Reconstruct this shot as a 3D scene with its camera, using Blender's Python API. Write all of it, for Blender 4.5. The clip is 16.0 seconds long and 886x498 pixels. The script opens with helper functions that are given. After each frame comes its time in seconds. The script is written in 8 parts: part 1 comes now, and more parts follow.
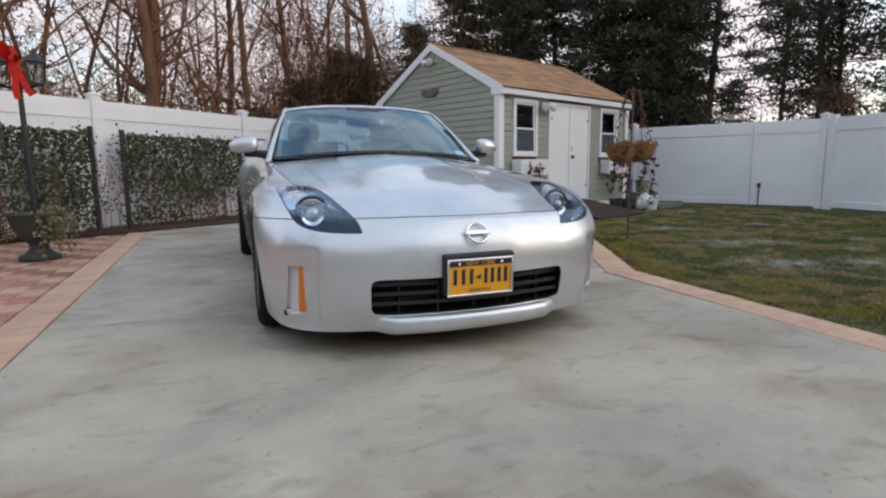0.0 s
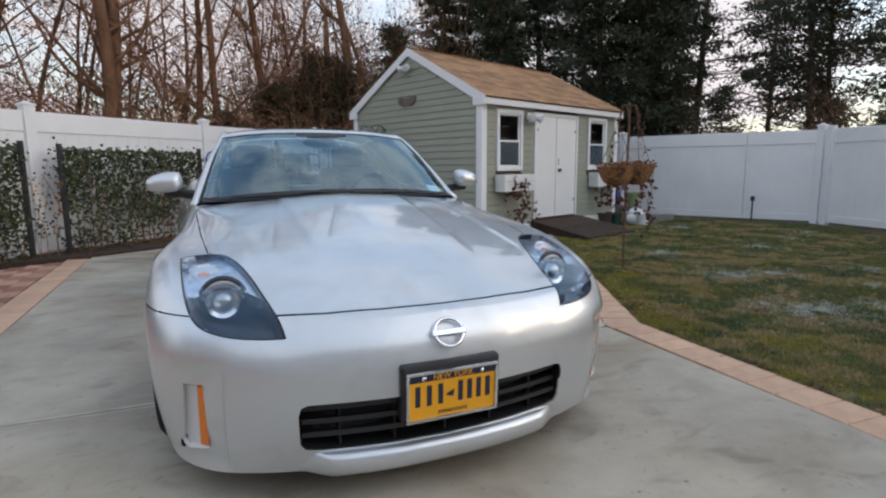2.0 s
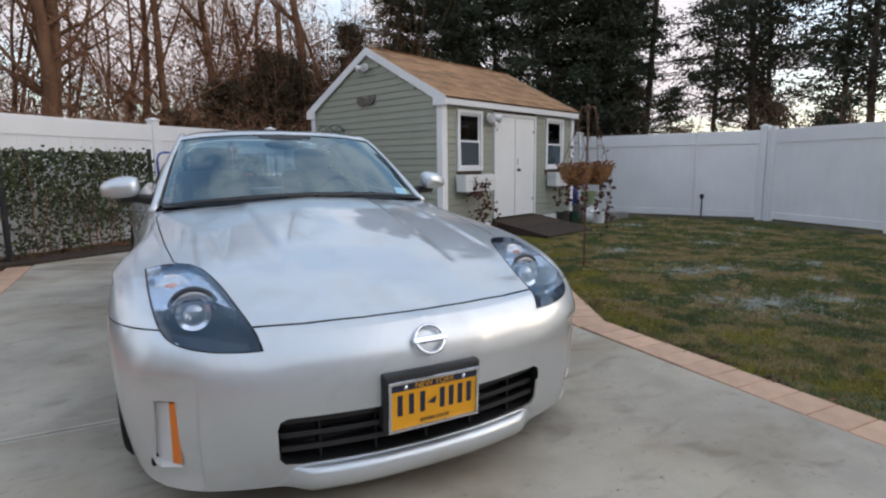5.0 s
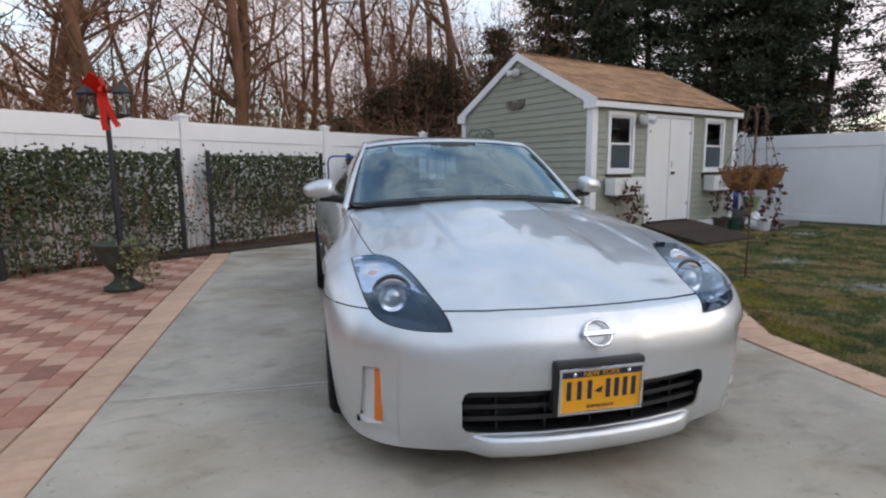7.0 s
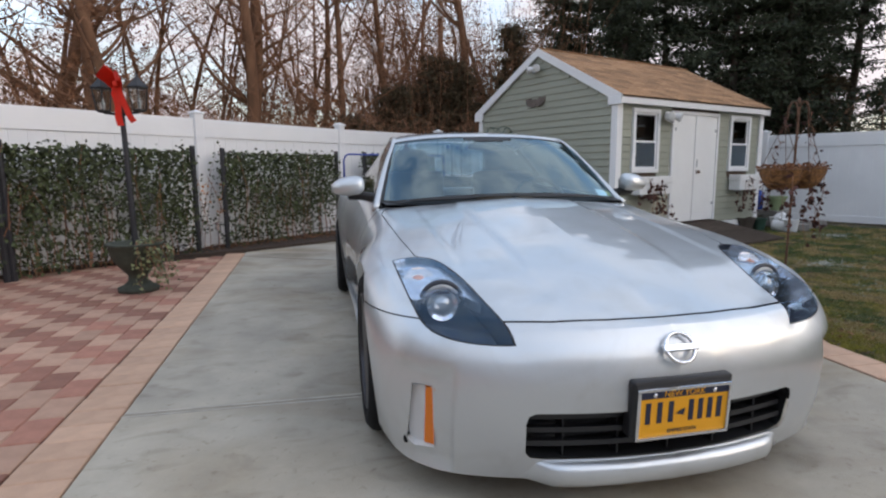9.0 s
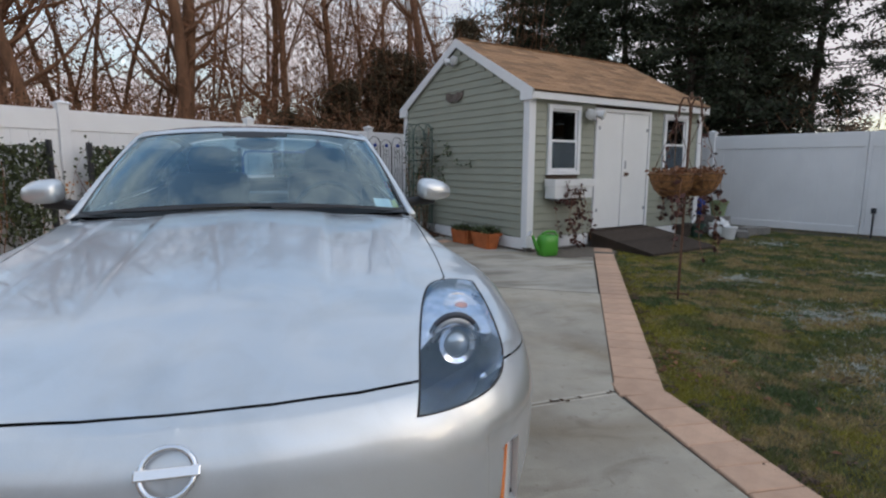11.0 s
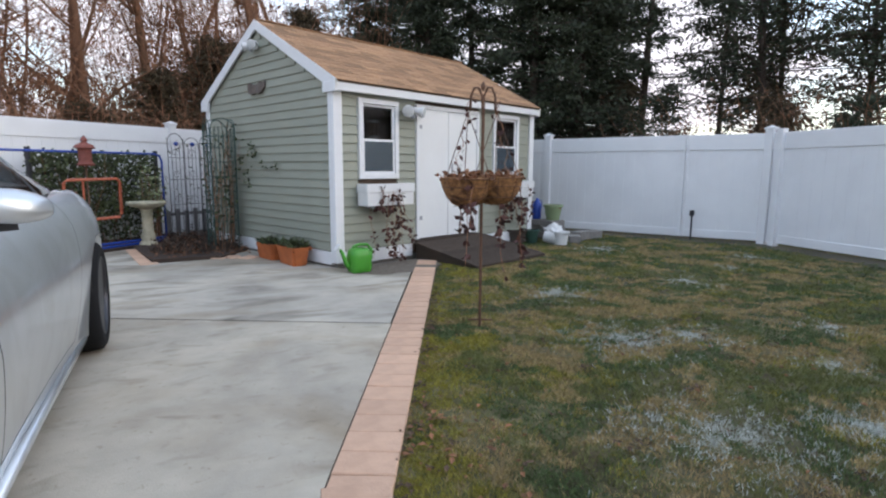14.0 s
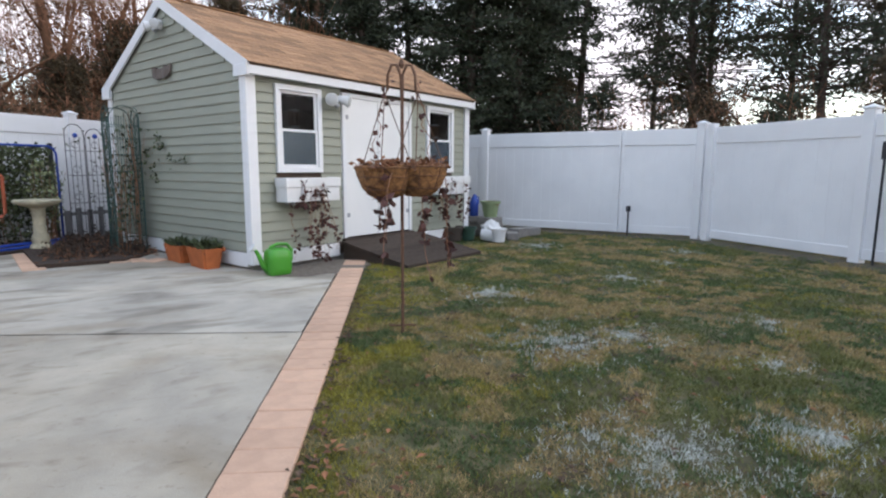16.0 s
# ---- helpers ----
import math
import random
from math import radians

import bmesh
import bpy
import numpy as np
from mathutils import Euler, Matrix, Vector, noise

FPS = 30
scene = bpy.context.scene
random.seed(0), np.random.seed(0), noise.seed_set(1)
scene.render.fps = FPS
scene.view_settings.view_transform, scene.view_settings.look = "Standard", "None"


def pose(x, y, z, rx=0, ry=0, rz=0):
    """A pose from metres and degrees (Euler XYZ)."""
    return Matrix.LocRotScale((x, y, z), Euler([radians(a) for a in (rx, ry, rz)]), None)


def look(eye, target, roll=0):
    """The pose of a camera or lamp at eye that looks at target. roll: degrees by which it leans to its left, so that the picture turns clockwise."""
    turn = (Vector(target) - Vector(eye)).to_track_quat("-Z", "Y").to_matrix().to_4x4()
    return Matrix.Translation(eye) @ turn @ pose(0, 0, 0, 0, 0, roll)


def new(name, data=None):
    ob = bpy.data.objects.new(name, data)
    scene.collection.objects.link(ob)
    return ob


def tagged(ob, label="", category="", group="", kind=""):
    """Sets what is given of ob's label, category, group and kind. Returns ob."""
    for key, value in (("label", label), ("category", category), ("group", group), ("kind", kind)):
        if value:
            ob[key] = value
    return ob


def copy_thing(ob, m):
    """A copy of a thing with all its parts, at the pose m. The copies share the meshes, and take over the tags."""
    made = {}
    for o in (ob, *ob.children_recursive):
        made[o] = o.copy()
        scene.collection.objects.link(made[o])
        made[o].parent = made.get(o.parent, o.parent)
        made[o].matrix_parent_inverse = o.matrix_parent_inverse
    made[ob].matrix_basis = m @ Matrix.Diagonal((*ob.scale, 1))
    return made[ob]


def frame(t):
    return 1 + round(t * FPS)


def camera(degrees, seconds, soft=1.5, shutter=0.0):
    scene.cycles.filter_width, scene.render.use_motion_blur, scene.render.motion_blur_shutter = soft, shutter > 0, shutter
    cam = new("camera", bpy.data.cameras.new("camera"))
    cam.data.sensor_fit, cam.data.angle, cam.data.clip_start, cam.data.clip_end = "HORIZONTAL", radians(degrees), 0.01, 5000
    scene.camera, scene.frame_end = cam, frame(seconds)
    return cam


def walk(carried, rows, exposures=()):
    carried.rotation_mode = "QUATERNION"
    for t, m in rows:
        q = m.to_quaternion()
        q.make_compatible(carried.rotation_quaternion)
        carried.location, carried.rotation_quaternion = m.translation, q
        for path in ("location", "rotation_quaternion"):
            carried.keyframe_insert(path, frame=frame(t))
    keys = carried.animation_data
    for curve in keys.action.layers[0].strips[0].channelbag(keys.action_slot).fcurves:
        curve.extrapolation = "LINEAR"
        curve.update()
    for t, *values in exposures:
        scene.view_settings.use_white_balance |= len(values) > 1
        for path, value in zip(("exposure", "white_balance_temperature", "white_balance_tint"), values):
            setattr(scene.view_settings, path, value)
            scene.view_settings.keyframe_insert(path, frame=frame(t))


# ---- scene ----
cam = camera(77.8, 16.0, soft=2.2)
PATH = [
    (0, (2.28, 0.586, 0.841), (2.906, 2.463, 0.549), -0.5),
    (0.5, (2.343, 0.724, 0.838), (2.976, 2.598, 0.544), -0.5),
    (1, (2.465, 1.032, 0.819), (3.11, 2.903, 0.532), -0.4),
    (1.5, (2.553, 1.205, 1.006), (3.214, 3.07, 0.715), -0.3),
    (2, (2.59, 1.242, 1.084), (3.272, 3.099, 0.789), -0.4),
    (2.5, (2.606, 1.265, 1.107), (3.311, 3.114, 0.812), -0.4),
    (3, (2.594, 1.308, 1.111), (3.323, 3.148, 0.819), -0.2),
    (3.2, (2.583, 1.298, 1.117), (3.338, 3.127, 0.823), -0.3),
    (5.3, (2.502, 1.279, 1.099), (3.327, 3.076, 0.799), -0.6),
    (5.5, (2.473, 1.27, 1.088), (3.234, 3.095, 0.787), -0.4),
    (6, (2.427, 1.221, 1.103), (2.835, 3.156, 0.803), -0.6),
    (6.5, (2.387, 1.175, 1.111), (2.738, 3.122, 0.818), -0.6),
    (7, (2.331, 1.127, 1.129), (2.69, 3.073, 0.838), -0.5),
    (7.5, (2.258, 1.109, 1.114), (2.612, 3.055, 0.819), -0.7),
    (8, (2.205, 1.138, 1.081), (2.549, 3.086, 0.783), -0.7),
    (8.2, (2.182, 1.199, 1.092), (2.525, 3.147, 0.797), -0.6),
    (10.3, (2.561, 1.546, 1.126), (2.877, 3.499, 0.836), -0.4),
    (10.5, (2.801, 1.608, 1.143), (3.116, 3.561, 0.85), -0.4),
    (11, (3.541, 1.814, 1.133), (3.902, 3.758, 0.834), 0.2),
    (11.5, (4.137, 2.031, 1.118), (4.569, 3.962, 0.83), 0.1),
    (12, (4.208, 2.165, 1.076), (4.709, 4.079, 0.781), -0.1),
    (12.5, (4.205, 2.236, 1.074), (4.787, 4.127, 0.78), 0.1),
    (13, (4.214, 2.276, 1.097), (4.866, 4.143, 0.8), 0.0),
    (13.5, (4.347, 2.396, 1.118), (5.07, 4.239, 0.827), 0.1),
    (14, (4.6, 2.525, 1.136), (5.383, 4.343, 0.849), 0.3),
    (14.5, (4.897, 2.671, 1.125), (5.719, 4.472, 0.841), 0.2),
    (15, (4.921, 2.758, 1.091), (5.758, 4.551, 0.804), 0.3),
    (15.5, (4.922, 2.79, 1.074), (5.765, 4.58, 0.784), 0.3),
    (16, (4.925, 2.822, 1.06), (5.887, 4.552, 0.774), 0.3),
]
walk(cam, [(t, look(eye, target, roll)) for t, eye, target, roll in PATH], [(0.0, -0.26, 6600, 9), (1.5, -0.34, 6550, 8.5), (3.0, -0.32, 6500, 8), (5.5, -0.3, 6500, 9), (8.0, -0.25, 6500, 10), (10.5, -0.32, 6500, 9), (11.0, -0.52, 6400, 8), (11.5, -0.48, 6350, 8), (12.0, -0.15, 6300, 8), (13.0, 0.0, 6250, 8), (14.5, 0.26, 6150, 9), (16.0, 0.33, 6300, 9.5)])

# ---- world and light ----
world = bpy.data.worlds.new("dusk_sky")
scene.world = world
world.use_nodes = True
wn, wl = world.node_tree.nodes, world.node_tree.links
wn.clear()
w_out = wn.new("ShaderNodeOutputWorld")
w_bg = wn.new("ShaderNodeBackground")
w_sky = wn.new("ShaderNodeTexSky")
w_sky.sky_type = 'NISHITA'
w_sky.sun_disc = False
SUN_AZ, SUN_EL = radians(122), radians(14)
w_sky.sun_elevation, w_sky.sun_rotation = SUN_EL, SUN_AZ
w_tc = wn.new("ShaderNodeTexCoord")
w_map = wn.new("ShaderNodeMapping")
w_map.inputs["Scale"].default_value = (1.0, 1.0, 2.6)
w_noise = wn.new("ShaderNodeTexNoise")
w_noise.inputs["Scale"].default_value = 3.2
w_noise.inputs["Detail"].default_value = 6
w_noise.inputs["Roughness"].default_value = 0.6
w_ramp = wn.new("ShaderNodeValToRGB")
w_ramp.color_ramp.elements[0].position, w_ramp.color_ramp.elements[1].position = 0.41, 0.60
w_cloud = wn.new("ShaderNodeMix")
w_cloud.data_type = 'RGBA'
w_mul = wn.new("ShaderNodeMix")
w_mul.data_type, w_mul.blend_type = 'RGBA', 'MULTIPLY'
w_mul.inputs["Factor"].default_value = 1.0
SKY_GAIN = 0.36
w_mul.inputs[7].default_value = (SKY_GAIN * 1.30, SKY_GAIN * 1.26, SKY_GAIN * 1.22, 1)
wl.new(w_tc.outputs["Generated"], w_map.inputs["Vector"])
wl.new(w_map.outputs[0], w_noise.inputs["Vector"])
wl.new(w_noise.outputs["Fac"], w_ramp.inputs["Fac"])
wl.new(w_sky.outputs[0], w_mul.inputs[6])
wl.new(w_mul.outputs[2], w_cloud.inputs[6])
w_sep = wn.new("ShaderNodeSeparateXYZ")
w_low = wn.new("ShaderNodeMapRange")
w_low.inputs["From Min"].default_value, w_low.inputs["From Max"].default_value = 0.12, 0.55
w_tint = wn.new("ShaderNodeMix")
w_tint.data_type = 'RGBA'
w_tint.inputs[6].default_value, w_tint.inputs[7].default_value = (1.0, 0.915, 0.955, 1), (0.92, 0.96, 1.06, 1)
wl.new(w_tc.outputs["Generated"], w_sep.inputs[0])
wl.new(w_sep.outputs[2], w_low.inputs["Value"])
wl.new(w_low.outputs[0], w_tint.inputs[0])
wl.new(w_tint.outputs[2], w_cloud.inputs[7])
# cloud thickens towards the horizon
w_veil = wn.new("ShaderNodeMapRange")
w_veil.inputs["From Min"].default_value, w_veil.inputs["From Max"].default_value = 0.15, 0.6
w_veil.inputs["To Min"].default_value, w_veil.inputs["To Max"].default_value = 0.55, 0.0
w_sum = wn.new("ShaderNodeMath")
w_sum.operation, w_sum.use_clamp = 'ADD', True
wl.new(w_sep.outputs[2], w_veil.inputs["Value"])
wl.new(w_veil.outputs[0], w_sum.inputs[0])
wl.new(w_ramp.outputs["Color"], w_sum.inputs[1])
wl.new(w_sum.outputs[0], w_cloud.inputs["Factor"])
wl.new(w_cloud.outputs[2], w_bg.inputs["Color"])
w_bg.inputs["Strength"].default_value = 1.3
wl.new(w_bg.outputs[0], w_out.inputs["Surface"])

sun = new("low_sun", bpy.data.lights.new("low_sun", 'SUN'))
sun.data.energy, sun.data.angle, sun.data.color = 1.0, radians(100), (1.0, 0.85, 0.72)
sun_way = Vector((math.sin(SUN_AZ) * math.cos(SUN_EL), math.cos(SUN_AZ) * math.cos(SUN_EL), math.sin(SUN_EL)))
sun.matrix_world = look(sun_way * 60, (0, 0, 0))


# ---- materials ----
def mat(name, color, rough=0.6, metal=0.0, var=0.15, scale=6.0, bump=0.0, bscale=60.0, second=None, stain=0.0, stain_scale=1.2, spec=0.5, coat=0.0, island=0.0, rnd=0.0, stretch=(1, 1, 1)):
    m = bpy.data.materials.new(name)
    m.use_nodes = True
    n, l = m.node_tree.nodes, m.node_tree.links
    b = n["Principled BSDF"]
    b.inputs["Roughness"].default_value = rough
    b.inputs["Metallic"].default_value = metal
    b.inputs["Specular IOR Level"].default_value = spec
    b.inputs["Coat Weight"].default_value = coat
    tc = n.new("ShaderNodeTexCoord")
    mp = n.new("ShaderNodeMapping")
    mp.inputs["Scale"].default_value = stretch
    l.new(tc.outputs["Object"], mp.inputs["Vector"])
    nz = n.new("ShaderNodeTexNoise")
    nz.inputs["Scale"].default_value, nz.inputs["Detail"].default_value = scale, 8
    nz.inputs["Roughness"].default_value = 0.65
    l.new(mp.outputs[0], nz.inputs["Vector"])
    rp = n.new("ShaderNodeValToRGB")
    rp.color_ramp.elements[0].position, rp.color_ramp.elements[1].position = 0.3, 0.7
    c2 = second or tuple(c * (1 - var) for c in color)
    c1 = color if second else tuple(min(1, c * (1 + var)) for c in color)
    rp.color_ramp.elements[0].color, rp.color_ramp.elements[1].color = (*c2, 1), (*c1, 1)
    l.new(nz.outputs["Fac"], rp.inputs["Fac"])
    out = rp.outputs["Color"]
    if stain:
        n2 = n.new("ShaderNodeTexNoise")
        n2.inputs["Scale"].default_value, n2.inputs["Detail"].default_value = stain_scale, 5
        n2.inputs["Distortion"].default_value = 0.6
        l.new(mp.outputs[0], n2.inputs["Vector"])
        r2 = n.new("ShaderNodeValToRGB")
        r2.color_ramp.elements[0].position, r2.color_ramp.elements[1].position = 0.38, 0.62
        r2.color_ramp.elements[0].color = (1 - stain, 1 - stain, 1 - stain * 0.95, 1)
        l.new(n2.outputs["Fac"], r2.inputs["Fac"])
        mx = n.new("ShaderNodeMix")
        mx.data_type, mx.blend_type = 'RGBA', 'MULTIPLY'
        mx.inputs["Factor"].default_value = 1
        l.new(out, mx.inputs[6]), l.new(r2.outputs["Color"], mx.inputs[7])
        out = mx.outputs[2]
    if island or rnd:
        src = n.new("ShaderNodeNewGeometry").outputs["Random Per Island"] if island else n.new("ShaderNodeObjectInfo").outputs["Random"]
        hs = n.new("ShaderNodeHueSaturation")
        amount = island or rnd
        mr = n.new("ShaderNodeMapRange")
        mr.inputs["To Min"].default_value, mr.inputs["To Max"].default_value = 1 - amount, 1 + amount
        l.new(src, mr.inputs["Value"]), l.new(mr.outputs[0], hs.inputs["Value"]), l.new(out, hs.inputs["Color"])
        out = hs.outputs["Color"]
    l.new(out, b.inputs["Base Color"])
    if bump:
        nb = n.new("ShaderNodeTexNoise")
        nb.inputs["Scale"].default_value, nb.inputs["Detail"].default_value = bscale, 6
        l.new(mp.outputs[0], nb.inputs["Vector"])
        bp = n.new("ShaderNodeBump")
        bp.inputs["Strength"].default_value, bp.inputs["Distance"].default_value = bump, 0.01
        l.new(nb.outputs["Fac"], bp.inputs["Height"]), l.new(bp.outputs[0], b.inputs["Normal"])
    return m


def glass(name, tint, base=0.05, rough=0.0, power=4.0, sheen=(1, 1, 1)):
    """A thin sheet: clear, with a mirror share that grows towards grazing angles."""
    m = bpy.data.materials.new(name)
    m.use_nodes = True
    n, l = m.node_tree.nodes, m.node_tree.links
    n.clear()
    o, mx = n.new("ShaderNodeOutputMaterial"), n.new("ShaderNodeMixShader")
    t, g, f = n.new("ShaderNodeBsdfTransparent"), n.new("ShaderNodeBsdfGlossy"), n.new("ShaderNodeLayerWeight")
    f.inputs["Blend"].default_value = 0.5
    t.inputs["Color"].default_value = (*tint, 1)
    g.inputs["Roughness"].default_value = rough
    g.inputs["Color"].default_value = (*sheen, 1)
    p, q = n.new("ShaderNodeMath"), n.new("ShaderNodeMapRange")
    p.operation = 'POWER'
    p.inputs[1].default_value = power
    q.inputs["To Min"].default_value, q.inputs["To Max"].default_value = base, 0.95
    l.new(f.outputs["Facing"], p.inputs[0]), l.new(p.outputs[0], q.inputs["Value"])
    l.new(q.outputs[0], mx.inputs[0]), l.new(t.outputs[0], mx.inputs[1]), l.new(g.outputs[0], mx.inputs[2]), l.new(mx.outputs[0], o.inputs[0])
    return m


M = {}
M["concrete"] = mat("concrete", (0.475, 0.43, 0.352), 0.85, var=0.10, scale=5, bump=0.25, bscale=120, stain=0.24, stain_scale=0.9)


def weathered(m, tint, scale, stretch, lo, hi, strength):
    """A second coat of stains with a shape of their own over a material's colour."""
    n, l = m.node_tree.nodes, m.node_tree.links
    b = n["Principled BSDF"]
    old = b.inputs["Base Color"].links[0].from_socket
    tc, mp, nz, rp, mx = n.new("ShaderNodeTexCoord"), n.new("ShaderNodeMapping"), n.new("ShaderNodeTexNoise"), n.new("ShaderNodeMapRange"), n.new("ShaderNodeMix")
    mp.inputs["Scale"].default_value = stretch
    nz.inputs["Scale"].default_value, nz.inputs["Detail"].default_value, nz.inputs["Distortion"].default_value = scale, 7, 0.8
    rp.inputs["From Min"].default_value, rp.inputs["From Max"].default_value, rp.inputs["To Max"].default_value = lo, hi, strength
    mx.data_type, mx.blend_type = 'RGBA', 'MULTIPLY'
    mx.inputs[7].default_value = (*tint, 1)
    l.new(tc.outputs["Object"], mp.inputs["Vector"]), l.new(mp.outputs[0], nz.inputs["Vector"]), l.new(nz.outputs["Fac"], rp.inputs["Value"])
    l.new(rp.outputs[0], mx.inputs[0]), l.new(old, mx.inputs[6]), l.new(mx.outputs[2], b.inputs["Base Color"])


weathered(M["concrete"], (0.70, 0.62, 0.52), 1.1, (1, 1.3, 1), 0.46, 0.72, 0.8)
weathered(M["concrete"], (0.55, 0.51, 0.46), 4.2, (0.8, 1.5, 1), 0.56, 0.74, 0.6)
weathered(M["concrete"], (0.35, 0.31, 0.27), 9.0, (1, 1.3, 1), 0.70, 0.78, 0.8)
weathered(M["concrete"], (0.55, 0.50, 0.44), 26.0, (1, 1, 1), 0.62, 0.75, 0.6)
M["apron"] = mat("apron_concrete", (0.49, 0.45, 0.38), 0.85, var=0.10, scale=5, bump=0.25, bscale=120, stain=0.24, stain_scale=0.9)
weathered(M["apron"], (0.32, 0.30, 0.27), 1.7, (0.7, 1.6, 1), 0.50, 0.70, 0.75)
weathered(M["apron"], (0.35, 0.32, 0.28), 4.5, (0.7, 1.7, 1), 0.58, 0.76, 0.4)
weathered(M["apron"], (0.62, 0.54, 0.43), 0.8, (0.8, 1.6, 1), 0.48, 0.72, 0.9)
M["tooled"] = mat("tooled_concrete", (0.56, 0.515, 0.435), 0.75, var=0.16, scale=9, stain=0.3, stain_scale=3)
M["joint"] = mat("joint_dirt", (0.05, 0.045, 0.04), 0.95)
M["grass_soil"] = mat("lawn_soil", (0.165, 0.13, 0.066), 0.95, scale=14, second=(0.050, 0.056, 0.018), bump=0.6, bscale=40, stain=0.45, stain_scale=2.2)
weathered(M["grass_soil"], (0.42, 0.30, 0.22), 3.5, (1, 1, 1), 0.53, 0.66, 0.85)
weathered(M["grass_soil"], (0.55, 0.70, 0.50), 2.1, (1, 1, 1), 0.54, 0.66, 0.7)
M["earth"] = mat("earth", (0.10, 0.085, 0.06), 0.95, var=0.3, scale=0.5, stain=0.3)
M["mulch"] = mat("mulch", (0.05, 0.033, 0.024), 0.95, var=0.5, scale=40, bump=1.0, bscale=50)
M["brick_edge"] = mat("edging_brick", (0.55, 0.358, 0.250), 0.85, var=0.14, scale=7, bump=0.3, bscale=90, rnd=0.10)
M["paver_pink"] = mat("paver_pink", (0.48, 0.295, 0.21), 0.85, var=0.14, scale=9, bump=0.3, bscale=90, rnd=0.14)
M["paver_red"] = mat("paver_red", (0.33, 0.155, 0.11), 0.85, var=0.18, scale=9, bump=0.3, bscale=90, rnd=0.32)
M["vinyl"] = mat("white_vinyl", (0.80, 0.80, 0.81), 0.38, var=0.02, scale=2.0, stain=0.05, stain_scale=1.5)
M["trim"] = mat("white_trim", (0.76, 0.76, 0.77), 0.5, var=0.03, scale=4)
M["door_paint"] = mat("door_paint", (0.80, 0.80, 0.79), 0.45, var=0.02, scale=3, stain=0.05)
M["siding"] = mat("sage_siding", (0.295, 0.305, 0.247), 0.55, var=0.05, scale=3, bump=0.1, bscale=200, rnd=0.03, stretch=(1, 1, 6))
M["shingle"] = mat("tan_shingle", (0.315, 0.18, 0.095), 0.95, var=0.40, scale=17, bump=0.5, bscale=220, rnd=0.30)
M["roof_deck"] = mat("roof_deck", (0.10, 0.07, 0.05), 0.9)
M["dark_wood"] = mat("weathered_wood", (0.066, 0.051, 0.041), 0.95, var=0.3, scale=8, bump=0.4, bscale=60, stretch=(1, 8, 8), rnd=0.15, spec=0.15)
M["terracotta"] = mat("terracotta", (0.50, 0.14, 0.04), 0.75, var=0.15, scale=10, stain=0.2, stain_scale=5)
M["green_plastic"] = mat("green_plastic", (0.065, 0.29, 0.025), 0.35, var=0.05)
M["black_metal"] = mat("black_metal", (0.02, 0.02, 0.024), 0.5, var=0.2, scale=30)
M["rust_metal"] = mat("rusty_metal", (0.12, 0.06, 0.035), 0.75, var=0.4, scale=40, bump=0.3)
M["blue_paint"] = mat("blue_paint", (0.016, 0.055, 0.32), 0.4, var=0.1, scale=20)
M["orange_paint"] = mat("orange_paint", (0.38, 0.10, 0.05), 0.6, var=0.2, scale=20)
M["stone"] = mat("cast_stone", (0.54, 0.49, 0.35), 0.9, var=0.2, scale=14, bump=0.4, bscale=90, stain=0.25, stain_scale=6)
M["coir"] = mat("coir_liner", (0.42, 0.205, 0.075), 0.95, var=0.4, scale=45, bump=1.0, bscale=80, second=(0.10, 0.05, 0.025))
weathered(M["coir"], (0.28, 0.22, 0.18), 9.0, (1, 1, 0.7), 0.48, 0.60, 0.9)
M["red_cloth"] = mat("red_ribbon", (0.85, 0.035, 0.012), 0.6, var=0.1, scale=10)
M["bark"] = mat("bark", (0.18, 0.094, 0.053), 0.95, var=0.35, scale=6, bump=0.8, bscale=25, stretch=(1, 1, 0.25))
M["bark_dark"] = mat("dark_bark", (0.07, 0.05, 0.04), 0.95, var=0.35, scale=6, bump=0.8, bscale=25, stretch=(1, 1, 0.25))
M["twig"] = mat("twig", (0.28, 0.138, 0.078), 0.95, var=0.3)
M["dead_leaf"] = mat("dead_leaf", (0.21, 0.092, 0.042), 0.8, island=0.5)
M["litter"] = mat("rotten_leaf", (0.085, 0.052, 0.032), 0.9, island=0.5)
M["dirt"] = mat("swept_dirt", (0.15, 0.125, 0.10), 0.95, var=0.35, scale=18, bump=0.4, bscale=70)
M["vine_leaf"] = mat("withered_vine_leaf", (0.075, 0.030, 0.024), 0.8, island=0.5)
M["ever"] = mat("evergreen_foliage", (0.038, 0.048, 0.024), 0.7, island=0.55)
M["ivy"] = mat("ivy_leaf", (0.058, 0.072, 0.030), 0.6, island=0.7, spec=0.35)
M["brush"] = mat("dry_brush", (0.155, 0.082, 0.046), 0.95, island=0.5)
M["blade"] = mat("grass_blade", (0.135, 0.142, 0.038), 0.7, island=0.3)
M["deep"] = mat("dark_grass", (0.070, 0.108, 0.031), 0.7, island=0.3)
M["straw"] = mat("dry_grass", (0.36, 0.262, 0.118), 0.8, island=0.3)
M["frost"] = mat("frost", (0.52, 0.54, 0.50), 0.8, var=0.1)
M["grey_metal"] = mat("galvanised", (0.35, 0.36, 0.38), 0.45, metal=0.6, var=0.1)
M["chrome"] = mat("chrome", (0.78, 0.79, 0.82), 0.12, metal=1.0, var=0.02)
M["rubber"] = mat("tyre_rubber", (0.014, 0.014, 0.015), 0.85, var=0.2, scale=30, spec=0.15)
M["alloy"] = mat("wheel_alloy", (0.07, 0.07, 0.078), 0.45, metal=0.8, var=0.08)
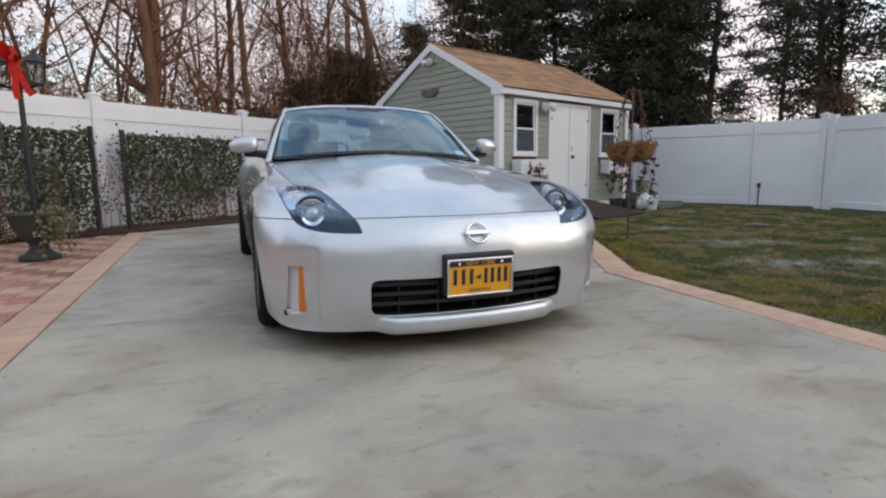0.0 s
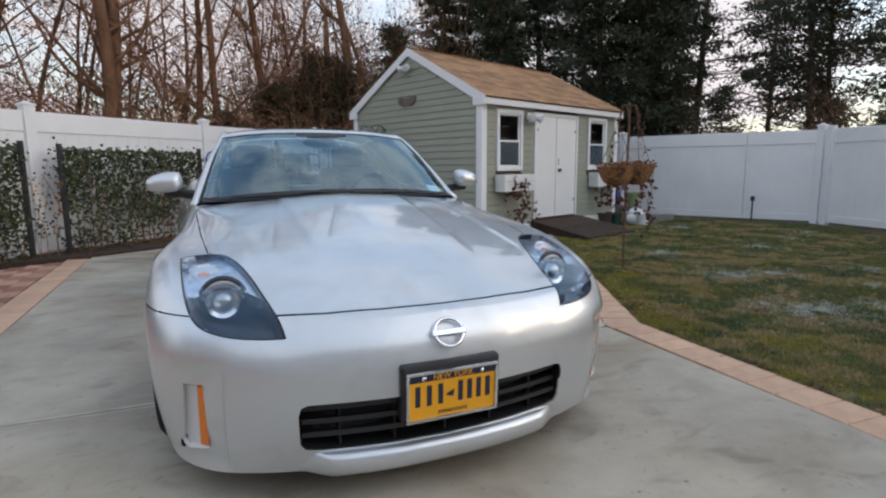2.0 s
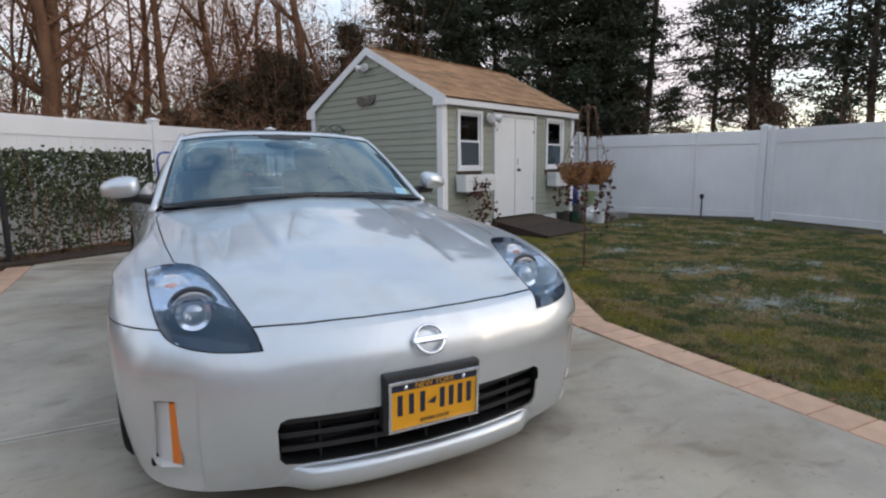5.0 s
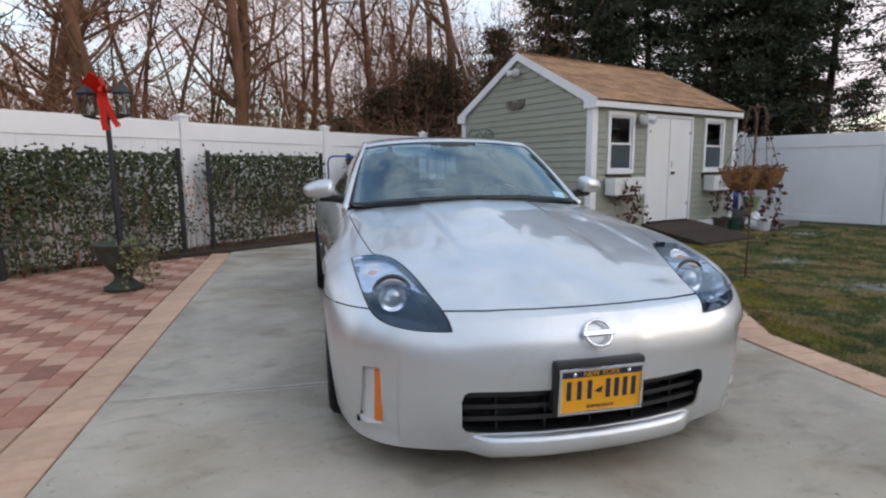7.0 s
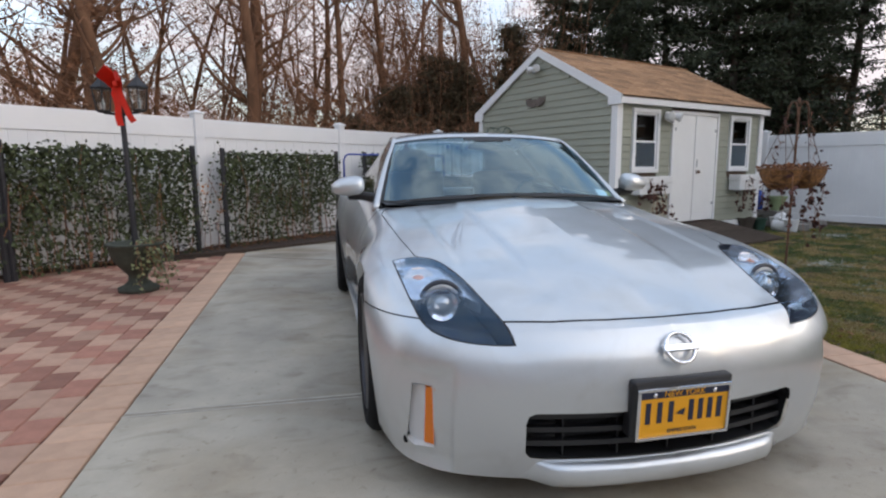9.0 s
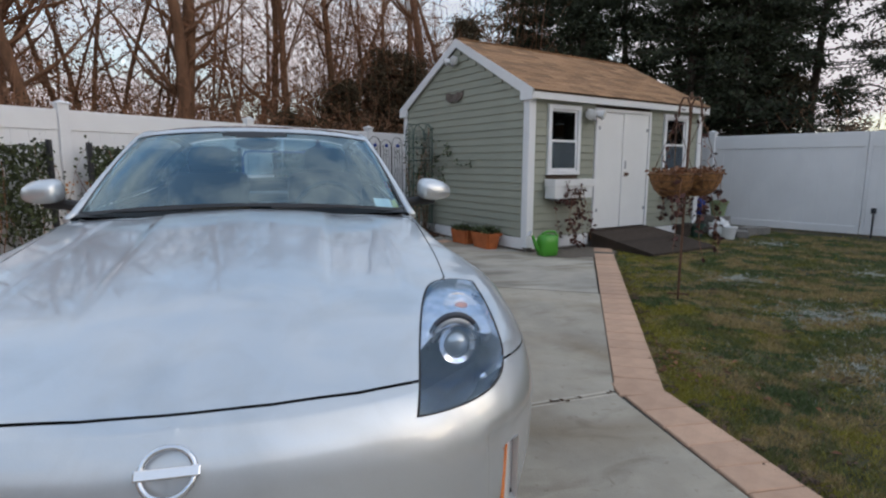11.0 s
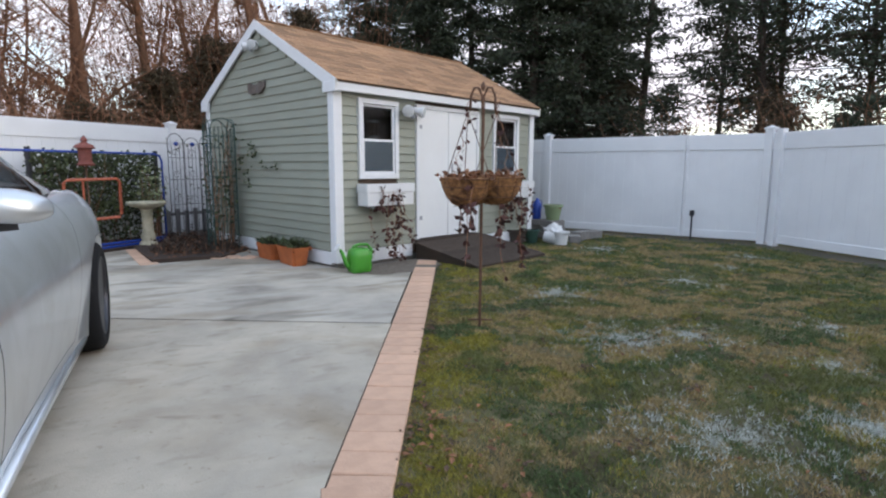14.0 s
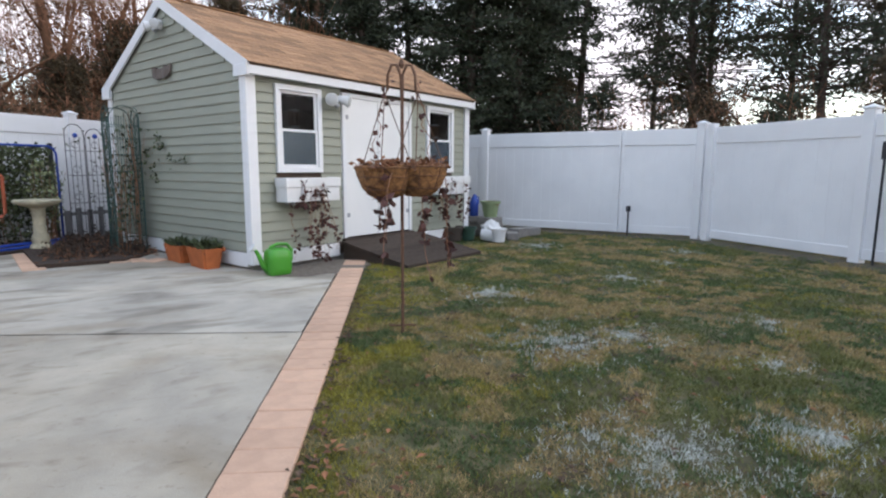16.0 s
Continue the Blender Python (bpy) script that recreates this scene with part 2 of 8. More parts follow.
M["black_plastic"] = mat("black_plastic", (0.018, 0.018, 0.02), 0.5, var=0.1)
# near-black base colour: shade in gaps and hollows put into the colour
M["shade_black"] = mat("inside_shade", (0.006, 0.006, 0.007), 0.9, var=0.0)
M["seat"] = mat("grey_fabric", (0.05, 0.05, 0.055), 0.9, var=0.15, scale=60)
M["beige"] = mat("tan_leather", (0.15, 0.12, 0.09), 0.6, var=0.1, scale=30)
M["amber"] = mat("amber_plastic", (0.80, 0.20, 0.012), 0.25, var=0.04)
M["plate_yellow"] = mat("plate_yellow", (0.84, 0.385, 0.012), 0.4, var=0.02)
M["plate_navy"] = mat("plate_navy", (0.015, 0.02, 0.05), 0.4, var=0.05)
M["paper"] = mat("white_paper", (0.82, 0.86, 0.84), 0.7, var=0.03)
M["yellow_paper"] = mat("yellow_paper", (0.72, 0.62, 0.10), 0.7, var=0.03)
M["bulb"] = mat("lamp_lens", (0.55, 0.56, 0.56), 0.15, var=0.1)
M["white_plastic"] = mat("white_plastic", (0.72, 0.72, 0.72), 0.4, var=0.04)
M["block"] = mat("grey_block", (0.22, 0.205, 0.19), 0.95, var=0.2, scale=15, bump=0.4)
# blue tint and sheen carry a blue sky reflection in the glass colour
M["glass"] = glass("car_glass", (0.62, 0.80, 0.88), 0.20, sheen=(0.72, 0.92, 1.0))
M["side_glass"] = glass("side_glass", (0.35, 0.38, 0.40), 0.08)
# bluish sheen: the sky's blue reflection is put into the lens colour
M["lens"] = glass("clear_lens", (0.88, 0.93, 1.0), 0.075, sheen=(0.62, 0.82, 1.0))
M["pane"] = glass("window_pane", (0.42, 0.44, 0.46), 0.010, 0.0, 5.5)

# screen coloured blue-grey in place of the sky reflected on the sash
M["screen"] = glass("insect_screen", (0.36, 0.44, 0.55), 0.10, 0.4, sheen=(0.75, 0.9, 1.0))
M["moss"] = mat("moss_grass", (0.25, 0.22, 0.028), 0.75, island=0.4)
M["cedar"] = mat("cedar_foliage", (0.070, 0.050, 0.024), 0.75, island=0.5)
M["pale_ivy"] = mat("variegated_ivy", (0.17, 0.19, 0.09), 0.6, island=0.6)
M["orange_leaf"] = mat("orange_leaf", (0.50, 0.20, 0.03), 0.7, island=0.4)
M["wire_green"] = mat("green_wire", (0.03, 0.07, 0.06), 0.6, var=0.2)
M["urn_dark"] = mat("aged_iron_urn", (0.05, 0.055, 0.04), 0.75, var=0.4, scale=14, bump=0.4)
M["lantern_red"] = mat("rusty_red_paint", (0.20, 0.06, 0.045), 0.7, var=0.3, scale=20)
M["paver_pink_far"] = mat("paver_pink_far", (0.48, 0.295, 0.21), 0.85, var=0.14, scale=9, bump=0.3, bscale=90, island=0.14)
M["paver_red_far"] = mat("paver_red_far", (0.33, 0.155, 0.11), 0.85, var=0.18, scale=9, bump=0.3, bscale=90, island=0.18)

# silver car paint: fine flakes under a clear coat
paint = mat("silver_paint", (0.66, 0.69, 0.72), 0.42, metal=0.78, var=0.03, scale=420, coat=1.0)
weathered(paint, (0.86, 0.85, 0.83), 5.0, (1, 1, 1), 0.45, 0.70, 0.7)
paint.node_tree.nodes["Principled BSDF"].inputs["Coat Roughness"].default_value = 0.02
paint.node_tree.nodes["Principled BSDF"].inputs["Coat IOR"].default_value = 1.75
M["paint"] = paint
M["proj"] = mat("projector_glass", (0.52, 0.53, 0.52), 0.12, metal=0.7, var=0.1)
M["signal"] = mat("signal_lens", (0.80, 0.36, 0.22), 0.2, var=0.25, scale=40)
M["signal_bowl"] = mat("signal_bowl", (0.80, 0.74, 0.70), 0.18, metal=0.9, var=0.15, scale=30, bump=0.6, bscale=30)
M["satin"] = mat("satin_silver", (0.50, 0.51, 0.53), 0.5, metal=0.5, var=0.03)
M["plaque"] = mat("weathered_plaque", (0.13, 0.105, 0.09), 0.8, var=0.35, scale=18, bump=0.4)
M["reflector"] = mat("bright_reflector", (0.72, 0.73, 0.76), 0.22, metal=0.85, var=0.2, scale=30, bump=0.5, bscale=26)
M["lamp_brow"] = mat("smoky_lamp_trim", (0.06, 0.065, 0.08), 0.35, metal=0.3, var=0.2)
# dark bowl painted navy, standing for blue sky mirrored on the lens
M["lamp_bowl"] = mat("lamp_bowl", (0.014, 0.024, 0.050), 0.45, metal=0.0, var=0.4, scale=14)
M["unseen_wall"] = mat("tan_stucco", (0.26, 0.235, 0.20), 0.8, var=0.1, scale=2)


# ---- mesh helpers ----
def link_mesh(name, bm, material, parent=None, smooth=False):
    me = bpy.data.meshes.new(name)
    bm.to_mesh(me)
    bm.free()
    mats = material if isinstance(material, (list, tuple)) else [material]
    for m in mats:
        me.materials.append(m)
    if smooth:
        me.polygons.foreach_set("use_smooth", [True] * len(me.polygons))
    ob = new(name, me)
    if parent:
        ob.parent = parent
    return ob


def part(name, bm, material, parent, label="", smooth=False):
    ob = link_mesh(name, bm, material, parent, smooth)
    if label:
        ob["label"] = label
    return ob


def thing(name, m, label, category, group="", kind=""):
    ob = new(name)
    ob.empty_display_size = 0.1
    ob.matrix_world = m
    return tagged(ob, label, category, group, kind)


def box(bm, x0, x1, y0, y1, z0, z1, bevel=0.0, m=None):
    mm = Matrix.LocRotScale(((x0 + x1) / 2, (y0 + y1) / 2, (z0 + z1) / 2), None, (x1 - x0, y1 - y0, z1 - z0))
    r = bmesh.ops.create_cube(bm, size=1, matrix=(m @ mm) if m else mm)
    if bevel:
        es = list({e for v in r["verts"] for e in v.link_edges})
        bmesh.ops.bevel(bm, geom=es, offset=bevel, segments=2, affect='EDGES', profile=0.5)
    return bm


def boxed(x0, x1, y0, y1, z0, z1, bevel=0.004):
    return box(bmesh.new(), x0, x1, y0, y1, z0, z1, bevel)


def tube(bm, pts, radii, seg=8, cap=True):
    """A tapered tube along the points."""
    pts = [Vector(p) for p in pts]
    if not isinstance(radii, (list, tuple)):
        radii = [radii] * len(pts)
    rings, ref = [], Vector((0.37, 0.21, 0.9)).normalized()
    for i, p in enumerate(pts):
        d = (pts[min(i + 1, len(pts) - 1)] - pts[max(i - 1, 0)])
        d = d.normalized() if d.length > 1e-9 else Vector((0, 0, 1))
        a = d.cross(ref)
        if a.length < 1e-3:
            a = d.cross(Vector((1, 0, 0)))
        a.normalize()
        b = d.cross(a)
        rings.append([bm.verts.new(p + radii[i] * (math.cos(t) * a + math.sin(t) * b)) for t in (2 * math.pi * k / seg for k in range(seg))])
    for r0, r1 in zip(rings, rings[1:]):
        for k in range(seg):
            bm.faces.new((r0[k], r0[(k + 1) % seg], r1[(k + 1) % seg], r1[k]))
    if cap:
        bm.faces.new(rings[0][::-1]), bm.faces.new(rings[-1])
    return bm


def lathe(bm, profile, seg=24, m=None):
    """A turned body from (radius, height) pairs."""
    rings = []
    for r, z in profile:
        ring = [Vector((r * math.cos(2 * math.pi * k / seg), r * math.sin(2 * math.pi * k / seg), z)) for k in range(seg)]
        rings.append([bm.verts.new(m @ v if m else v) for v in ring])
    for r0, r1 in zip(rings, rings[1:]):
        for k in range(seg):
            bm.faces.new((r0[k], r0[(k + 1) % seg], r1[(k + 1) % seg], r1[k]))
    bm.faces.new(rings[0][::-1]), bm.faces.new(rings[-1])
    return bm


def prism(bm, outline, z0, z1):
    """An upright prism over an outline of (x, y)."""
    lo = [bm.verts.new((x, y, z0)) for x, y in outline]
    hi = [bm.verts.new((x, y, z1)) for x, y in outline]
    k = len(outline)
    bm.faces.new(hi), bm.faces.new(lo[::-1])
    for i in range(k):
        bm.faces.new((lo[i], lo[(i + 1) % k], hi[(i + 1) % k], hi[i]))
    bmesh.ops.recalc_face_normals(bm, faces=bm.faces)
    return bm


def curve(table, t):
    """Smooth interpolation through rows (t, a, b, ...)."""
    k = len(table)
    i = 0
    while i < k - 2 and t > table[i + 1][0]:
        i += 1
    t0, t1 = table[i][0], table[i + 1][0]
    u = min(1, max(0, (t - t0) / (t1 - t0)))
    out = []
    for c in range(1, len(table[0])):
        p0, p1 = table[i][c], table[i + 1][c]
        m0 = (p1 - table[i - 1][c]) / (t1 - table[i - 1][0]) if i else (p1 - p0) / (t1 - t0)
        m1 = (table[i + 2][c] - p0) / (table[i + 2][0] - t0) if i < k - 2 else (p1 - p0) / (t1 - t0)
        h = t1 - t0
        out.append((2 * u**3 - 3 * u**2 + 1) * p0 + (u**3 - 2 * u**2 + u) * h * m0 + (3 * u**2 - 2 * u**3) * p1 + (u**3 - u**2) * h * m1)
    return out[0] if len(out) == 1 else out

# ---- ground, drive, lawn and beds ----
def edge_left(y):
    """x of the drive's left edge."""
    return 1.215 - 0.067 * (y - 3.07)


def flat(name, outline, z, material, label, category):
    bm = bmesh.new()
    bm.faces.new([bm.verts.new((x, y, z)) for x, y in outline])
    bmesh.ops.triangulate(bm, faces=bm.faces)
    return tagged(link_mesh(name, bm, material), label, category, kind="structure")


bm = bmesh.new()
bmesh.ops.create_grid(bm, x_segments=40, y_segments=40, size=400)
for v in bm.verts:
    v.co.z = -0.05
tagged(link_mesh("ground", bm, M["earth"]), "brown earth and leaf litter under the woods", "ground", kind="structure")

drive = thing("driveway", Matrix(), "pale grey broom-finished concrete driveway with dirty joints", "driveway", kind="structure")
J1L, J1R, J2R, J2L = (edge_left(3.95), 3.95), (4.89, 4.26), (5.825, 6.325), (edge_left(8.72), 8.72)
G, G2 = 0.004, 0.014
JOINT = [J1L, (2.21, 3.98), (3.20, 4.05), (4.18, 4.145), (4.882, 4.255)]
SLABS = [
    [(edge_left(-9), -9), (4.995, -9), (4.930, 2.5), *[(x, y - G) for x, y in JOINT[::-1]]],
    [*[(x, y + G) for x, y in JOINT], (J2R[0] - 0.012, J2R[1] - G2), (J2L[0], J2L[1] - G2)],
    [(J2L[0], J2L[1] + G2), (J2R[0] - 0.009, J2R[1] + G2), (7.0, 8.96), (6.0, 8.70), (5.06, 10.8), (4.85, 9.98), (4.0, 9.86), (3.62, 11.35), (2.0, 9.92), (edge_left(9.1), 9.1)],
]
for k, s in enumerate(SLABS):
    part("slab", prism(bmesh.new(), s, -0.12, 0.0), M["apron"] if k == 2 else M["concrete"], drive)
for o in (-0.017, 0.017):
    part("tooled_edge", prism(bmesh.new(), [(x, y + o - 0.008) for x, y in JOINT] + [(x, y + o + 0.008) for x, y in JOINT[::-1]], -0.05, 0.0025), M["tooled"], drive, "paler smooth edge along the joint")
part("joint_filler", prism(bmesh.new(), [(edge_left(3), 3.0), (4.84, 3.0), (4.82, 4.2), (6.9, 8.8), (5.9, 8.7), (3.7, 9.7), (edge_left(9.0), 9.0)], -0.1, -0.006), M["joint"], drive)

LAWN = [(4.95, -9), (14.5, -9), (13.6, 5.4), (12.9, 8.6), (12.1, 9.8), (10.4, 13.4), (7.2, 9.1), (5.05, 4.2)]
flat("lawn", LAWN, -0.018, M["grass_soil"], "thin winter lawn with bare soil and frosty patches", "lawn")

bed = bmesh.new()
BED = [(-4.2, 5.1), (-1.25, 7.78), (-0.64, 8.33), (0.81, 9.11), (2.0, 9.92), (3.62, 11.38), (3.95, 9.95), (4.75, 9.98), (5.1, 10.6), (5.3, 14.3), (1.6, 12.2), (-0.4, 10.0), (-5.2, 5.0)]
prism(bed, BED, -0.04, 0.035)
tagged(link_mesh("planting_bed", bed, M["mulch"]), "dark mulch planting bed in front of the fence", "bed", kind="structure")
rng = random.Random(5)
verts, faces = [], []
for k in range(2600):
    t = rng.random()
    a, b = ((-2.6, 6.7), (3.6, 11.6)) if k % 4 else ((3.7, 10.4), (5.2, 11.0))
    x, y = a[0] + (b[0] - a[0]) * t + rng.uniform(-0.25, 0.25), a[1] + (b[1] - a[1]) * t + rng.uniform(0.05, 0.75)
    if k % 4 == 0:
        x, y = rng.uniform(3.9, 5.1), rng.uniform(10.0, 12.2)
    s, an, i = rng.uniform(0.015, 0.04), rng.uniform(0, 6.28), len(verts)
    dx, dy = s * math.cos(an), s * math.sin(an)
    z = 0.037 + rng.uniform(0, 0.02)
    verts += [(x - dx, y - dy, z), (x + dy * .4, y - dx * .4, z + s * .4), (x + dx, y + dy, z + rng.uniform(0, .02)), (x - dy * .4, y + dx * .4, z + .01)]
    faces.append((i, i + 1, i + 2, i + 3))
me = bpy.data.meshes.new("bark_chips")
me.from_pydata(verts, [], faces)
me.materials.append(M["dead_leaf"])
tagged(new("bark_chips", me), "fallen leaves and bark chips on the mulch", "mulch", kind="stuff")

# ---- fences ----
def fence_run(name, points, top, label, depth=0.0, post_top=0.06, joints=()):
    run = thing(name, Matrix(), label, "fence", "yard fence", kind="structure")
    for i, (a, b) in enumerate(zip(points, points[1:])):
        a, b = Vector((*a, depth)), Vector((*b, depth))
        d = b - a
        length, ang = d.length, math.degrees(math.atan2(d.y, d.x))
        m = pose(*a, 0, 0, ang)
        h = top - depth
        bm = bmesh.new()
        ea, eb = (0.004 if i in joints else 0.06), (0.004 if i + 1 in joints else 0.06)
        xs = [ea]
        while xs[-1] < length - 0.25:
            c = xs[0] + 0.178 * ((len(xs) - 1) // 3 + 1)
            xs += [c - 0.002, c, c + 0.002]
        xs.append(length - eb)
        front = [[bm.verts.new(m @ Vector((x, s * (0.0085 if i % 3 == 2 else 0.011), z))) for i, x in enumerate(xs)] for s in (-1, 1) for z in (0.10, h - 0.24)]
        for lo, hi in ((front[0], front[1]), (front[3], front[2])):
            for i in range(len(xs) - 1):
                bm.faces.new((lo[i], lo[i + 1], hi[i + 1], hi[i]))
        part("panel", bm, M["vinyl"], run)
        for z0, z1 in ((h - 0.25, h - 0.10 + 0.10), (0.03, 0.16)):
            part("rail", box(bmesh.new(), ea, length - eb, -0.024, 0.024, z0, z1, 0.006, m), M["vinyl"], run)
    for i, p in enumerate(points):
        if i in joints:
            o, q = points[i - 1], points[i + 1]
            m = pose(*p, depth, 0, 0, math.degrees(math.atan2(q[1] - o[1], q[0] - o[0])))
            for s in (-1, 1):
                part("stile", box(bmesh.new(), *sorted((s * 0.004, s * 0.055)), -0.028, 0.028, 0.03, top - depth + 0.003, 0.004, m), M["vinyl"], run)
            continue
        q = points[min(i + 1, len(points) - 1)]
        o = points[max(i - 1, 0)]
        ang = math.degrees(math.atan2(q[1] - o[1], q[0] - o[0]))
        m = pose(*p, depth, 0, 0, ang)
        post = part("post", box(bmesh.new(), -0.064, 0.064, -0.064, 0.064, -0.1 - depth, top - depth + post_top, 0.006, m), M["vinyl"], run)
        cap = bmesh.new()
        z = top - depth + post_top
        box(cap, -0.08, 0.08, -0.08, 0.08, z, z + 0.025, 0.006, m)
        bmesh.ops.create_cone(cap, cap_ends=True, segments=4, radius1=0.098, radius2=0.004, depth=0.035, matrix=m @ pose(0, 0, z + 0.042, 0, 0, 45))
        part("post_cap", cap, M["vinyl"], post)
    return run


fence_run("fence_left", [(-5.4, 3.55), (-3.56, 5.5), (-1.70, 7.46), (0.20, 9.45), (2.08, 11.43), (4.11, 13.05), (6.05, 14.62), (8.3, 16.4)], 1.80, "tall white vinyl privacy fence behind the ivy hedge")
fence_run("fence_right", [(8.3, 16.4), (9.55, 13.9), (10.75, 11.65), (12.03, 9.50), (12.72, 8.50), (12.42, 6.10), (12.12, 3.65), (11.85, 1.2), (11.6, -1.3)], 1.72, "tall white vinyl privacy fence with a gate, at the lawn's edge", joints=(3,))
gate_post = thing("gate_post", pose(12.66, 8.28, 0, 0, 0, -97), "square white vinyl gate post beside the corner post", "post", "yard fence", kind="structure")
part("post", boxed(-0.055, 0.055, -0.055, 0.055, -0.1, 1.775, 0.006), M["vinyl"], gate_post)
fence_run("fence_rear", [(11.6, -1.3), (11.4, -8.5), (1, -8.6), (-5.6, -8.6)], 1.78, "white vinyl privacy fence closing the yard")

# unseen walls added behind and to the left, to darken the car's reflections
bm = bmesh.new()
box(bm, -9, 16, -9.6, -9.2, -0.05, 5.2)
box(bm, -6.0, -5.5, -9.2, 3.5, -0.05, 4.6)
tagged(link_mesh("wall_house", bm, M["unseen_wall"]), "unseen plain tan wall added to darken the bumper's reflections", "wall", kind="structure")

# ---- shed ----
SHED = pose(5.95, 8.72, 0, 0, 0, 23)
L, D = 3.79, 3.20
shed = thing("garden_shed", SHED, "sage-green clapboard garden shed with white trim and tan shingle roof", "shed")
EAVE, RIDGE = 2.068, 2.908
MID = D / 2
WIN1, WIN2, DOOR = (0.32, 0.93, 1.02, 1.945), (2.80, 3.42, 1.02, 1.945), (1.235, 2.47, 0.23, 1.950)

core = bmesh.new()
for x0, x1, y0, y1 in ((0.0, 0.05, 0.02, D), (L - 0.05, L, 0.02, D), (0.05, L - 0.05, D - 0.05, D)):
    box(core, x0, x1, y0, y1, 0.05, EAVE)
for x0, x1, z0, z1 in ((0.05, WIN1[0] + 0.03, 0.05, EAVE), (WIN1[1] - 0.03, DOOR[0] + 0.03, 0.05, EAVE), (DOOR[1] - 0.03, WIN2[0] + 0.03, 0.05, EAVE), (WIN2[1] - 0.03, L - 0.05, 0.05, EAVE),
                       (WIN1[0] + 0.03, WIN1[1] - 0.03, 0.05, WIN1[2] + 0.03), (WIN2[0] + 0.03, WIN2[1] - 0.03, 0.05, WIN2[2] + 0.03),
                       (WIN1[0] + 0.03, WIN1[1] - 0.03, WIN1[3] - 0.03, EAVE), (DOOR[0] + 0.03, DOOR[1] - 0.03, DOOR[3] - 0.03, EAVE), (WIN2[0] + 0.03, WIN2[1] - 0.03, WIN2[3] - 0.03, EAVE), (DOOR[0] + 0.03, DOOR[1] - 0.03, 0.05, 0.2)):
    box(core, x0, x1, 0.02, 0.07, z0, z1)
box(core, 0.05, L - 0.05, 0.07, D - 0.05, 0.05, 0.10)
for u in (0.0, L - 0.05):
    vs = [core.verts.new((u + du, v, z)) for du in (0, 0.05) for v, z in ((0.02, EAVE), (D, EAVE), (MID, RIDGE - 0.04))]
    core.faces.new(vs[:3]), core.faces.new(vs[5:2:-1])
    for i in range(3):
        core.faces.new((vs[i], vs[3 + i], vs[3 + (i + 1) % 3], vs[(i + 1) % 3]))
bmesh.ops.recalc_face_normals(core, faces=core.faces)
part("wall_frame", core, M["roof_deck"], shed)


def clapboard(length):
    """One course of lap siding along x, its lower lip standing proud; the wall face is y = 0 and outside is -y."""
    bm = bmesh.new()
    prof = [(0.012, 0.004), (-0.016, 0.0), (-0.018, 0.008), (-0.003, 0.100), (-0.002, 0.106), (0.012, 0.106)]
    a = [bm.verts.new((0, y, z)) for y, z in prof]
    b = [bm.verts.new((length, y, z)) for y, z in prof]
    bm.faces.new(a), bm.faces.new(b[::-1])
    for i in range(len(prof)):
        bm.faces.new((a[i], b[i], b[(i + 1) % 6], a[(i + 1) % 6]))
    bmesh.ops.recalc_face_normals(bm, faces=bm.faces)
    return bm


RISE = (RIDGE - EAVE) / MID
z = 0.19
while z < RIDGE - 0.12:
    holes = [h for h in (WIN1, DOOR, WIN2) if h[2] - 0.02 < z + 0.103 and z < h[3] - 0.005]
    if z < EAVE - 0.05:
        u = 0.06
        for h in sorted(holes) + [(L - 0.06, 0, 0, 0)]:
            if h[0] - u > 0.02:
                ob = part("siding_board", clapboard(h[0] - u), M["siding"], shed)
                ob.location = (u, 0.015, z)
            u = h[1]
    v0 = max(0.06, (z + 0.103 - EAVE) / RISE) if z > EAVE - 0.103 else 0.06
    if D - 2 * v0 > 0.1:
        for u, rz, s in ((-0.004, -90, 1), (L + 0.004, 90, -1)):
            ob = part("siding_board", clapboard(D - 2 * v0), M["siding"], shed)
            ob.matrix_basis = pose(u, D - v0 if s > 0 else v0, z, 0, 0, rz)
    z += 0.103

for u in (-0.003, L + 0.003):
    bm = bmesh.new()
    tri = [(0.03, EAVE - 0.10), (D - 0.03, EAVE - 0.10), (D - 0.03, EAVE + 0.015), (MID, RIDGE - 0.01), (0.03, EAVE + 0.015)]
    lo = [bm.verts.new((u - 0.004, v, zz)) for v, zz in tri]
    hi = [bm.verts.new((u + 0.004, v, zz)) for v, zz in tri]
    bm.faces.new(lo), bm.faces.new(hi[::-1])
    for i in range(5):
        bm.faces.new((lo[i], hi[i], hi[(i + 1) % 5], lo[(i + 1) % 5]))
    bmesh.ops.recalc_face_normals(bm, faces=bm.faces)
    part("gable_panel", bm, M["siding"], shed)
for u, v in ((0, 0), (L, 0), (0, D), (L, D)):
    bm = bmesh.new()
    su, sv = (1 if u == 0 else -1), (1 if v == 0 else -1)
    a0, a1 = sorted((u - su * 0.030, u + su * 0.085))
    b0, b1 = sorted((v - sv * 0.026, v + sv * 0.004))
    box(bm, a0, a1, b0, b1, 0.06, EAVE + (0.0 if v == 0 else 0.02), 0.004)
    a0, a1 = sorted((u - su * 0.030, u + su * 0.004))
    b0, b1 = sorted((v + sv * 0.004, v + sv * 0.085))
    box(bm, a0, a1, b0, b1, 0.06, EAVE, 0.004)
    part("corner_board", bm, M["trim"], shed)
for args in ((0.085, 1.16, -0.02, 0.02, 0.03, 0.18), (2.5, L - 0.085, -0.02, 0.02, 0.03, 0.18)):
    part("skirt_board", boxed(*args), M["trim"], shed)
part("skirt_board", boxed(-0.02, 0.02, 0.085, D - 0.085, 0.03, 0.18), M["trim"], shed)
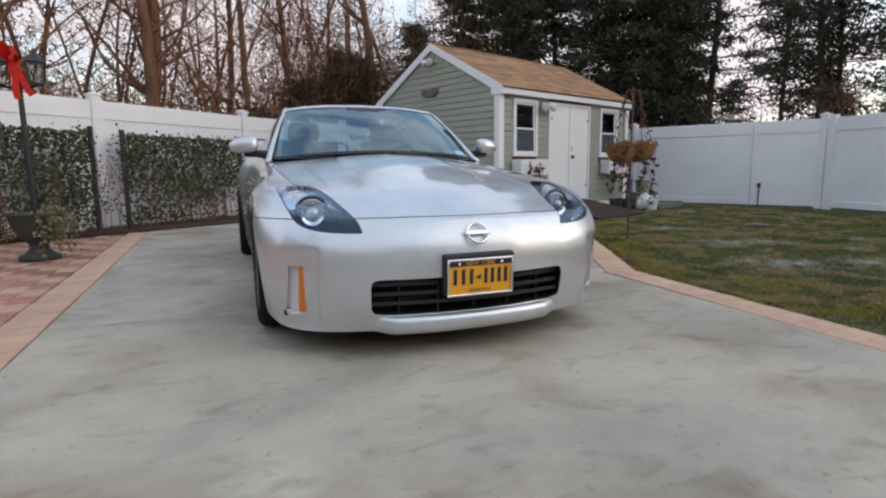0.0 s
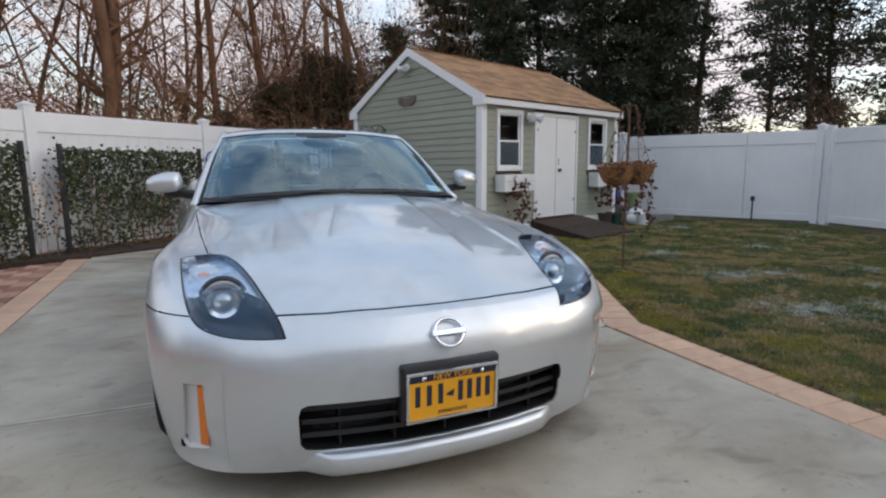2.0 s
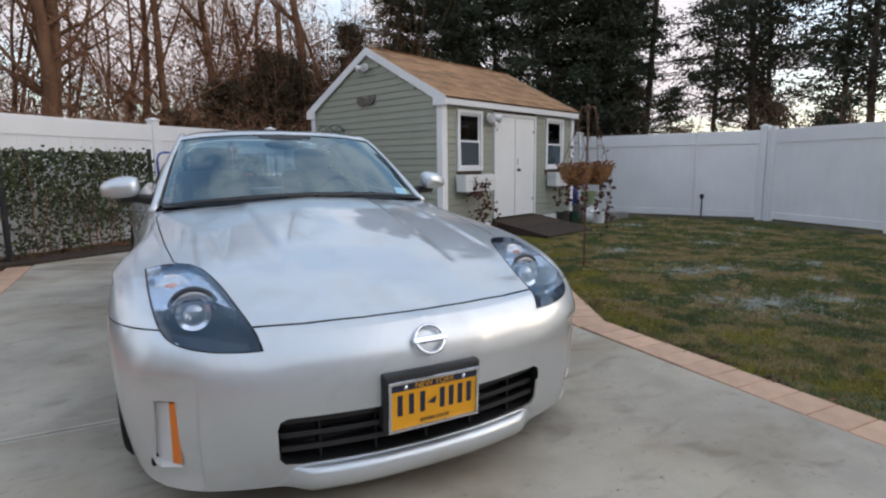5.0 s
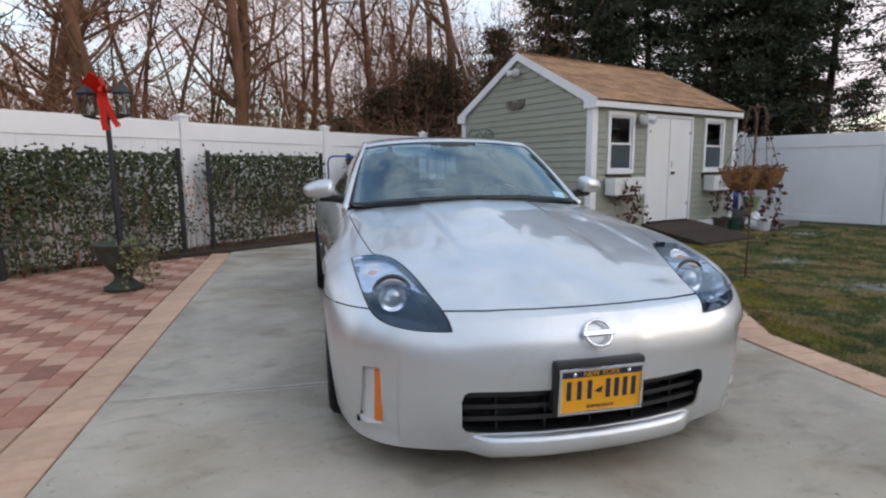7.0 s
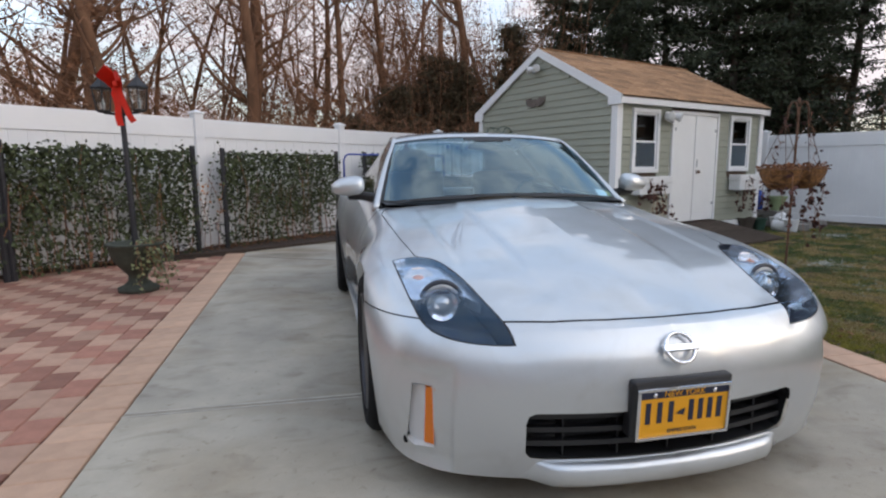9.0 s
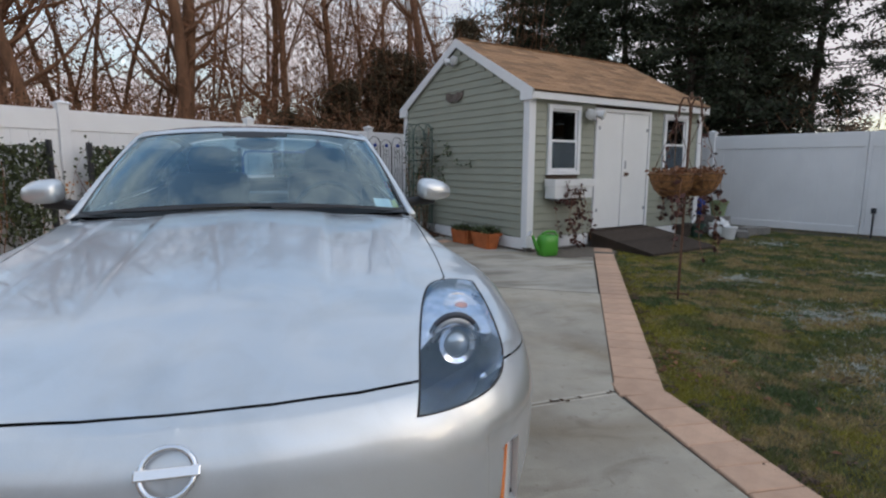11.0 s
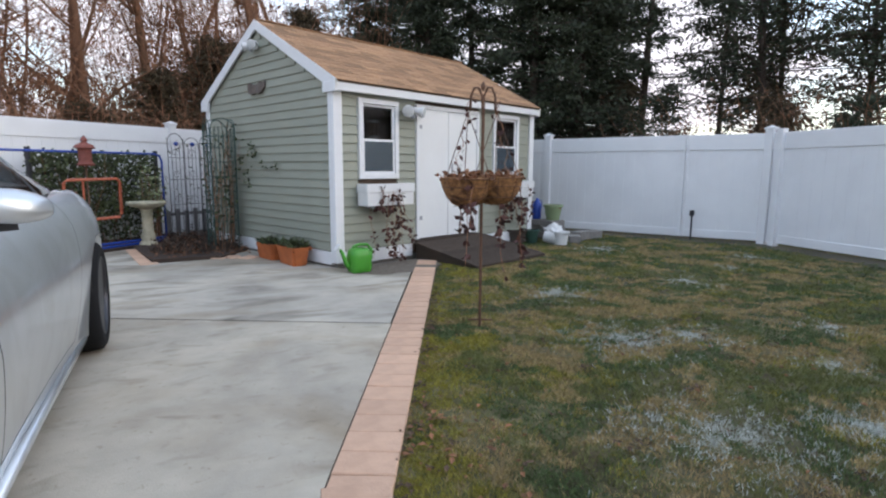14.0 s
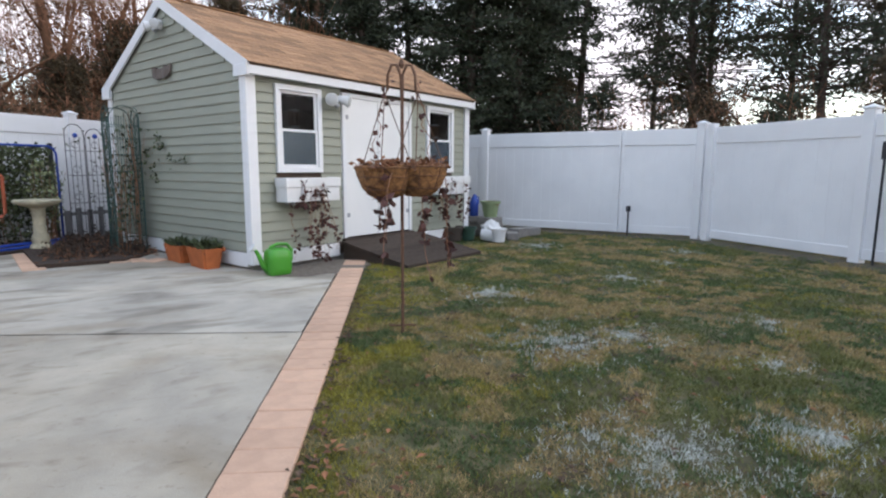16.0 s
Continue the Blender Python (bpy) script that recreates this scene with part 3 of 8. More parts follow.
part("foundation", boxed(0.02, L - 0.02, 0.03, D - 0.02, -0.05, 0.06), M["block"], shed)

# roof: two decks, shingles, rake and eave boards
OV, RK = 0.11, 0.05
SL = math.hypot(MID + OV, (MID + OV) * RISE)
PITCH = math.degrees(math.atan(RISE))
EZ = EAVE + 0.06 - OV * RISE
roof = part("roof", box(bmesh.new(), -RK + 0.02, L + RK - 0.02, 0, SL, 0.0, 0.03, 0, pose(0, -OV, EZ, PITCH, 0, 0)), M["roof_deck"], shed)
back = part("roof", box(bmesh.new(), -RK + 0.02, L + RK - 0.02, 0, SL, 0.0, 0.03, 0, Matrix.Translation((L, D + OV, EZ)) @ Matrix.Rotation(math.pi, 4, 'Z') @ pose(0, 0, 0, PITCH, 0, 0)), M["roof_deck"], shed)
part("ridge_cap", box(bmesh.new(), -RK, L + RK, -0.05, 0.05, -0.004, 0.008, 0.003, pose(0, MID, EZ + (MID + OV) * RISE + 0.036, 0, 0, 0)), M["shingle"], shed)
for (v0, s) in ((-OV, 1), (D + OV, -1)):
    part("eave_board", boxed(-RK, L + RK, min(v0, v0 + s * 0.022), max(v0, v0 + s * 0.022), EZ - 0.085, EZ + 0.02), M["trim"], shed)
    part("soffit", boxed(-RK + 0.02, L + RK - 0.02, min(v0 + s * 0.022, s * 0.0 + (0 if s > 0 else D)), max(v0 + s * 0.022, (0 if s > 0 else D)), EZ - 0.075, EZ - 0.06, 0), M["trim"], shed)
    for u in (-RK - 0.012, L + RK - 0.012):
        bm = bmesh.new()
        y0, y1 = v0, MID
        outline = [(y0, EZ - 0.10), (y0, EZ + 0.035), (y1, EZ + 0.035 + (MID + OV) * RISE), (y1, EZ - 0.085 + (MID + OV) * RISE), (y0 + s * 0.04, EZ - 0.10 + 0.01)]
        lo = [bm.verts.new((u, y, zz)) for y, zz in outline]
        hi = [bm.verts.new((u + 0.024, y, zz)) for y, zz in outline]
        bm.faces.new(lo), bm.faces.new(hi[::-1])
        for i in range(5):
            bm.faces.new((lo[i], hi[i], hi[(i + 1) % 5], lo[(i + 1) % 5]))
        bmesh.ops.recalc_face_normals(bm, faces=bm.faces)
        part("rake_board", bm, M["trim"], shed)
    for u in (-RK, L):
        mm = Matrix.Translation((0, v0, EZ)) @ (Matrix() if s > 0 else Matrix.Scale(-1, 4, (0, 1, 0))) @ pose(0, 0, 0, PITCH, 0, 0)
        part("rake_soffit", box(bmesh.new(), u + 0.012, u + RK - 0.012, 0.02, SL - 0.01, -0.030, -0.012, 0, mm), M["trim"], shed)
    # boxed return at the eave's end
    for u in (-RK - 0.015, L + 0.027):
        part("eave_return", boxed(u, u + 0.038, min(v0, v0 + s * 0.235), max(v0, v0 + s * 0.235), EZ - 0.098, EZ + 0.012, 0.004), M["trim"], shed)


def shed_window(h):
    u0, u1, z0, z1 = h
    w = part("window", bmesh.new(), M["trim"], shed)
    t = 0.058
    for a in ((u0, u1, z1 - t, z1), (u0, u1, z0, z0 + t), (u0, u0 + t, z0 + t, z1 - t), (u1 - t, u1, z0 + t, z1 - t)):
        part("casing", boxed(a[0], a[1], -0.03, 0.03, a[2], a[3]), M["trim"], w)
    zm = (z0 + z1) / 2 - 0.01
    for lo, hi, y in ((zm - 0.015, z1 - t, 0.012), (z0 + t, zm + 0.015, 0.0)):
        bm = bmesh.new()
        s = 0.03
        for a in ((u0 + t, u1 - t, hi - s, hi), (u0 + t, u1 - t, lo, lo + s), (u0 + t, u0 + t + s, lo + s, hi - s), (u1 - t - s, u1 - t, lo + s, hi - s)):
            box(bm, a[0], a[1], y - 0.012, y + 0.012, a[2], a[3], 0.003)
        part("sash", bm, M["trim"], w)
        pane = part("pane", box(bmesh.new(), u0 + t + s, u1 - t - s, y - 0.003, y + 0.003, lo + s, hi - s), M["pane"], w)
        pane.visible_shadow = False
    # insect screen on the lower sash
    scr = part("screen", box(bmesh.new(), u0 + t + 0.03, u1 - t - 0.03, -0.011, -0.009, z0 + t + 0.03, zm), M["screen"], w, "grey insect screen")
    # scalloped lace valance inside the upper pane
    bm = bmesh.new()
    n = 24
    top = [bm.verts.new((u0 + t + (u1 - u0 - 2 * t) * i / n, 0.045 + 0.006 * math.sin(i * 1.7), z1 - t)) for i in range(n + 1)]
    low = [bm.verts.new((u0 + t + (u1 - u0 - 2 * t) * i / n, 0.045 + 0.006 * math.sin(i * 1.7), z1 - t - 0.035 - 0.02 * abs(math.sin(i * math.pi / 6)))) for i in range(n + 1)]
    for i in range(n):
        bm.faces.new((top[i], top[i + 1], low[i + 1], low[i]))
    part("valance", bm, M["paper"], w, "white lace valance")



shed_window(WIN1)
shed_window(WIN2)
for h in (WIN1, WIN2):
    uc, zc = (h[0] + h[1]) / 2 + 0.03, 1.62
    chime = thing("window_ornament", SHED @ pose(uc, 0.12, zc), "brown and cream ornament hanging inside the shed window", "ornament", "window ornaments")
    bm = bmesh.new()
    lathe(bm, [(0.02, 0.10), (0.065, 0.085), (0.07, 0.075), (0.03, 0.07)], 16)
    part("cap", bm, M["paper"], chime)
    for k in range(5):
        bm = bmesh.new()
        tube(bm, [(0.045 * math.cos(k * 1.257), 0.045 * math.sin(k * 1.257), 0.075), (0.045 * math.cos(k * 1.257), 0.045 * math.sin(k * 1.257), -0.08)], 0.012, 8)
        part("tube", bm, M["coir"], chime)
    bm = bmesh.new()
    lathe(bm, [(0.01, -0.11), (0.06, -0.10), (0.065, -0.09), (0.01, -0.085)], 16)
    part("plate", bm, M["paper"], chime)
    bm = bmesh.new()
    tube(bm, [(0, 0, 0.09), (0, 0, 0.27)], 0.003, 5)
    part("cord", bm, M["twig"], chime)

u0, u1, z0, z1 = DOOR
for a in ((u0, u0 + 0.05, z0, z1), (u1 - 0.05, u1, z0, z1), (u0 + 0.05, u1 - 0.05, z1 - 0.05, z1)):
    part("door_casing", boxed(a[0], a[1], -0.026, 0.03, a[2], a[3]), M["trim"], shed)
um = (u0 + u1) / 2
for a, b in ((u0 + 0.054, um - 0.003), (um + 0.003, u1 - 0.054)):
    leaf = part("door", boxed(a, b, -0.012, 0.03, z0 + 0.01, z1 - 0.054), M["door_paint"], shed, "white painted flush shed door")
    for zh in (z0 + 0.25, z1 - 0.3):
        part("hinge", boxed(a - 0.004 if a < um - 0.2 else b - 0.05, a + 0.05 if a < um - 0.2 else b + 0.004, -0.017, -0.012, zh, zh + 0.05, 0.001), M["grey_metal"], leaf)
    if a > um:
        bm = bmesh.new()
        lathe(bm, [(0.032, 0), (0.032, 0.006), (0.012, 0.012), (0.012, 0.03), (0.026, 0.04), (0.028, 0.055), (0.018, 0.066)], 16, pose(a + 0.05, -0.012, 1.02, 90, 0, 0))
        part("door_knob", bm, M["rust_metal"], leaf, "aged brass knob")
        part("latch", boxed(a + 0.02, a + 0.07, -0.02, -0.012, 1.10, 1.22, 0.002), M["grey_metal"], leaf)
part("astragal", boxed(um - 0.028, um + 0.028, -0.026, -0.012, z0 + 0.01, z1 - 0.056), M["door_paint"], shed)
part("sill_board", boxed(u0 - 0.02, u1 + 0.02, -0.06, 0.02, 0.19, 0.222), M["dark_wood"], shed)


# ---- flood lights ----
def flood_light(m, label, two=True):
    t = thing("flood_light", m, label, "lamp", "shed flood lights")
    bm = bmesh.new()
    lathe(bm, [(0.055, 0), (0.055, 0.02), (0.03, 0.03)], 20, pose(0, 0, 0, 90, 0, 0))
    part("base_plate", bm, M["white_plastic"], t)
    for s in ((-1, 1) if two else (1,)):
        bm = bmesh.new()
        mm = pose(s * 0.055, -0.05, 0.0, 105, 0, 35 * s)
        tube(bm, [(s * 0.02, -0.02, 0), (s * 0.05, -0.045, 0)], 0.014, 10)
        lathe(bm, [(0.022, -0.03), (0.03, -0.01), (0.042, 0.04), (0.058, 0.085), (0.060, 0.095)], 20, mm)
        hd = part("lamp_head", bm, M["white_plastic"], t)
        bm = bmesh.new()
        lathe(bm, [(0.054, 0.096), (0.05, 0.102), (0.02, 0.108)], 20, mm)
        part("bulb", bm, M["bulb"], hd)
    bm = bmesh.new()
    lathe(bm, [(0.018, 0), (0.022, 0.02), (0.022, 0.05), (0.012, 0.062)], 14, pose(0, -0.04, -0.05, 120, 0, 0))
    part("motion_sensor", bm, M["grey_metal"], t)
    return t


flood_light(SHED @ pose(1.085, -0.02, 1.86) @ Matrix.Scale(1.2, 4), "white twin-head flood light on the shed's front wall")
flood_light(SHED @ pose(-0.02, 1.64, 2.70, 0, 0, -90) @ Matrix.Scale(1.0, 4), "white twin-head flood light under the gable's peak")

# ---- car ----
CAR = pose(3.204, 2.850, 0, 0, 0, 2.8) @ Matrix.Diagonal((1.035, 1.035, 1.05, 1))
car = thing("sports_coupe", CAR, "silver two-door sports coupe parked on the concrete drive", "car")

# plan outline of the widest line: run, half width, distance behind the nose
PLAN = [(0.0, 0.0), (0.20, 0.010), (0.40, 0.045), (0.56, 0.090), (0.70, 0.155), (0.80, 0.245), (0.862, 0.350), (0.892, 0.480), (0.903, 0.620), (0.9075, 0.800), (0.904, 0.95), (0.878, 1.2), (0.866, 1.6), (0.864, 2.1), (0.872, 2.6), (0.893, 3.05), (0.9075, 3.45), (0.896, 3.75), (0.855, 3.98), (0.76, 4.14), (0.55, 4.25), (0.3, 4.295), (0.0, 4.31)]
run, RUNS = 0.0, []
for i, p in enumerate(PLAN):
    if i:
        run += math.dist(p, PLAN[i - 1])
    RUNS.append((run, *p))
TOTAL = run
# heights and insets along the car: y, shoulder height, shoulder inset, centre height of hood or deck, lower edge, waist height
LINES = [(0.0, 0.575, 0.065, 0.578, 0.118, 0.42), (0.10, 0.582, 0.070, 0.590, 0.118, 0.42), (0.2, 0.598, 0.075, 0.622, 0.118, 0.43), (0.3, 0.622, 0.080, 0.655, 0.122, 0.44), (0.5, 0.672, 0.085, 0.713, 0.145, 0.53), (0.7, 0.712, 0.085, 0.757, 0.16, 0.60),
         (0.85, 0.735, 0.090, 0.785, 0.165, 0.635), (1.1, 0.770, 0.110, 0.833, 0.165, 0.60), (1.4, 0.815, 0.125, 0.884, 0.165, 0.55), (1.65, 0.848, 0.128, 0.900, 0.165, 0.56), (2.2, 0.885, 0.125, 0.90, 0.165, 0.58), (2.8, 0.915, 0.12, 0.93, 0.165, 0.6),
         (3.3, 0.945, 0.13, 0.97, 0.17, 0.69), (3.7, 0.945, 0.13, 0.985, 0.18, 0.69), (4.0, 0.92, 0.11, 0.97, 0.2, 0.6), (4.2, 0.87, 0.09, 0.93, 0.22, 0.58), (4.31, 0.82, 0.07, 0.86, 0.24, 0.56)]
NS, NL = 26, 56


def ease(t):
    t = min(1, max(0, t))
    return t * t * (3 - 2 * t)


def corner_dent(x, z):
    """Depth of the flat set back into the bumper's corner, below the headlight."""
    return 0.019 * ease((x - 0.655 - 0.06 * (0.47 - z)) / 0.022) * (1 - ease((x - 0.80) / 0.08)) * ease((0.475 - z) / 0.035) * ease((z - 0.12) / 0.03)


def lamp_fin(v):
    """Presses in the little three-cornered flat beside the headlight's inner tip."""
    if v.y < 0.5 and 0.42 < v.x < 0.62:
        a, b = v.x, v.y + v.z
        if 0.56 < b < 0.80:
            t = (a - 0.448) * 0.93 - (b - 0.580) * 0.36
            k = 0.009 * ease(t / 0.014) * (1 - ease((t - 0.03) / 0.05)) * ease((b - 0.565) / 0.03) * (1 - ease((b - 0.70) / 0.08))
            v.y += 0.6 * k
            v.z -= 0.8 * k
    return v


def car_row(s):
    """One half section: from the lower edge up the flank, over the shoulder, to the centre line."""
    x, y = curve(RUNS, s)
    e = 0.004
    xa, ya = curve(RUNS, max(0, s - e))
    xb, yb = curve(RUNS, min(TOTAL, s + e))
    nx, ny = (yb - ya), -(xb - xa)
    ln = math.hypot(nx, ny)
    nx, ny = nx / ln, ny / ln
    if x < 1e-6:
        nx = 0
    zs, ins, zc, zb, zw = curve(LINES, y)
    row = []
    front = min(1, max(0, (0.55 - y) / 0.45))
    for j in range(NS):
        u = j / (NS - 1)
        z = zb + (zs - zb) * u
        if z < zw:
            k = (zw - z) / (zw - zb)
            d = (0.045 - 0.03 * max(0, 1 - abs(y - 0.84) / 0.45, 1 - abs(y - 3.48) / 0.45)) * k ** 2.2
        else:
            k = (z - zw) / (zs - zw)
            d = ins * (0.30 * k + 0.70 * k ** 3.2)
        if y < 0.5:
            d += corner_dent(x, z)
        row.append(Vector((max(0, x - nx * d), y - ny * d, z)))
    sh = row[-1]
    for j in range(1, NL):
        u = j / (NL - 1)
        px = sh.x * (1 - u)
        yc = max(sh.y, 0.065 + 0.28 * s)
        py = sh.y + (yc - sh.y) * u * u * (3 - 2 * u)
        f = 1 - (1 - u) ** 2.0
        z = sh.z + (zc_at(yc) - sh.z) * (0.35 * u + 0.65 * f) if zc_at(yc) > sh.z else sh.z
        row.append(Vector((px, py, z)))
    return row


def zc_at(y):
    return curve(LINES, min(4.31, max(0, y)))[2]


def power_bulge(v):
    """Twin raised creases on the hood."""
    if 0.35 < v.y < 1.5 and v.z > 0.6 and v.x < 0.55:
        w = 0.30 + 0.03 * (v.y - 0.35)
        fade = min(1, (v.y - 0.35) / 0.5)
        v.z += 0.012 * fade / (1 + math.exp(max(-60, min(60, (v.x - w) / 0.005)))) - 0.006 * fade
    return v


s_vals = sorted(set([TOTAL * (1 - math.cos(math.pi * 0.5 * i / 46)) * 0.34 for i in range(47)] + [TOTAL * (0.34 + 0.66 * i / 90) for i in range(91)] + [0.645 + 0.0083 * i for i in range(18)]))
rows = [[lamp_fin(power_bulge(v)) for v in car_row(s)] for s in s_vals]
shell = bmesh.new()
grid = []
for r in rows:
    grid.append([shell.verts.new(v) for v in r])
for a, b in zip(grid, grid[1:]):
    for j in range(len(a) - 1):
        vs = [a[j], b[j], b[j + 1], a[j + 1]]
        shell.faces.new(vs)
bmesh.ops.remove_doubles(shell, verts=shell.verts, dist=0.0004)
bmesh.ops.dissolve_degenerate(shell, dist=0.0003, edges=shell.edges)
bmesh.ops.recalc_face_normals(shell, faces=shell.faces)
if sum(f.normal.x * f.calc_center_median().x for f in shell.faces) < 0:
    bmesh.ops.reverse_faces(shell, faces=shell.faces)


def inside(p, poly):
    c, k = False, len(poly)
    for i in range(k):
        (xa, ya), (xb, yb) = poly[i], poly[(i + 1) % k]
        if (ya > p[1]) != (yb > p[1]) and p[0] < (xb - xa) * (p[1] - ya) / (yb - ya) + xa:
            c = not c
    return c


VIEWS = {"top": (lambda v: (v.x, v.y), Vector((0, 0, 1))), "front": (lambda v: (v.x, v.z), Vector((0, 1, 0))), "side": (lambda v: (v.y, v.z), Vector((1, 0, 0))), "slant": (lambda v: (v.x, v.y + v.z), Vector((0, 1, -1)))}


def lift(view, p):
    """A point of the view's plane, back in space."""
    return {"top": Vector((p[0], p[1], 0)), "front": Vector((p[0], 0, p[1])), "side": Vector((0, p[0], p[1])), "slant": Vector((p[0], p[1] / 2, p[1] / 2))}[view]


def take_panel(bm, poly, view, where):
    """Cuts the outline into the shell, and returns the faces within it as a mesh of their own."""
    to2, along = VIEWS[view]
    k = len(poly)
    for i in range(k):
        a, b = lift(view, poly[i]), lift(view, poly[(i + 1) % k])
        n = (b - a).cross(along)
        if n.length < 1e-9:
            continue
        n.normalize()
        mid, reach = (a + b) / 2, (b - a).length / 2 + 0.03
        m2 = Vector(to2(mid))
        near = [f for f in bm.faces if where(f.calc_center_median()) and (Vector(to2(f.calc_center_median())) - m2).length < reach + 0.02]
        geom = near + list({e for f in near for e in f.edges}) + list({v for f in near for v in f.verts})
        if near:
            bmesh.ops.bisect_plane(bm, geom=geom, dist=1e-5, plane_co=a, plane_no=n)
    chosen = [f for f in bm.faces if where(f.calc_center_median()) and inside(to2(f.calc_center_median()), poly)]
    out = bmesh.new()
    vm = {}
    for f in chosen:
        for v in f.verts:
            if v not in vm:
                vm[v] = out.verts.new(v.co)
        out.faces.new([vm[v] for v in f.verts])
    bmesh.ops.delete(bm, geom=chosen, context='FACES')
    return out


def shrink(poly, d):
    """The outline moved inward by d."""
    k = len(poly)
    area = sum(poly[i][0] * poly[(i + 1) % k][1] - poly[(i + 1) % k][0] * poly[i][1] for i in range(k))
    sg = 1 if area > 0 else -1
    out = []
    for i in range(k):
        p0, p1, p2 = Vector(poly[i - 1]), Vector(poly[i]), Vector(poly[(i + 1) % k])
        a, b = (p1 - p0).normalized(), (p2 - p1).normalized()
        na, nb = Vector((-a.y, a.x)) * sg, Vector((-b.y, b.x)) * sg
        m = na + nb
        m = m / max(0.35, m.dot(na)) if m.length > 1e-6 else na
        out.append(tuple(p1 + m * (d(p1) if callable(d) else d)))
    return out


def panel_with_gap(bm, poly, view, where, width):
    """A panel cut out of the shell with an open shut line all round; also gives the strip that was taken away."""
    whole = take_panel(bm, poly, view, where)
    inner = take_panel(whole, shrink(poly, width), view, lambda c: True)
    return inner, whole


def mirrored(bm):
    """Adds the other half and welds it at the centre."""
    geom = bm.verts[:] + bm.edges[:] + bm.faces[:]
    bmesh.ops.mirror(bm, geom=geom, matrix=Matrix(), merge_dist=0.0006, axis='X')
    bmesh.ops.recalc_face_normals(bm, faces=bm.faces)
    return bm


def flipped(bm):
    b2 = bm.copy()
    for v in b2.verts:
        v.co.x = -v.co.x
    bmesh.ops.reverse_faces(b2, faces=b2.faces)
    return b2


# the cabin's opening
cabin = take_panel(shell, [(-0.1, 1.45), (0.45, 1.50), (0.66, 1.58), (0.735, 1.68), (0.735, 2.6), (0.74, 3.1), (0.70, 3.6), (0.5, 3.82), (-0.1, 3.86)], "top", lambda c: c.z > 0.8)
cabin.free()
# wheel openings
AXLES, WR = ((0.835, 0.320), (3.485, 0.325)), 0.322
for ya, za in AXLES:
    ring = [(ya + 0.362 * math.cos(2 * math.pi * k / 40), za + 0.362 * math.sin(2 * math.pi * k / 40)) for k in range(40)]
    take_panel(shell, ring, "side", lambda c: c.x > 0.55 and c.z < 0.72).free()
# headlights, hood, doors, grille
LIGHT = [(0.484, 0.646), (0.55, 0.660), (0.62, 0.690), (0.685, 0.740), (0.728, 0.802), (0.752, 0.885), (0.766, 1.02), (0.776, 1.20), (0.780, 1.395), (0.735, 1.415), (0.690, 1.412), (0.645, 1.392), (0.614, 1.345), (0.587, 1.26), (0.556, 1.12), (0.520, 0.90)]
for _ in range(2):
    LIGHT = [q for i, p in enumerate(LIGHT) for q in ([p] if p in ((0.484, 0.646), (0.780, 1.395)) else [tuple(p[c] * 0.75 + LIGHT[i - 1][c] * 0.25 for c in (0, 1)), tuple(p[c] * 0.75 + LIGHT[(i + 1) % len(LIGHT)][c] * 0.25 for c in (0, 1))])]
lamp_face, lamp_seal = panel_with_gap(shell, LIGHT, "slant", lambda c: c.x > 0.4 and 0.4 < c.y + c.z < 1.6 and c.y < 0.9 and c.z > 0.45, 0.006)
HOOD = [(-0.05, 0.108), (0.18, 0.113), (0.36, 0.135), (0.48, 0.165), (0.516, 0.175), (0.540, 0.275), (0.585, 0.425), (0.625, 0.550), (0.655, 0.650), (0.690, 0.705), (0.712, 0.95), (0.727, 1.25), (0.735, 1.46), (0.715, 1.53), (0.66, 1.545), (0.45, 1.475), (-0.05, 1.43)]
hood, _ = panel_with_gap(shell, HOOD, "top", lambda c: c.z > 0.55, lambda p: 0.009 if p.y < 0.2 else 0.0045)
door, _ = panel_with_gap(shell, [(1.50, 0.24), (1.56, 0.90), (1.62, 1.2), (2.95, 1.2), (2.98, 0.80), (2.90, 0.45), (2.78, 0.24)], "side", lambda c: c.x > 0.6, 0.005)
GRILLE = [(-0.05, 0.186), (0.40, 0.190), (0.447, 0.196), (0.462, 0.214), (0.466, 0.31), (0.458, 0.335), (0.438, 0.344), (-0.05, 0.344)]
take_panel(shell, GRILLE, "front", lambda c: c.y < 0.4).free()
SLOT = [(0.716, 0.196), (0.772, 0.186), (0.790, 0.20), (0.778, 0.398), (0.722, 0.404)]
take_panel(shell, SLOT, "front", lambda c: c.y < 0.6).free()
fender, _ = panel_with_gap(shell, [(0.25, 0.66), (0.27, 0.591), (0.600, 0.585), (0.9, 0.3), (1.2, 0.12), (1.495, 0.12), (1.50, 0.24), (1.56, 0.90), (1.2, 0.95), (0.6, 0.80)], "side", lambda c: c.x > 0.69, 0.004)

# turned-in lips of the wheel openings
for bmx in (shell, fender, door):
    es = [e for e in bmx.edges if e.is_boundary and all(v.co.x > 0.5 and any(abs(math.hypot(v.co.y - ya, v.co.z - za) - 0.362) < 0.006 for ya, za in AXLES) for v in e.verts)]
    if es:
        ret = bmesh.ops.extrude_edge_only(bmx, edges=es)
        for v in [g for g in ret["geom"] if isinstance(g, bmesh.types.BMVert)]:
            v.co.x -= 0.05
whole = mirrored(shell)
bmesh.ops.remove_doubles(whole, verts=[v for v in whole.verts if abs(v.co.x) < 0.03 and v.co.y < 0.098 and v.co.z > 0.53], dist=0.004)
nose = [v for v in whole.verts if abs(v.co.x) < 0.74 and v.co.y < 0.34 and v.co.z > (0.46 if abs(v.co.x) < 0.58 else 0.485) and not v.is_boundary]
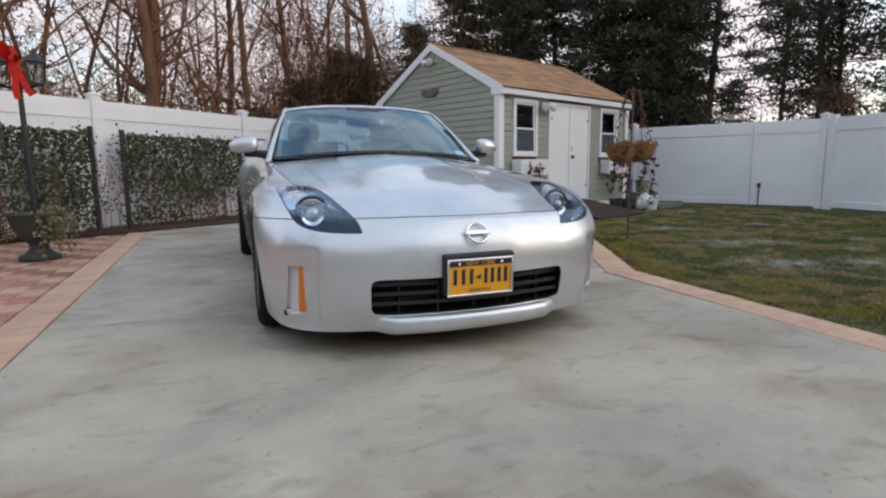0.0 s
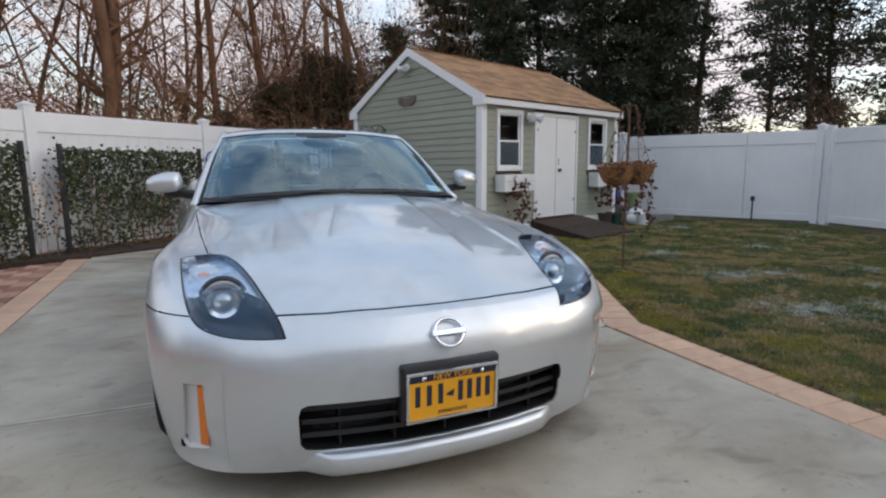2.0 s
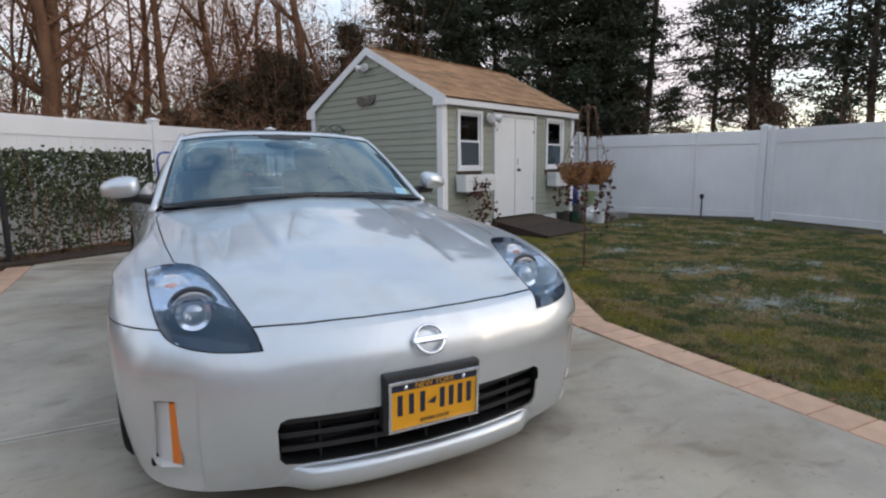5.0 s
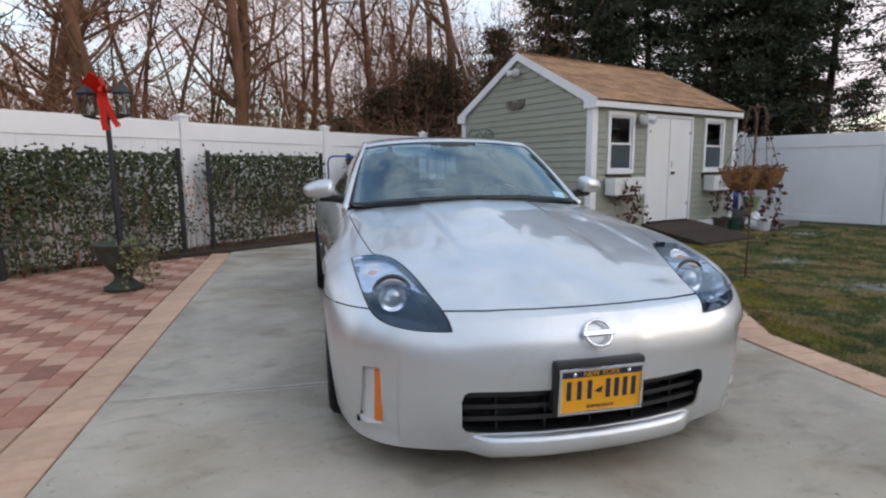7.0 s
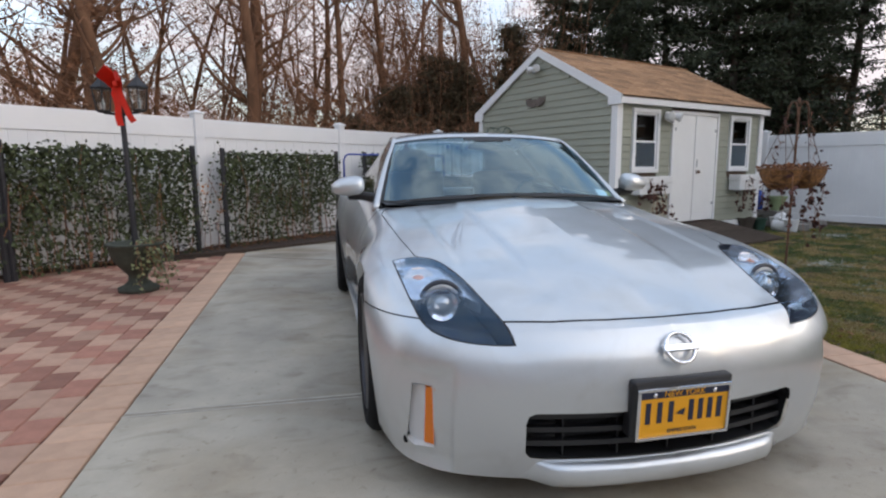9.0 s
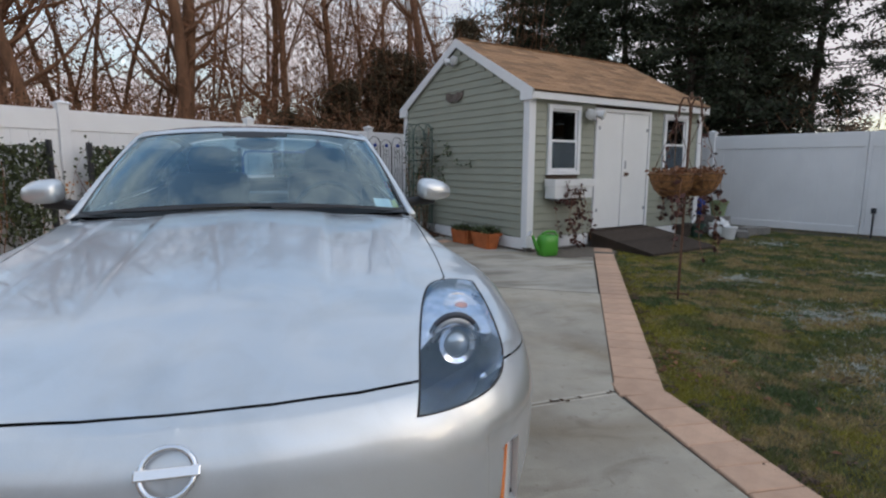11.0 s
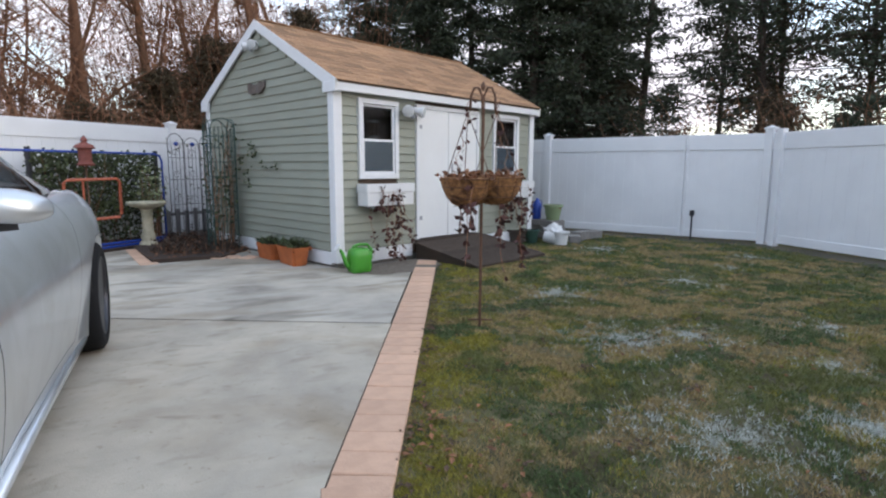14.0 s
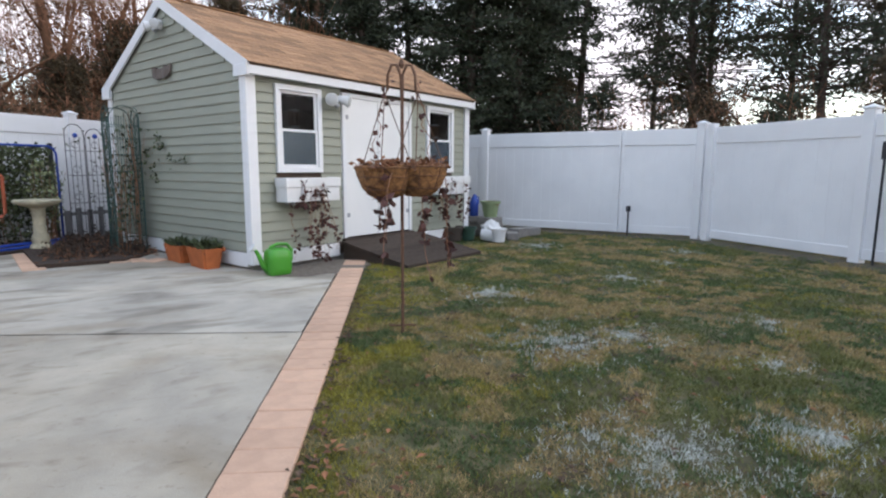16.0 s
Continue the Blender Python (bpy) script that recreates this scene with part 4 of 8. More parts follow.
for _ in range(4):
    bmesh.ops.smooth_vert(whole, verts=nose, factor=0.5, use_axis_x=True, use_axis_y=True, use_axis_z=True)
body = part("body", whole, M["paint"], car, "silver metallic bodywork", smooth=True)
part("hood", mirrored(hood), M["paint"], car, "silver hood with two faint creases", smooth=True)
for k, src in enumerate((door, flipped(door))):
    part("door", src, M["paint"], car, smooth=True)
for src in (fender, flipped(fender)):
    part("fender", src, M["paint"], car, smooth=True)

# inner shell added behind the gaps, near-black so their shade is in the colour
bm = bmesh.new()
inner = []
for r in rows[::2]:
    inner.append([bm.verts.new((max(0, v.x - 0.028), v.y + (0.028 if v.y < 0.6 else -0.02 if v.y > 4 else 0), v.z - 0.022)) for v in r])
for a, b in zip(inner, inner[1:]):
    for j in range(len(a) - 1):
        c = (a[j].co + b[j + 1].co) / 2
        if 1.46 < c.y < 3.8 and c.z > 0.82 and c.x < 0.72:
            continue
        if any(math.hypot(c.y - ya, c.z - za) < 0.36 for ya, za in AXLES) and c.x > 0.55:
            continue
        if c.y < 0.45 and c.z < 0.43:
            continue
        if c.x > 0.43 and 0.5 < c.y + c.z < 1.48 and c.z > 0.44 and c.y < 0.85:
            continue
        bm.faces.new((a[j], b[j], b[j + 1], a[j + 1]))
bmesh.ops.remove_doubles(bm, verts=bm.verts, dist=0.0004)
part("inner_shell", mirrored(bm), M["shade_black"], car)
part("underbody", boxed(-0.80, 0.80, 0.30, 4.05, 0.17, 0.22, 0.01), M["shade_black"], car)

# wheels
def wheel(x, y, z, side):
    hub = part("wheel", bmesh.new(), M["rubber"], car)
    m = pose(x, y, z, 0, 90 * side, 0)
    bm = bmesh.new()
    w = 0.112
    lathe(bm, [(0.235, -w), (0.29, -w - 0.004), (0.314, -w + 0.015), (WR, -w + 0.04), (WR, w - 0.04), (0.314, w - 0.015), (0.29, w + 0.004), (0.235, w), (0.225, w - 0.02), (0.225, -w + 0.02)], 48, m)
    part("tyre", bm, M["rubber"], hub, smooth=True)
    bm = bmesh.new()
    lathe(bm, [(0.236, w - 0.002), (0.228, w + 0.002), (0.218, w - 0.012), (0.205, w - 0.06), (0.2, -0.06), (0.19, -0.06), (0.195, w - 0.06), (0.21, w - 0.014)], 48, m)
    part("rim", bm, M["alloy"], hub, smooth=True)
    for k in range(5):
        bm = bmesh.new()
        a = 2 * math.pi * k / 5
        for s in (-0.16, 0.16):
            p0 = (0.05 * math.cos(a), 0.05 * math.sin(a), w - 0.025)
            p1 = (0.13 * math.cos(a + s * .6), 0.13 * math.sin(a + s * .6), w - 0.02)
            p2 = (0.213 * math.cos(a + s), 0.213 * math.sin(a + s), w - 0.022)
            tube(bm, [m @ Vector(p) for p in (p0, p1, p2)], [0.020, 0.015, 0.015], 8)
        part("spoke", bm, M["alloy"], hub, smooth=True)
    bm = bmesh.new()
    lathe(bm, [(0.06, 0), (0.06, w - 0.03), (0.05, w - 0.012), (0.028, w - 0.006)], 20, m)
    part("hub_cap", bm, M["alloy"], hub)
    bm = bmesh.new()
    lathe(bm, [(0.16, 0.01), (0.16, 0.035)], 32, m)
    part("brake_disc", bm, M["grey_metal"], hub)
    return hub


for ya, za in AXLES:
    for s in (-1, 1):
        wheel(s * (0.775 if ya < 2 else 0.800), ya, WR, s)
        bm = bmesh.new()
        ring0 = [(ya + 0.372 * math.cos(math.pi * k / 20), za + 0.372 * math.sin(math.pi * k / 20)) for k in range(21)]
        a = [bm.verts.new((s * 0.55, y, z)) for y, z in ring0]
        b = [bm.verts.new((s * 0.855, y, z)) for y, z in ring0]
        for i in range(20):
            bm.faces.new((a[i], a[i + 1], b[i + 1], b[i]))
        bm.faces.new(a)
        part("wheel_liner", bm, M["shade_black"], car)

# grille, lower lip, number plate, badge, reflectors
def front_y(x, z):
    """Distance behind the nose of the bumper's face."""
    lo, hi = 0.0, TOTAL * 0.3
    for _ in range(30):
        mid = (lo + hi) / 2
        lo, hi = (mid, hi) if curve(RUNS, mid)[0] < abs(x) else (lo, mid)
    return curve(RUNS, lo)[1]


def face_y(x, z):
    """The same, with the bumper's tuck-under and the flat at its corner."""
    return front_y(x, z) + 0.045 * max(0, (0.42 - z) / 0.30) ** 2.2 + corner_dent(abs(x), z)


grille = part("grille", bmesh.new(), M["black_plastic"], car, "black slatted lower grille")
bm = bmesh.new()
n = 28
for zz, dd in ((0.235, 0.035), (0.275, 0.04), (0.315, 0.045)):
    for i in range(n):
        x0, x1 = -0.455 + 0.91 * i / n, -0.455 + 0.91 * (i + 1) / n
        y0, y1 = front_y(x0, zz) + dd, front_y(x1, zz) + dd
        vs = [bm.verts.new(p) for p in ((x0, y0, zz - 0.006), (x1, y1, zz - 0.006), (x1, y1 + 0.05, zz - 0.018), (x0, y0 + 0.05, zz - 0.018), (x0, y0, zz + 0.010), (x1, y1, zz + 0.010), (x1, y1 + 0.05, zz - 0.004), (x0, y0 + 0.05, zz - 0.004))]
        for f in ((0, 1, 5, 4), (4, 5, 6, 7), (3, 2, 1, 0), (7, 6, 2, 3)):
            bm.faces.new([vs[q] for q in f])
part("slat", bm, M["black_plastic"], grille)
for x in (-0.34, -0.17, 0.0, 0.17, 0.34):
    part("upright", boxed(x - 0.003, x + 0.003, front_y(x, .3) + 0.05, front_y(x, .3) + 0.10, 0.19, 0.345, 0.001), M["black_plastic"], grille)
bm = bmesh.new()
full = [(0.0, 0.186), (0.2, 0.187), *[q for q in GRILLE[1:7]], (0.2, 0.344), (0.0, 0.344)]
full = full + [(-x, z) for x, z in full[-2:0:-1]]
ra = [bm.verts.new((x, front_y(x, z) + 0.008 + 0.045 * max(0, (0.42 - z) / 0.285) ** 2.2, z)) for x, z in full]
rb = [bm.verts.new((x * 0.985, front_y(x, z) + 0.15, 0.265 + (z - 0.265) * 0.96)) for x, z in full]
for i in range(len(full)):
    k = (i + 1) % len(full)
    bm.faces.new((ra[i], ra[k], rb[k], rb[i]))
bm.faces.new(rb)
part("grille_box", bm, M["black_plastic"], grille)

lip = bmesh.new()
n = 40
prof = [(0.010, 0.184), (-0.012, 0.183), (-0.028, 0.177), (-0.036, 0.162), (-0.035, 0.140), (-0.028, 0.120), (-0.012, 0.104), (0.008, 0.099), (0.04, 0.098)]
cols = []
for i in range(n + 1):
    x = -0.468 + 0.936 * i / n
    e = 1 - ease((abs(x) - 0.36) / 0.108)
    cols.append([lip.verts.new((x, front_y(x, 0.16) + 0.03 + dy * e + 0.012 * (1 - e), z + (1 - e) * max(0, 0.121 - z))) for dy, z in prof])
for a, b in zip(cols, cols[1:]):
    for j in range(len(prof) - 1):
        lip.faces.new((a[j], a[j + 1], b[j + 1], b[j]))
bmesh.ops.recalc_face_normals(lip, faces=lip.faces)
if sum(f.normal.y for f in lip.faces) > 0:
    bmesh.ops.reverse_faces(lip, faces=lip.faces)
part("front_lip", lip, M["paint"], car, "silver lip under the grille", smooth=True)
bm = bmesh.new()
tp = [(-0.135, 0.176), (0.135, 0.176), (0.10, 0.150), (-0.10, 0.150)]
a = [bm.verts.new((x, front_y(x, z) + 0.005, z)) for x, z in tp]
b = [bm.verts.new((x, front_y(x, z) + 0.04, z)) for x, z in tp]
bm.faces.new(a), bm.faces.new(b[::-1])
for i in range(4):
    bm.faces.new((a[i], a[(i + 1) % 4], b[(i + 1) % 4], b[i]))
part("tow_cover", bm, M["satin"], car, "grey panel in the lip's middle")

plate = part("number_plate", bmesh.new(), M["plate_yellow"], car, "orange-yellow number plate in a black and chrome holder")
PLM = pose(0.0, -0.012, 0.343, 3, 0, 0)


def on_plate(bm):
    bmesh.ops.transform(bm, matrix=PLM, verts=bm.verts)
    return bm


part("plate_bracket", on_plate(boxed(-0.168, 0.168, -0.002, 0.05, -0.080, 0.100, 0.010)), M["black_plastic"], plate)
bm = bmesh.new()
for a in ((-0.157, 0.157, 0.070, 0.080), (-0.157, 0.157, -0.082, -0.072), (-0.157, -0.147, -0.072, 0.070), (0.147, 0.157, -0.072, 0.070)):
    box(bm, a[0], a[1], -0.014, -0.001, a[2], a[3], 0.003)
part("plate_frame", on_plate(bm), M["chrome"], plate)
part("plate_sheet", on_plate(boxed(-0.148, 0.148, -0.006, -0.002, -0.073, 0.071, 0.0)), M["plate_yellow"], plate)
part("plate_band", on_plate(boxed(-0.147, 0.147, -0.0075, -0.0055, 0.047, 0.0705, 0.0)), M["plate_navy"], plate)


def words(txt, size, x, z, y, material, name, parent, m):
    cu = bpy.data.curves.new(name, 'FONT')
    cu.body, cu.size, cu.align_x, cu.align_y, cu.extrude = txt, size, 'CENTER', 'CENTER', 0.0006
    tmp = new(name, cu)
    me = bpy.data.meshes.new_from_object(tmp.evaluated_get(bpy.context.evaluated_depsgraph_get()))
    bpy.data.objects.remove(tmp)
    me.transform(m @ pose(x, y, z, 90, 0, 0))
    me.materials.append(material)
    ob = new(name, me)
    ob.parent = parent
    return ob


words("NEW YORK", 0.026, 0, 0.058, -0.0085, M["plate_yellow"], "state_name", plate, PLM)
words("EMPIRE STATE", 0.016, 0, -0.060, -0.0075, M["plate_navy"], "state_motto", plate, PLM)
# the number itself as plain bars
for x in (-0.118, -0.080, -0.042, 0.026, 0.058, 0.090, 0.122):
    part("bar", on_plate(boxed(x - 0.008, x + 0.008, -0.0078, -0.0055, -0.032, 0.034, 0.0)), M["plate_navy"], plate)
bm = bmesh.new()
prism(bm, [(-0.016, -0.006), (0.008, -0.012), (0.012, 0.010), (-0.002, 0.004)], 0.0, 0.002)
bmesh.ops.transform(bm, matrix=PLM @ pose(-0.008, -0.0078, 0.0, 90, 0, 0), verts=bm.verts)
part("state_outline", bm, M["plate_navy"], plate)
for x in (-0.10, 0.10):
    bm = bmesh.new()
    lathe(bm, [(0.007, 0), (0.007, 0.003), (0.004, 0.005)], 12, PLM @ pose(x, -0.0075, 0.058, 90, 0, 0))
    part("screw", bm, M["chrome"], plate)

badge = part("front_badge", bmesh.new(), M["chrome"], car, "round chrome badge with a cross bar")
BGM = pose(0.0, 0.018, 0.522, -32, 0, 0) @ pose(0, 0, 0, 90, 0, 0)
bm = bmesh.new()
ring = [(0.048 * math.cos(2 * math.pi * k / 40), 0.045 * math.sin(2 * math.pi * k / 40)) for k in range(41)]
tube(bm, [BGM @ Vector((x, y, 0.006)) for x, y in ring], 0.0065, 8, cap=False)
part("badge_ring", bm, M["chrome"], badge, smooth=True)
bm = box(bmesh.new(), -0.058, 0.058, -0.0105, 0.0105, 0.0, 0.014, 0.003)
bmesh.ops.transform(bm, matrix=BGM, verts=bm.verts)
part("badge_bar", bm, M["chrome"], badge)

for s in (-1, 1):
    rf = part("side_reflector", bmesh.new(), M["amber"], car, "upright amber reflector in a silver recess")
    ys = front_y(0.75, 0.3)
    ol = [(x * s, z) for x, z in SLOT]
    bm = bmesh.new()
    o0 = [bm.verts.new((x, face_y(x, z) + 0.002, z)) for x, z in ol]
    c = (sum(x for x, _ in ol) / 5, sum(z for _, z in ol) / 5)
    o1 = [bm.verts.new((c[0] + (x - c[0]) * 0.80, face_y(x, z) + 0.030, c[1] + (z - c[1]) * 0.93)) for x, z in ol]
    for i in range(5):
        bm.faces.new((o0[i], o0[(i + 1) % 5], o1[(i + 1) % 5], o1[i]))
    bm.faces.new(o1)
    part("recess", bm, M["white_plastic"], rf)
    bm = bmesh.new()
    pts = [(0.716, 0.205, 0.004), (0.741, 0.200, 0.016), (0.739, 0.392, 0.016), (0.718, 0.397, 0.004)]
    f0 = [bm.verts.new((x * s, face_y(x, z) + d, z)) for x, z, d in pts]
    f1 = [bm.verts.new((x * s, face_y(x, z) + d + 0.02, z)) for x, z, d in pts]
    bm.faces.new(f0), bm.faces.new(f1[::-1])
    for i in range(4):
        bm.faces.new((f0[i], f0[(i + 1) % 4], f1[(i + 1) % 4], f1[i]))
    part("amber_lens", bm, M["amber"], rf)

# headlights
for s in (-1, 1):
    hl = part("headlight", bmesh.new(), M["shade_black"], car, "clear wedge headlight with black housing and projector")
    src = lamp_face.copy() if s > 0 else flipped(lamp_face)
    house = src.copy()
    lens = part("lens_cover", src, M["lens"], hl, smooth=True)
    lens.visible_shadow = False
    # housing: walls running inward from the lens edge, and a dark floor
    house.normal_update()
    es = [e for e in house.edges if e.is_boundary]
    bmesh.ops.delete(house, geom=house.faces[:], context='FACES_ONLY')
    es = [e for e in house.edges if e.is_valid and not e.link_faces and e in es] or [e for e in es if e.is_valid]
    lone = [e for e in house.edges if e not in set(es)]
    bmesh.ops.delete(house, geom=lone, context='EDGES')
    es = list(house.edges)
    ret = bmesh.ops.extrude_edge_only(house, edges=es)
    nv = [g for g in ret["geom"] if isinstance(g, bmesh.types.BMVert)]
    cen = sum((v.co for v in nv), Vector()) / len(nv)
    for v in nv:
        v.co = cen + (v.co - cen) * 0.86 + Vector((-0.02 * s, 0.085, -0.085))
    ne = [e for e in house.edges if e.is_boundary and all(v in set(nv) for v in e.verts)]
    bmesh.ops.holes_fill(house, edges=ne, sides=0)
    house.normal_update()
    for f in house.faces:
        f.material_index = 1 if abs(f.calc_center_median().x) > 0.715 and len(f.verts) == 4 else 0
    part("housing", house, [M["lamp_bowl"], M["reflector"]], hl)
    seal = lamp_seal.copy() if s > 0 else flipped(lamp_seal)
    for v in seal.verts:
        v.co -= Vector((0, -0.7, 0.7)) * 0.002
    part("seal", seal, M["black_plastic"], hl)
    # projector
    o = Vector((0.646 * s, 0.412, 0.600))
    ax = look(o, o + Vector((0.10 * s, -1, 0.12)))
    m = ax @ Matrix.Rotation(math.pi, 4, 'Y')
    bm = bmesh.new()
    lathe(bm, [(0.044, -0.05), (0.046, 0.014), (0.053, 0.022), (0.052, 0.030), (0.038, 0.026), (0.036, 0.014)], 32, m)
    pj = part("projector_ring", bm, M["chrome"], hl, smooth=False)
    bm = bmesh.new()
    lathe(bm, [(0.036, 0.0), (0.036, 0.012), (0.031, 0.024), (0.019, 0.033), (0.007, 0.036)], 28, m)
    part("projector_lens", bm, M["proj"], pj, smooth=True)
    # bright reflector above the projector, with a dark brow round it, and the amber signal bulb
    sheet = lamp_face.copy()
    upper = take_panel(sheet, [(0.50, 0.88), (0.575, 1.01), (0.62, 1.06), (0.665, 1.07), (0.705, 1.04), (0.735, 1.02), (0.79, 1.06), (0.79, 1.365), (0.735, 1.39), (0.66, 1.385), (0.622, 1.335), (0.595, 1.26), (0.565, 1.12)], "slant", lambda c: True)
    sheet.free()
    upper.normal_update()
    for v in upper.verts:
        v.co = v.co + Vector((-0.06, 0.6, -0.8)) * 0.020
    ret = bmesh.ops.extrude_edge_only(upper, edges=[e for e in upper.edges if e.is_boundary])
    low = [g for g in ret["geom"] if isinstance(g, bmesh.types.BMVert)]
    for v in low:
        v.co += Vector((-0.005, 0.030, -0.040))
    def arc(rad, a0, a1, fwd, n=16):
        return [m @ Vector((rad * math.cos(radians(a0 + (a1 - a0) * k / n)), rad * math.sin(radians(a0 + (a1 - a0) * k / n)), fwd)) for k in range(n + 1)]
    brow = bmesh.new()
    tube(brow, arc(0.077, -10, 190, 0.010), [0.003 + 0.006 * math.sin(math.pi * k / 16) for k in range(17)], 8)
    part("lamp_brow", brow, M["lamp_brow"], hl, smooth=True)
    collar = bmesh.new()
    tube(collar, arc(0.063, 5, 175, 0.006), [0.003 + 0.008 * math.sin(math.pi * k / 16) for k in range(17)], 8)
    part("lamp_collar", collar, M["satin"], hl, smooth=True)
    if s < 0:
        tmp = flipped(upper)
        upper.free()
        upper = tmp
    part("upper_reflector", upper, M["reflector"], hl, smooth=False)
    bm = bmesh.new()
    bmesh.ops.create_uvsphere(bm, u_segments=16, v_segments=10, radius=1)
    for v in bm.verts:
        v.co = Vector((s * (0.700 + 0.030 * v.co.x), 0.556 + 0.032 * v.co.y, 0.660 + 0.018 * v.co.z))
    part("signal_bulb", bm, M["signal"], hl, smooth=True)
    bm = bmesh.new()
    lathe(bm, [(0.012, -0.034), (0.030, -0.026), (0.044, -0.012), (0.052, 0.006), (0.054, 0.010), (0.050, 0.010)], 14, pose(0.700 * s, 0.545, 0.658, 42, 8 * s, 0))
    part("signal_bowl", bm, M["signal_bowl"], hl)
    bm = bmesh.new()
    tube(bm, [(0.70 * s, 0.33, 0.52), (0.725 * s, 0.345, 0.535)], [0.012, 0.006], 8)
    part("washer_tip", bm, M["chrome"], hl, smooth=True)
    bm = bmesh.new()
    for q in range(4):
        tube(bm, [(0.752 * s, 0.50 + 0.03 * q, 0.628 + 0.02 * q), (0.77 * s, 0.508 + 0.03 * q, 0.622 + 0.02 * q)], 0.006, 6)
    part("marker_ribs", bm, M["grey_metal"], hl)
lamp_face.free()

# ---- cabin: glass, pillars, roof, inside ----
WS_LOW = [(0.0, 1.445, 0.889), (0.25, 1.460, 0.884), (0.5, 1.508, 0.868), (0.66, 1.573, 0.852), (0.735, 1.665, 0.854)]
WS_TOP = [(0.0, 2.06, 1.268), (0.25, 2.065, 1.263), (0.42, 2.085, 1.252), (0.53, 2.115, 1.238), (0.572, 2.135, 1.228)]
RF_END = [(0.0, 2.92, 1.262), (0.25, 2.92, 1.256), (0.38, 2.92, 1.243), (0.47, 2.92, 1.225), (0.505, 2.92, 1.212)]
HT_LOW = [(0.0, 3.86, 0.99), (0.25, 3.85, 0.986), (0.42, 3.82, 0.978), (0.54, 3.76, 0.966), (0.60, 3.68, 0.955)]


def along(rowpts, u):
    return Vector(curve([(i / (len(rowpts) - 1), *p) for i, p in enumerate(rowpts)], u))


def skin(lo, hi, bulge, ua=0.0, ub=1.0, va=0.0, vb=1.0, nu=20, nv=14, both=True):
    """A curved patch from row lo to row hi, swollen upward in the middle."""
    bm = bmesh.new()
    us = [ua + (ub - ua) * i / nu for i in range(nu + 1)]
    if both:
        us = [-u for u in us[:0:-1]] + us
    g = []
    for u in us:
        line = []
        for j in range(nv + 1):
            v = va + (vb - va) * j / nv
            p = along(lo, abs(u)).lerp(along(hi, abs(u)), v)
            p.z += bulge * 4 * v * (1 - v)
            p.x = math.copysign(p.x, u) if u else 0
            line.append(bm.verts.new(p))
        g.append(line)
    for a, b in zip(g, g[1:]):
        for j in range(nv):
            bm.faces.new((a[j], b[j], b[j + 1], a[j + 1]))
    bmesh.ops.recalc_face_normals(bm, faces=bm.faces)
    if sum(f.normal.z for f in bm.faces) < 0:
        bmesh.ops.reverse_faces(bm, faces=bm.faces)
    return bm


ws = part("windscreen", skin(WS_LOW, WS_TOP, 0.022, 0, 0.955, 0.035, 0.93), M["glass"], car, "raked windscreen reflecting the sky", smooth=True)
ws.visible_shadow = False
band = bmesh.new()
for va, vb, ua in ((0.035, 0.065, 0), (0.91, 0.932, 0)):
    tmp = skin(WS_LOW, WS_TOP, 0.022, 0, 0.955, va, vb, nv=2)
    for v in tmp.verts:
        v.co.z += 0.002
    me_ = bpy.data.meshes.new("tmp")
    tmp.to_mesh(me_)
    band.from_mesh(me_)
    bpy.data.meshes.remove(me_)
    tmp.free()
for s in (-1, 1):
    tmp = skin(WS_LOW, WS_TOP, 0.022, 0.895, 0.958, 0.035, 0.932, nu=3, both=False)
    for v in tmp.verts:
        v.co.z += 0.002
        v.co.x *= s
    me_ = bpy.data.meshes.new("tmp")
    tmp.to_mesh(me_)
    band.from_mesh(me_)
    bpy.data.meshes.remove(me_)
    tmp.free()
for lo_, hi_, wide in ((0.86, 0.915, 0.15), (0.83, 0.865, 0.09)):
    tmp = skin(WS_LOW, WS_TOP, 0.022, 0, wide, lo_, hi_, nu=4, nv=3)
    for v in tmp.verts:
        v.co.z += 0.002
    me_ = bpy.data.meshes.new("tmp")
    tmp.to_mesh(me_)
    band.from_mesh(me_)
    bpy.data.meshes.remove(me_)
    tmp.free()
part("windscreen_border", band, M["black_plastic"], car)
part("roof_header", skin(WS_LOW, WS_TOP, 0.022, 0, 1.0, 0.928, 1.0, nv=4), M["paint"], car, smooth=True)
part("roof", skin(WS_TOP, RF_END, 0.034, 0, 1.0, 0.0, 1.0, nv=16), M["paint"], car, smooth=True)
hatch = part("rear_hatch_glass", skin(RF_END, HT_LOW, 0.02, 0, 0.9, 0.04, 0.96), M["glass"], car, smooth=True)
hatch.visible_shadow = False
bm = skin(RF_END, HT_LOW, 0.02, 0.9, 1.0, 0, 1, nu=3, both=False)
part("hatch_frame", mirrored(bm), M["paint"], car, smooth=True)

# flank of the cabin: pillars and side glass
rail_t = [(1.66, 0.738, 0.858), (1.90, 0.657, 1.052), (2.135, 0.575, 1.226), (2.4, 0.552, 1.256), (2.7, 0.530, 1.243), (2.92, 0.508, 1.210), (3.2, 0.53, 1.12), (3.45, 0.56, 1.035), (3.68, 0.60, 0.957)]
belt_t = [(1.66, 0.742, 0.856), (2.0, 0.744, 0.880), (2.5, 0.747, 0.905), (3.0, 0.75, 0.93), (3.45, 0.70, 0.95), (3.68, 0.60, 0.956)]


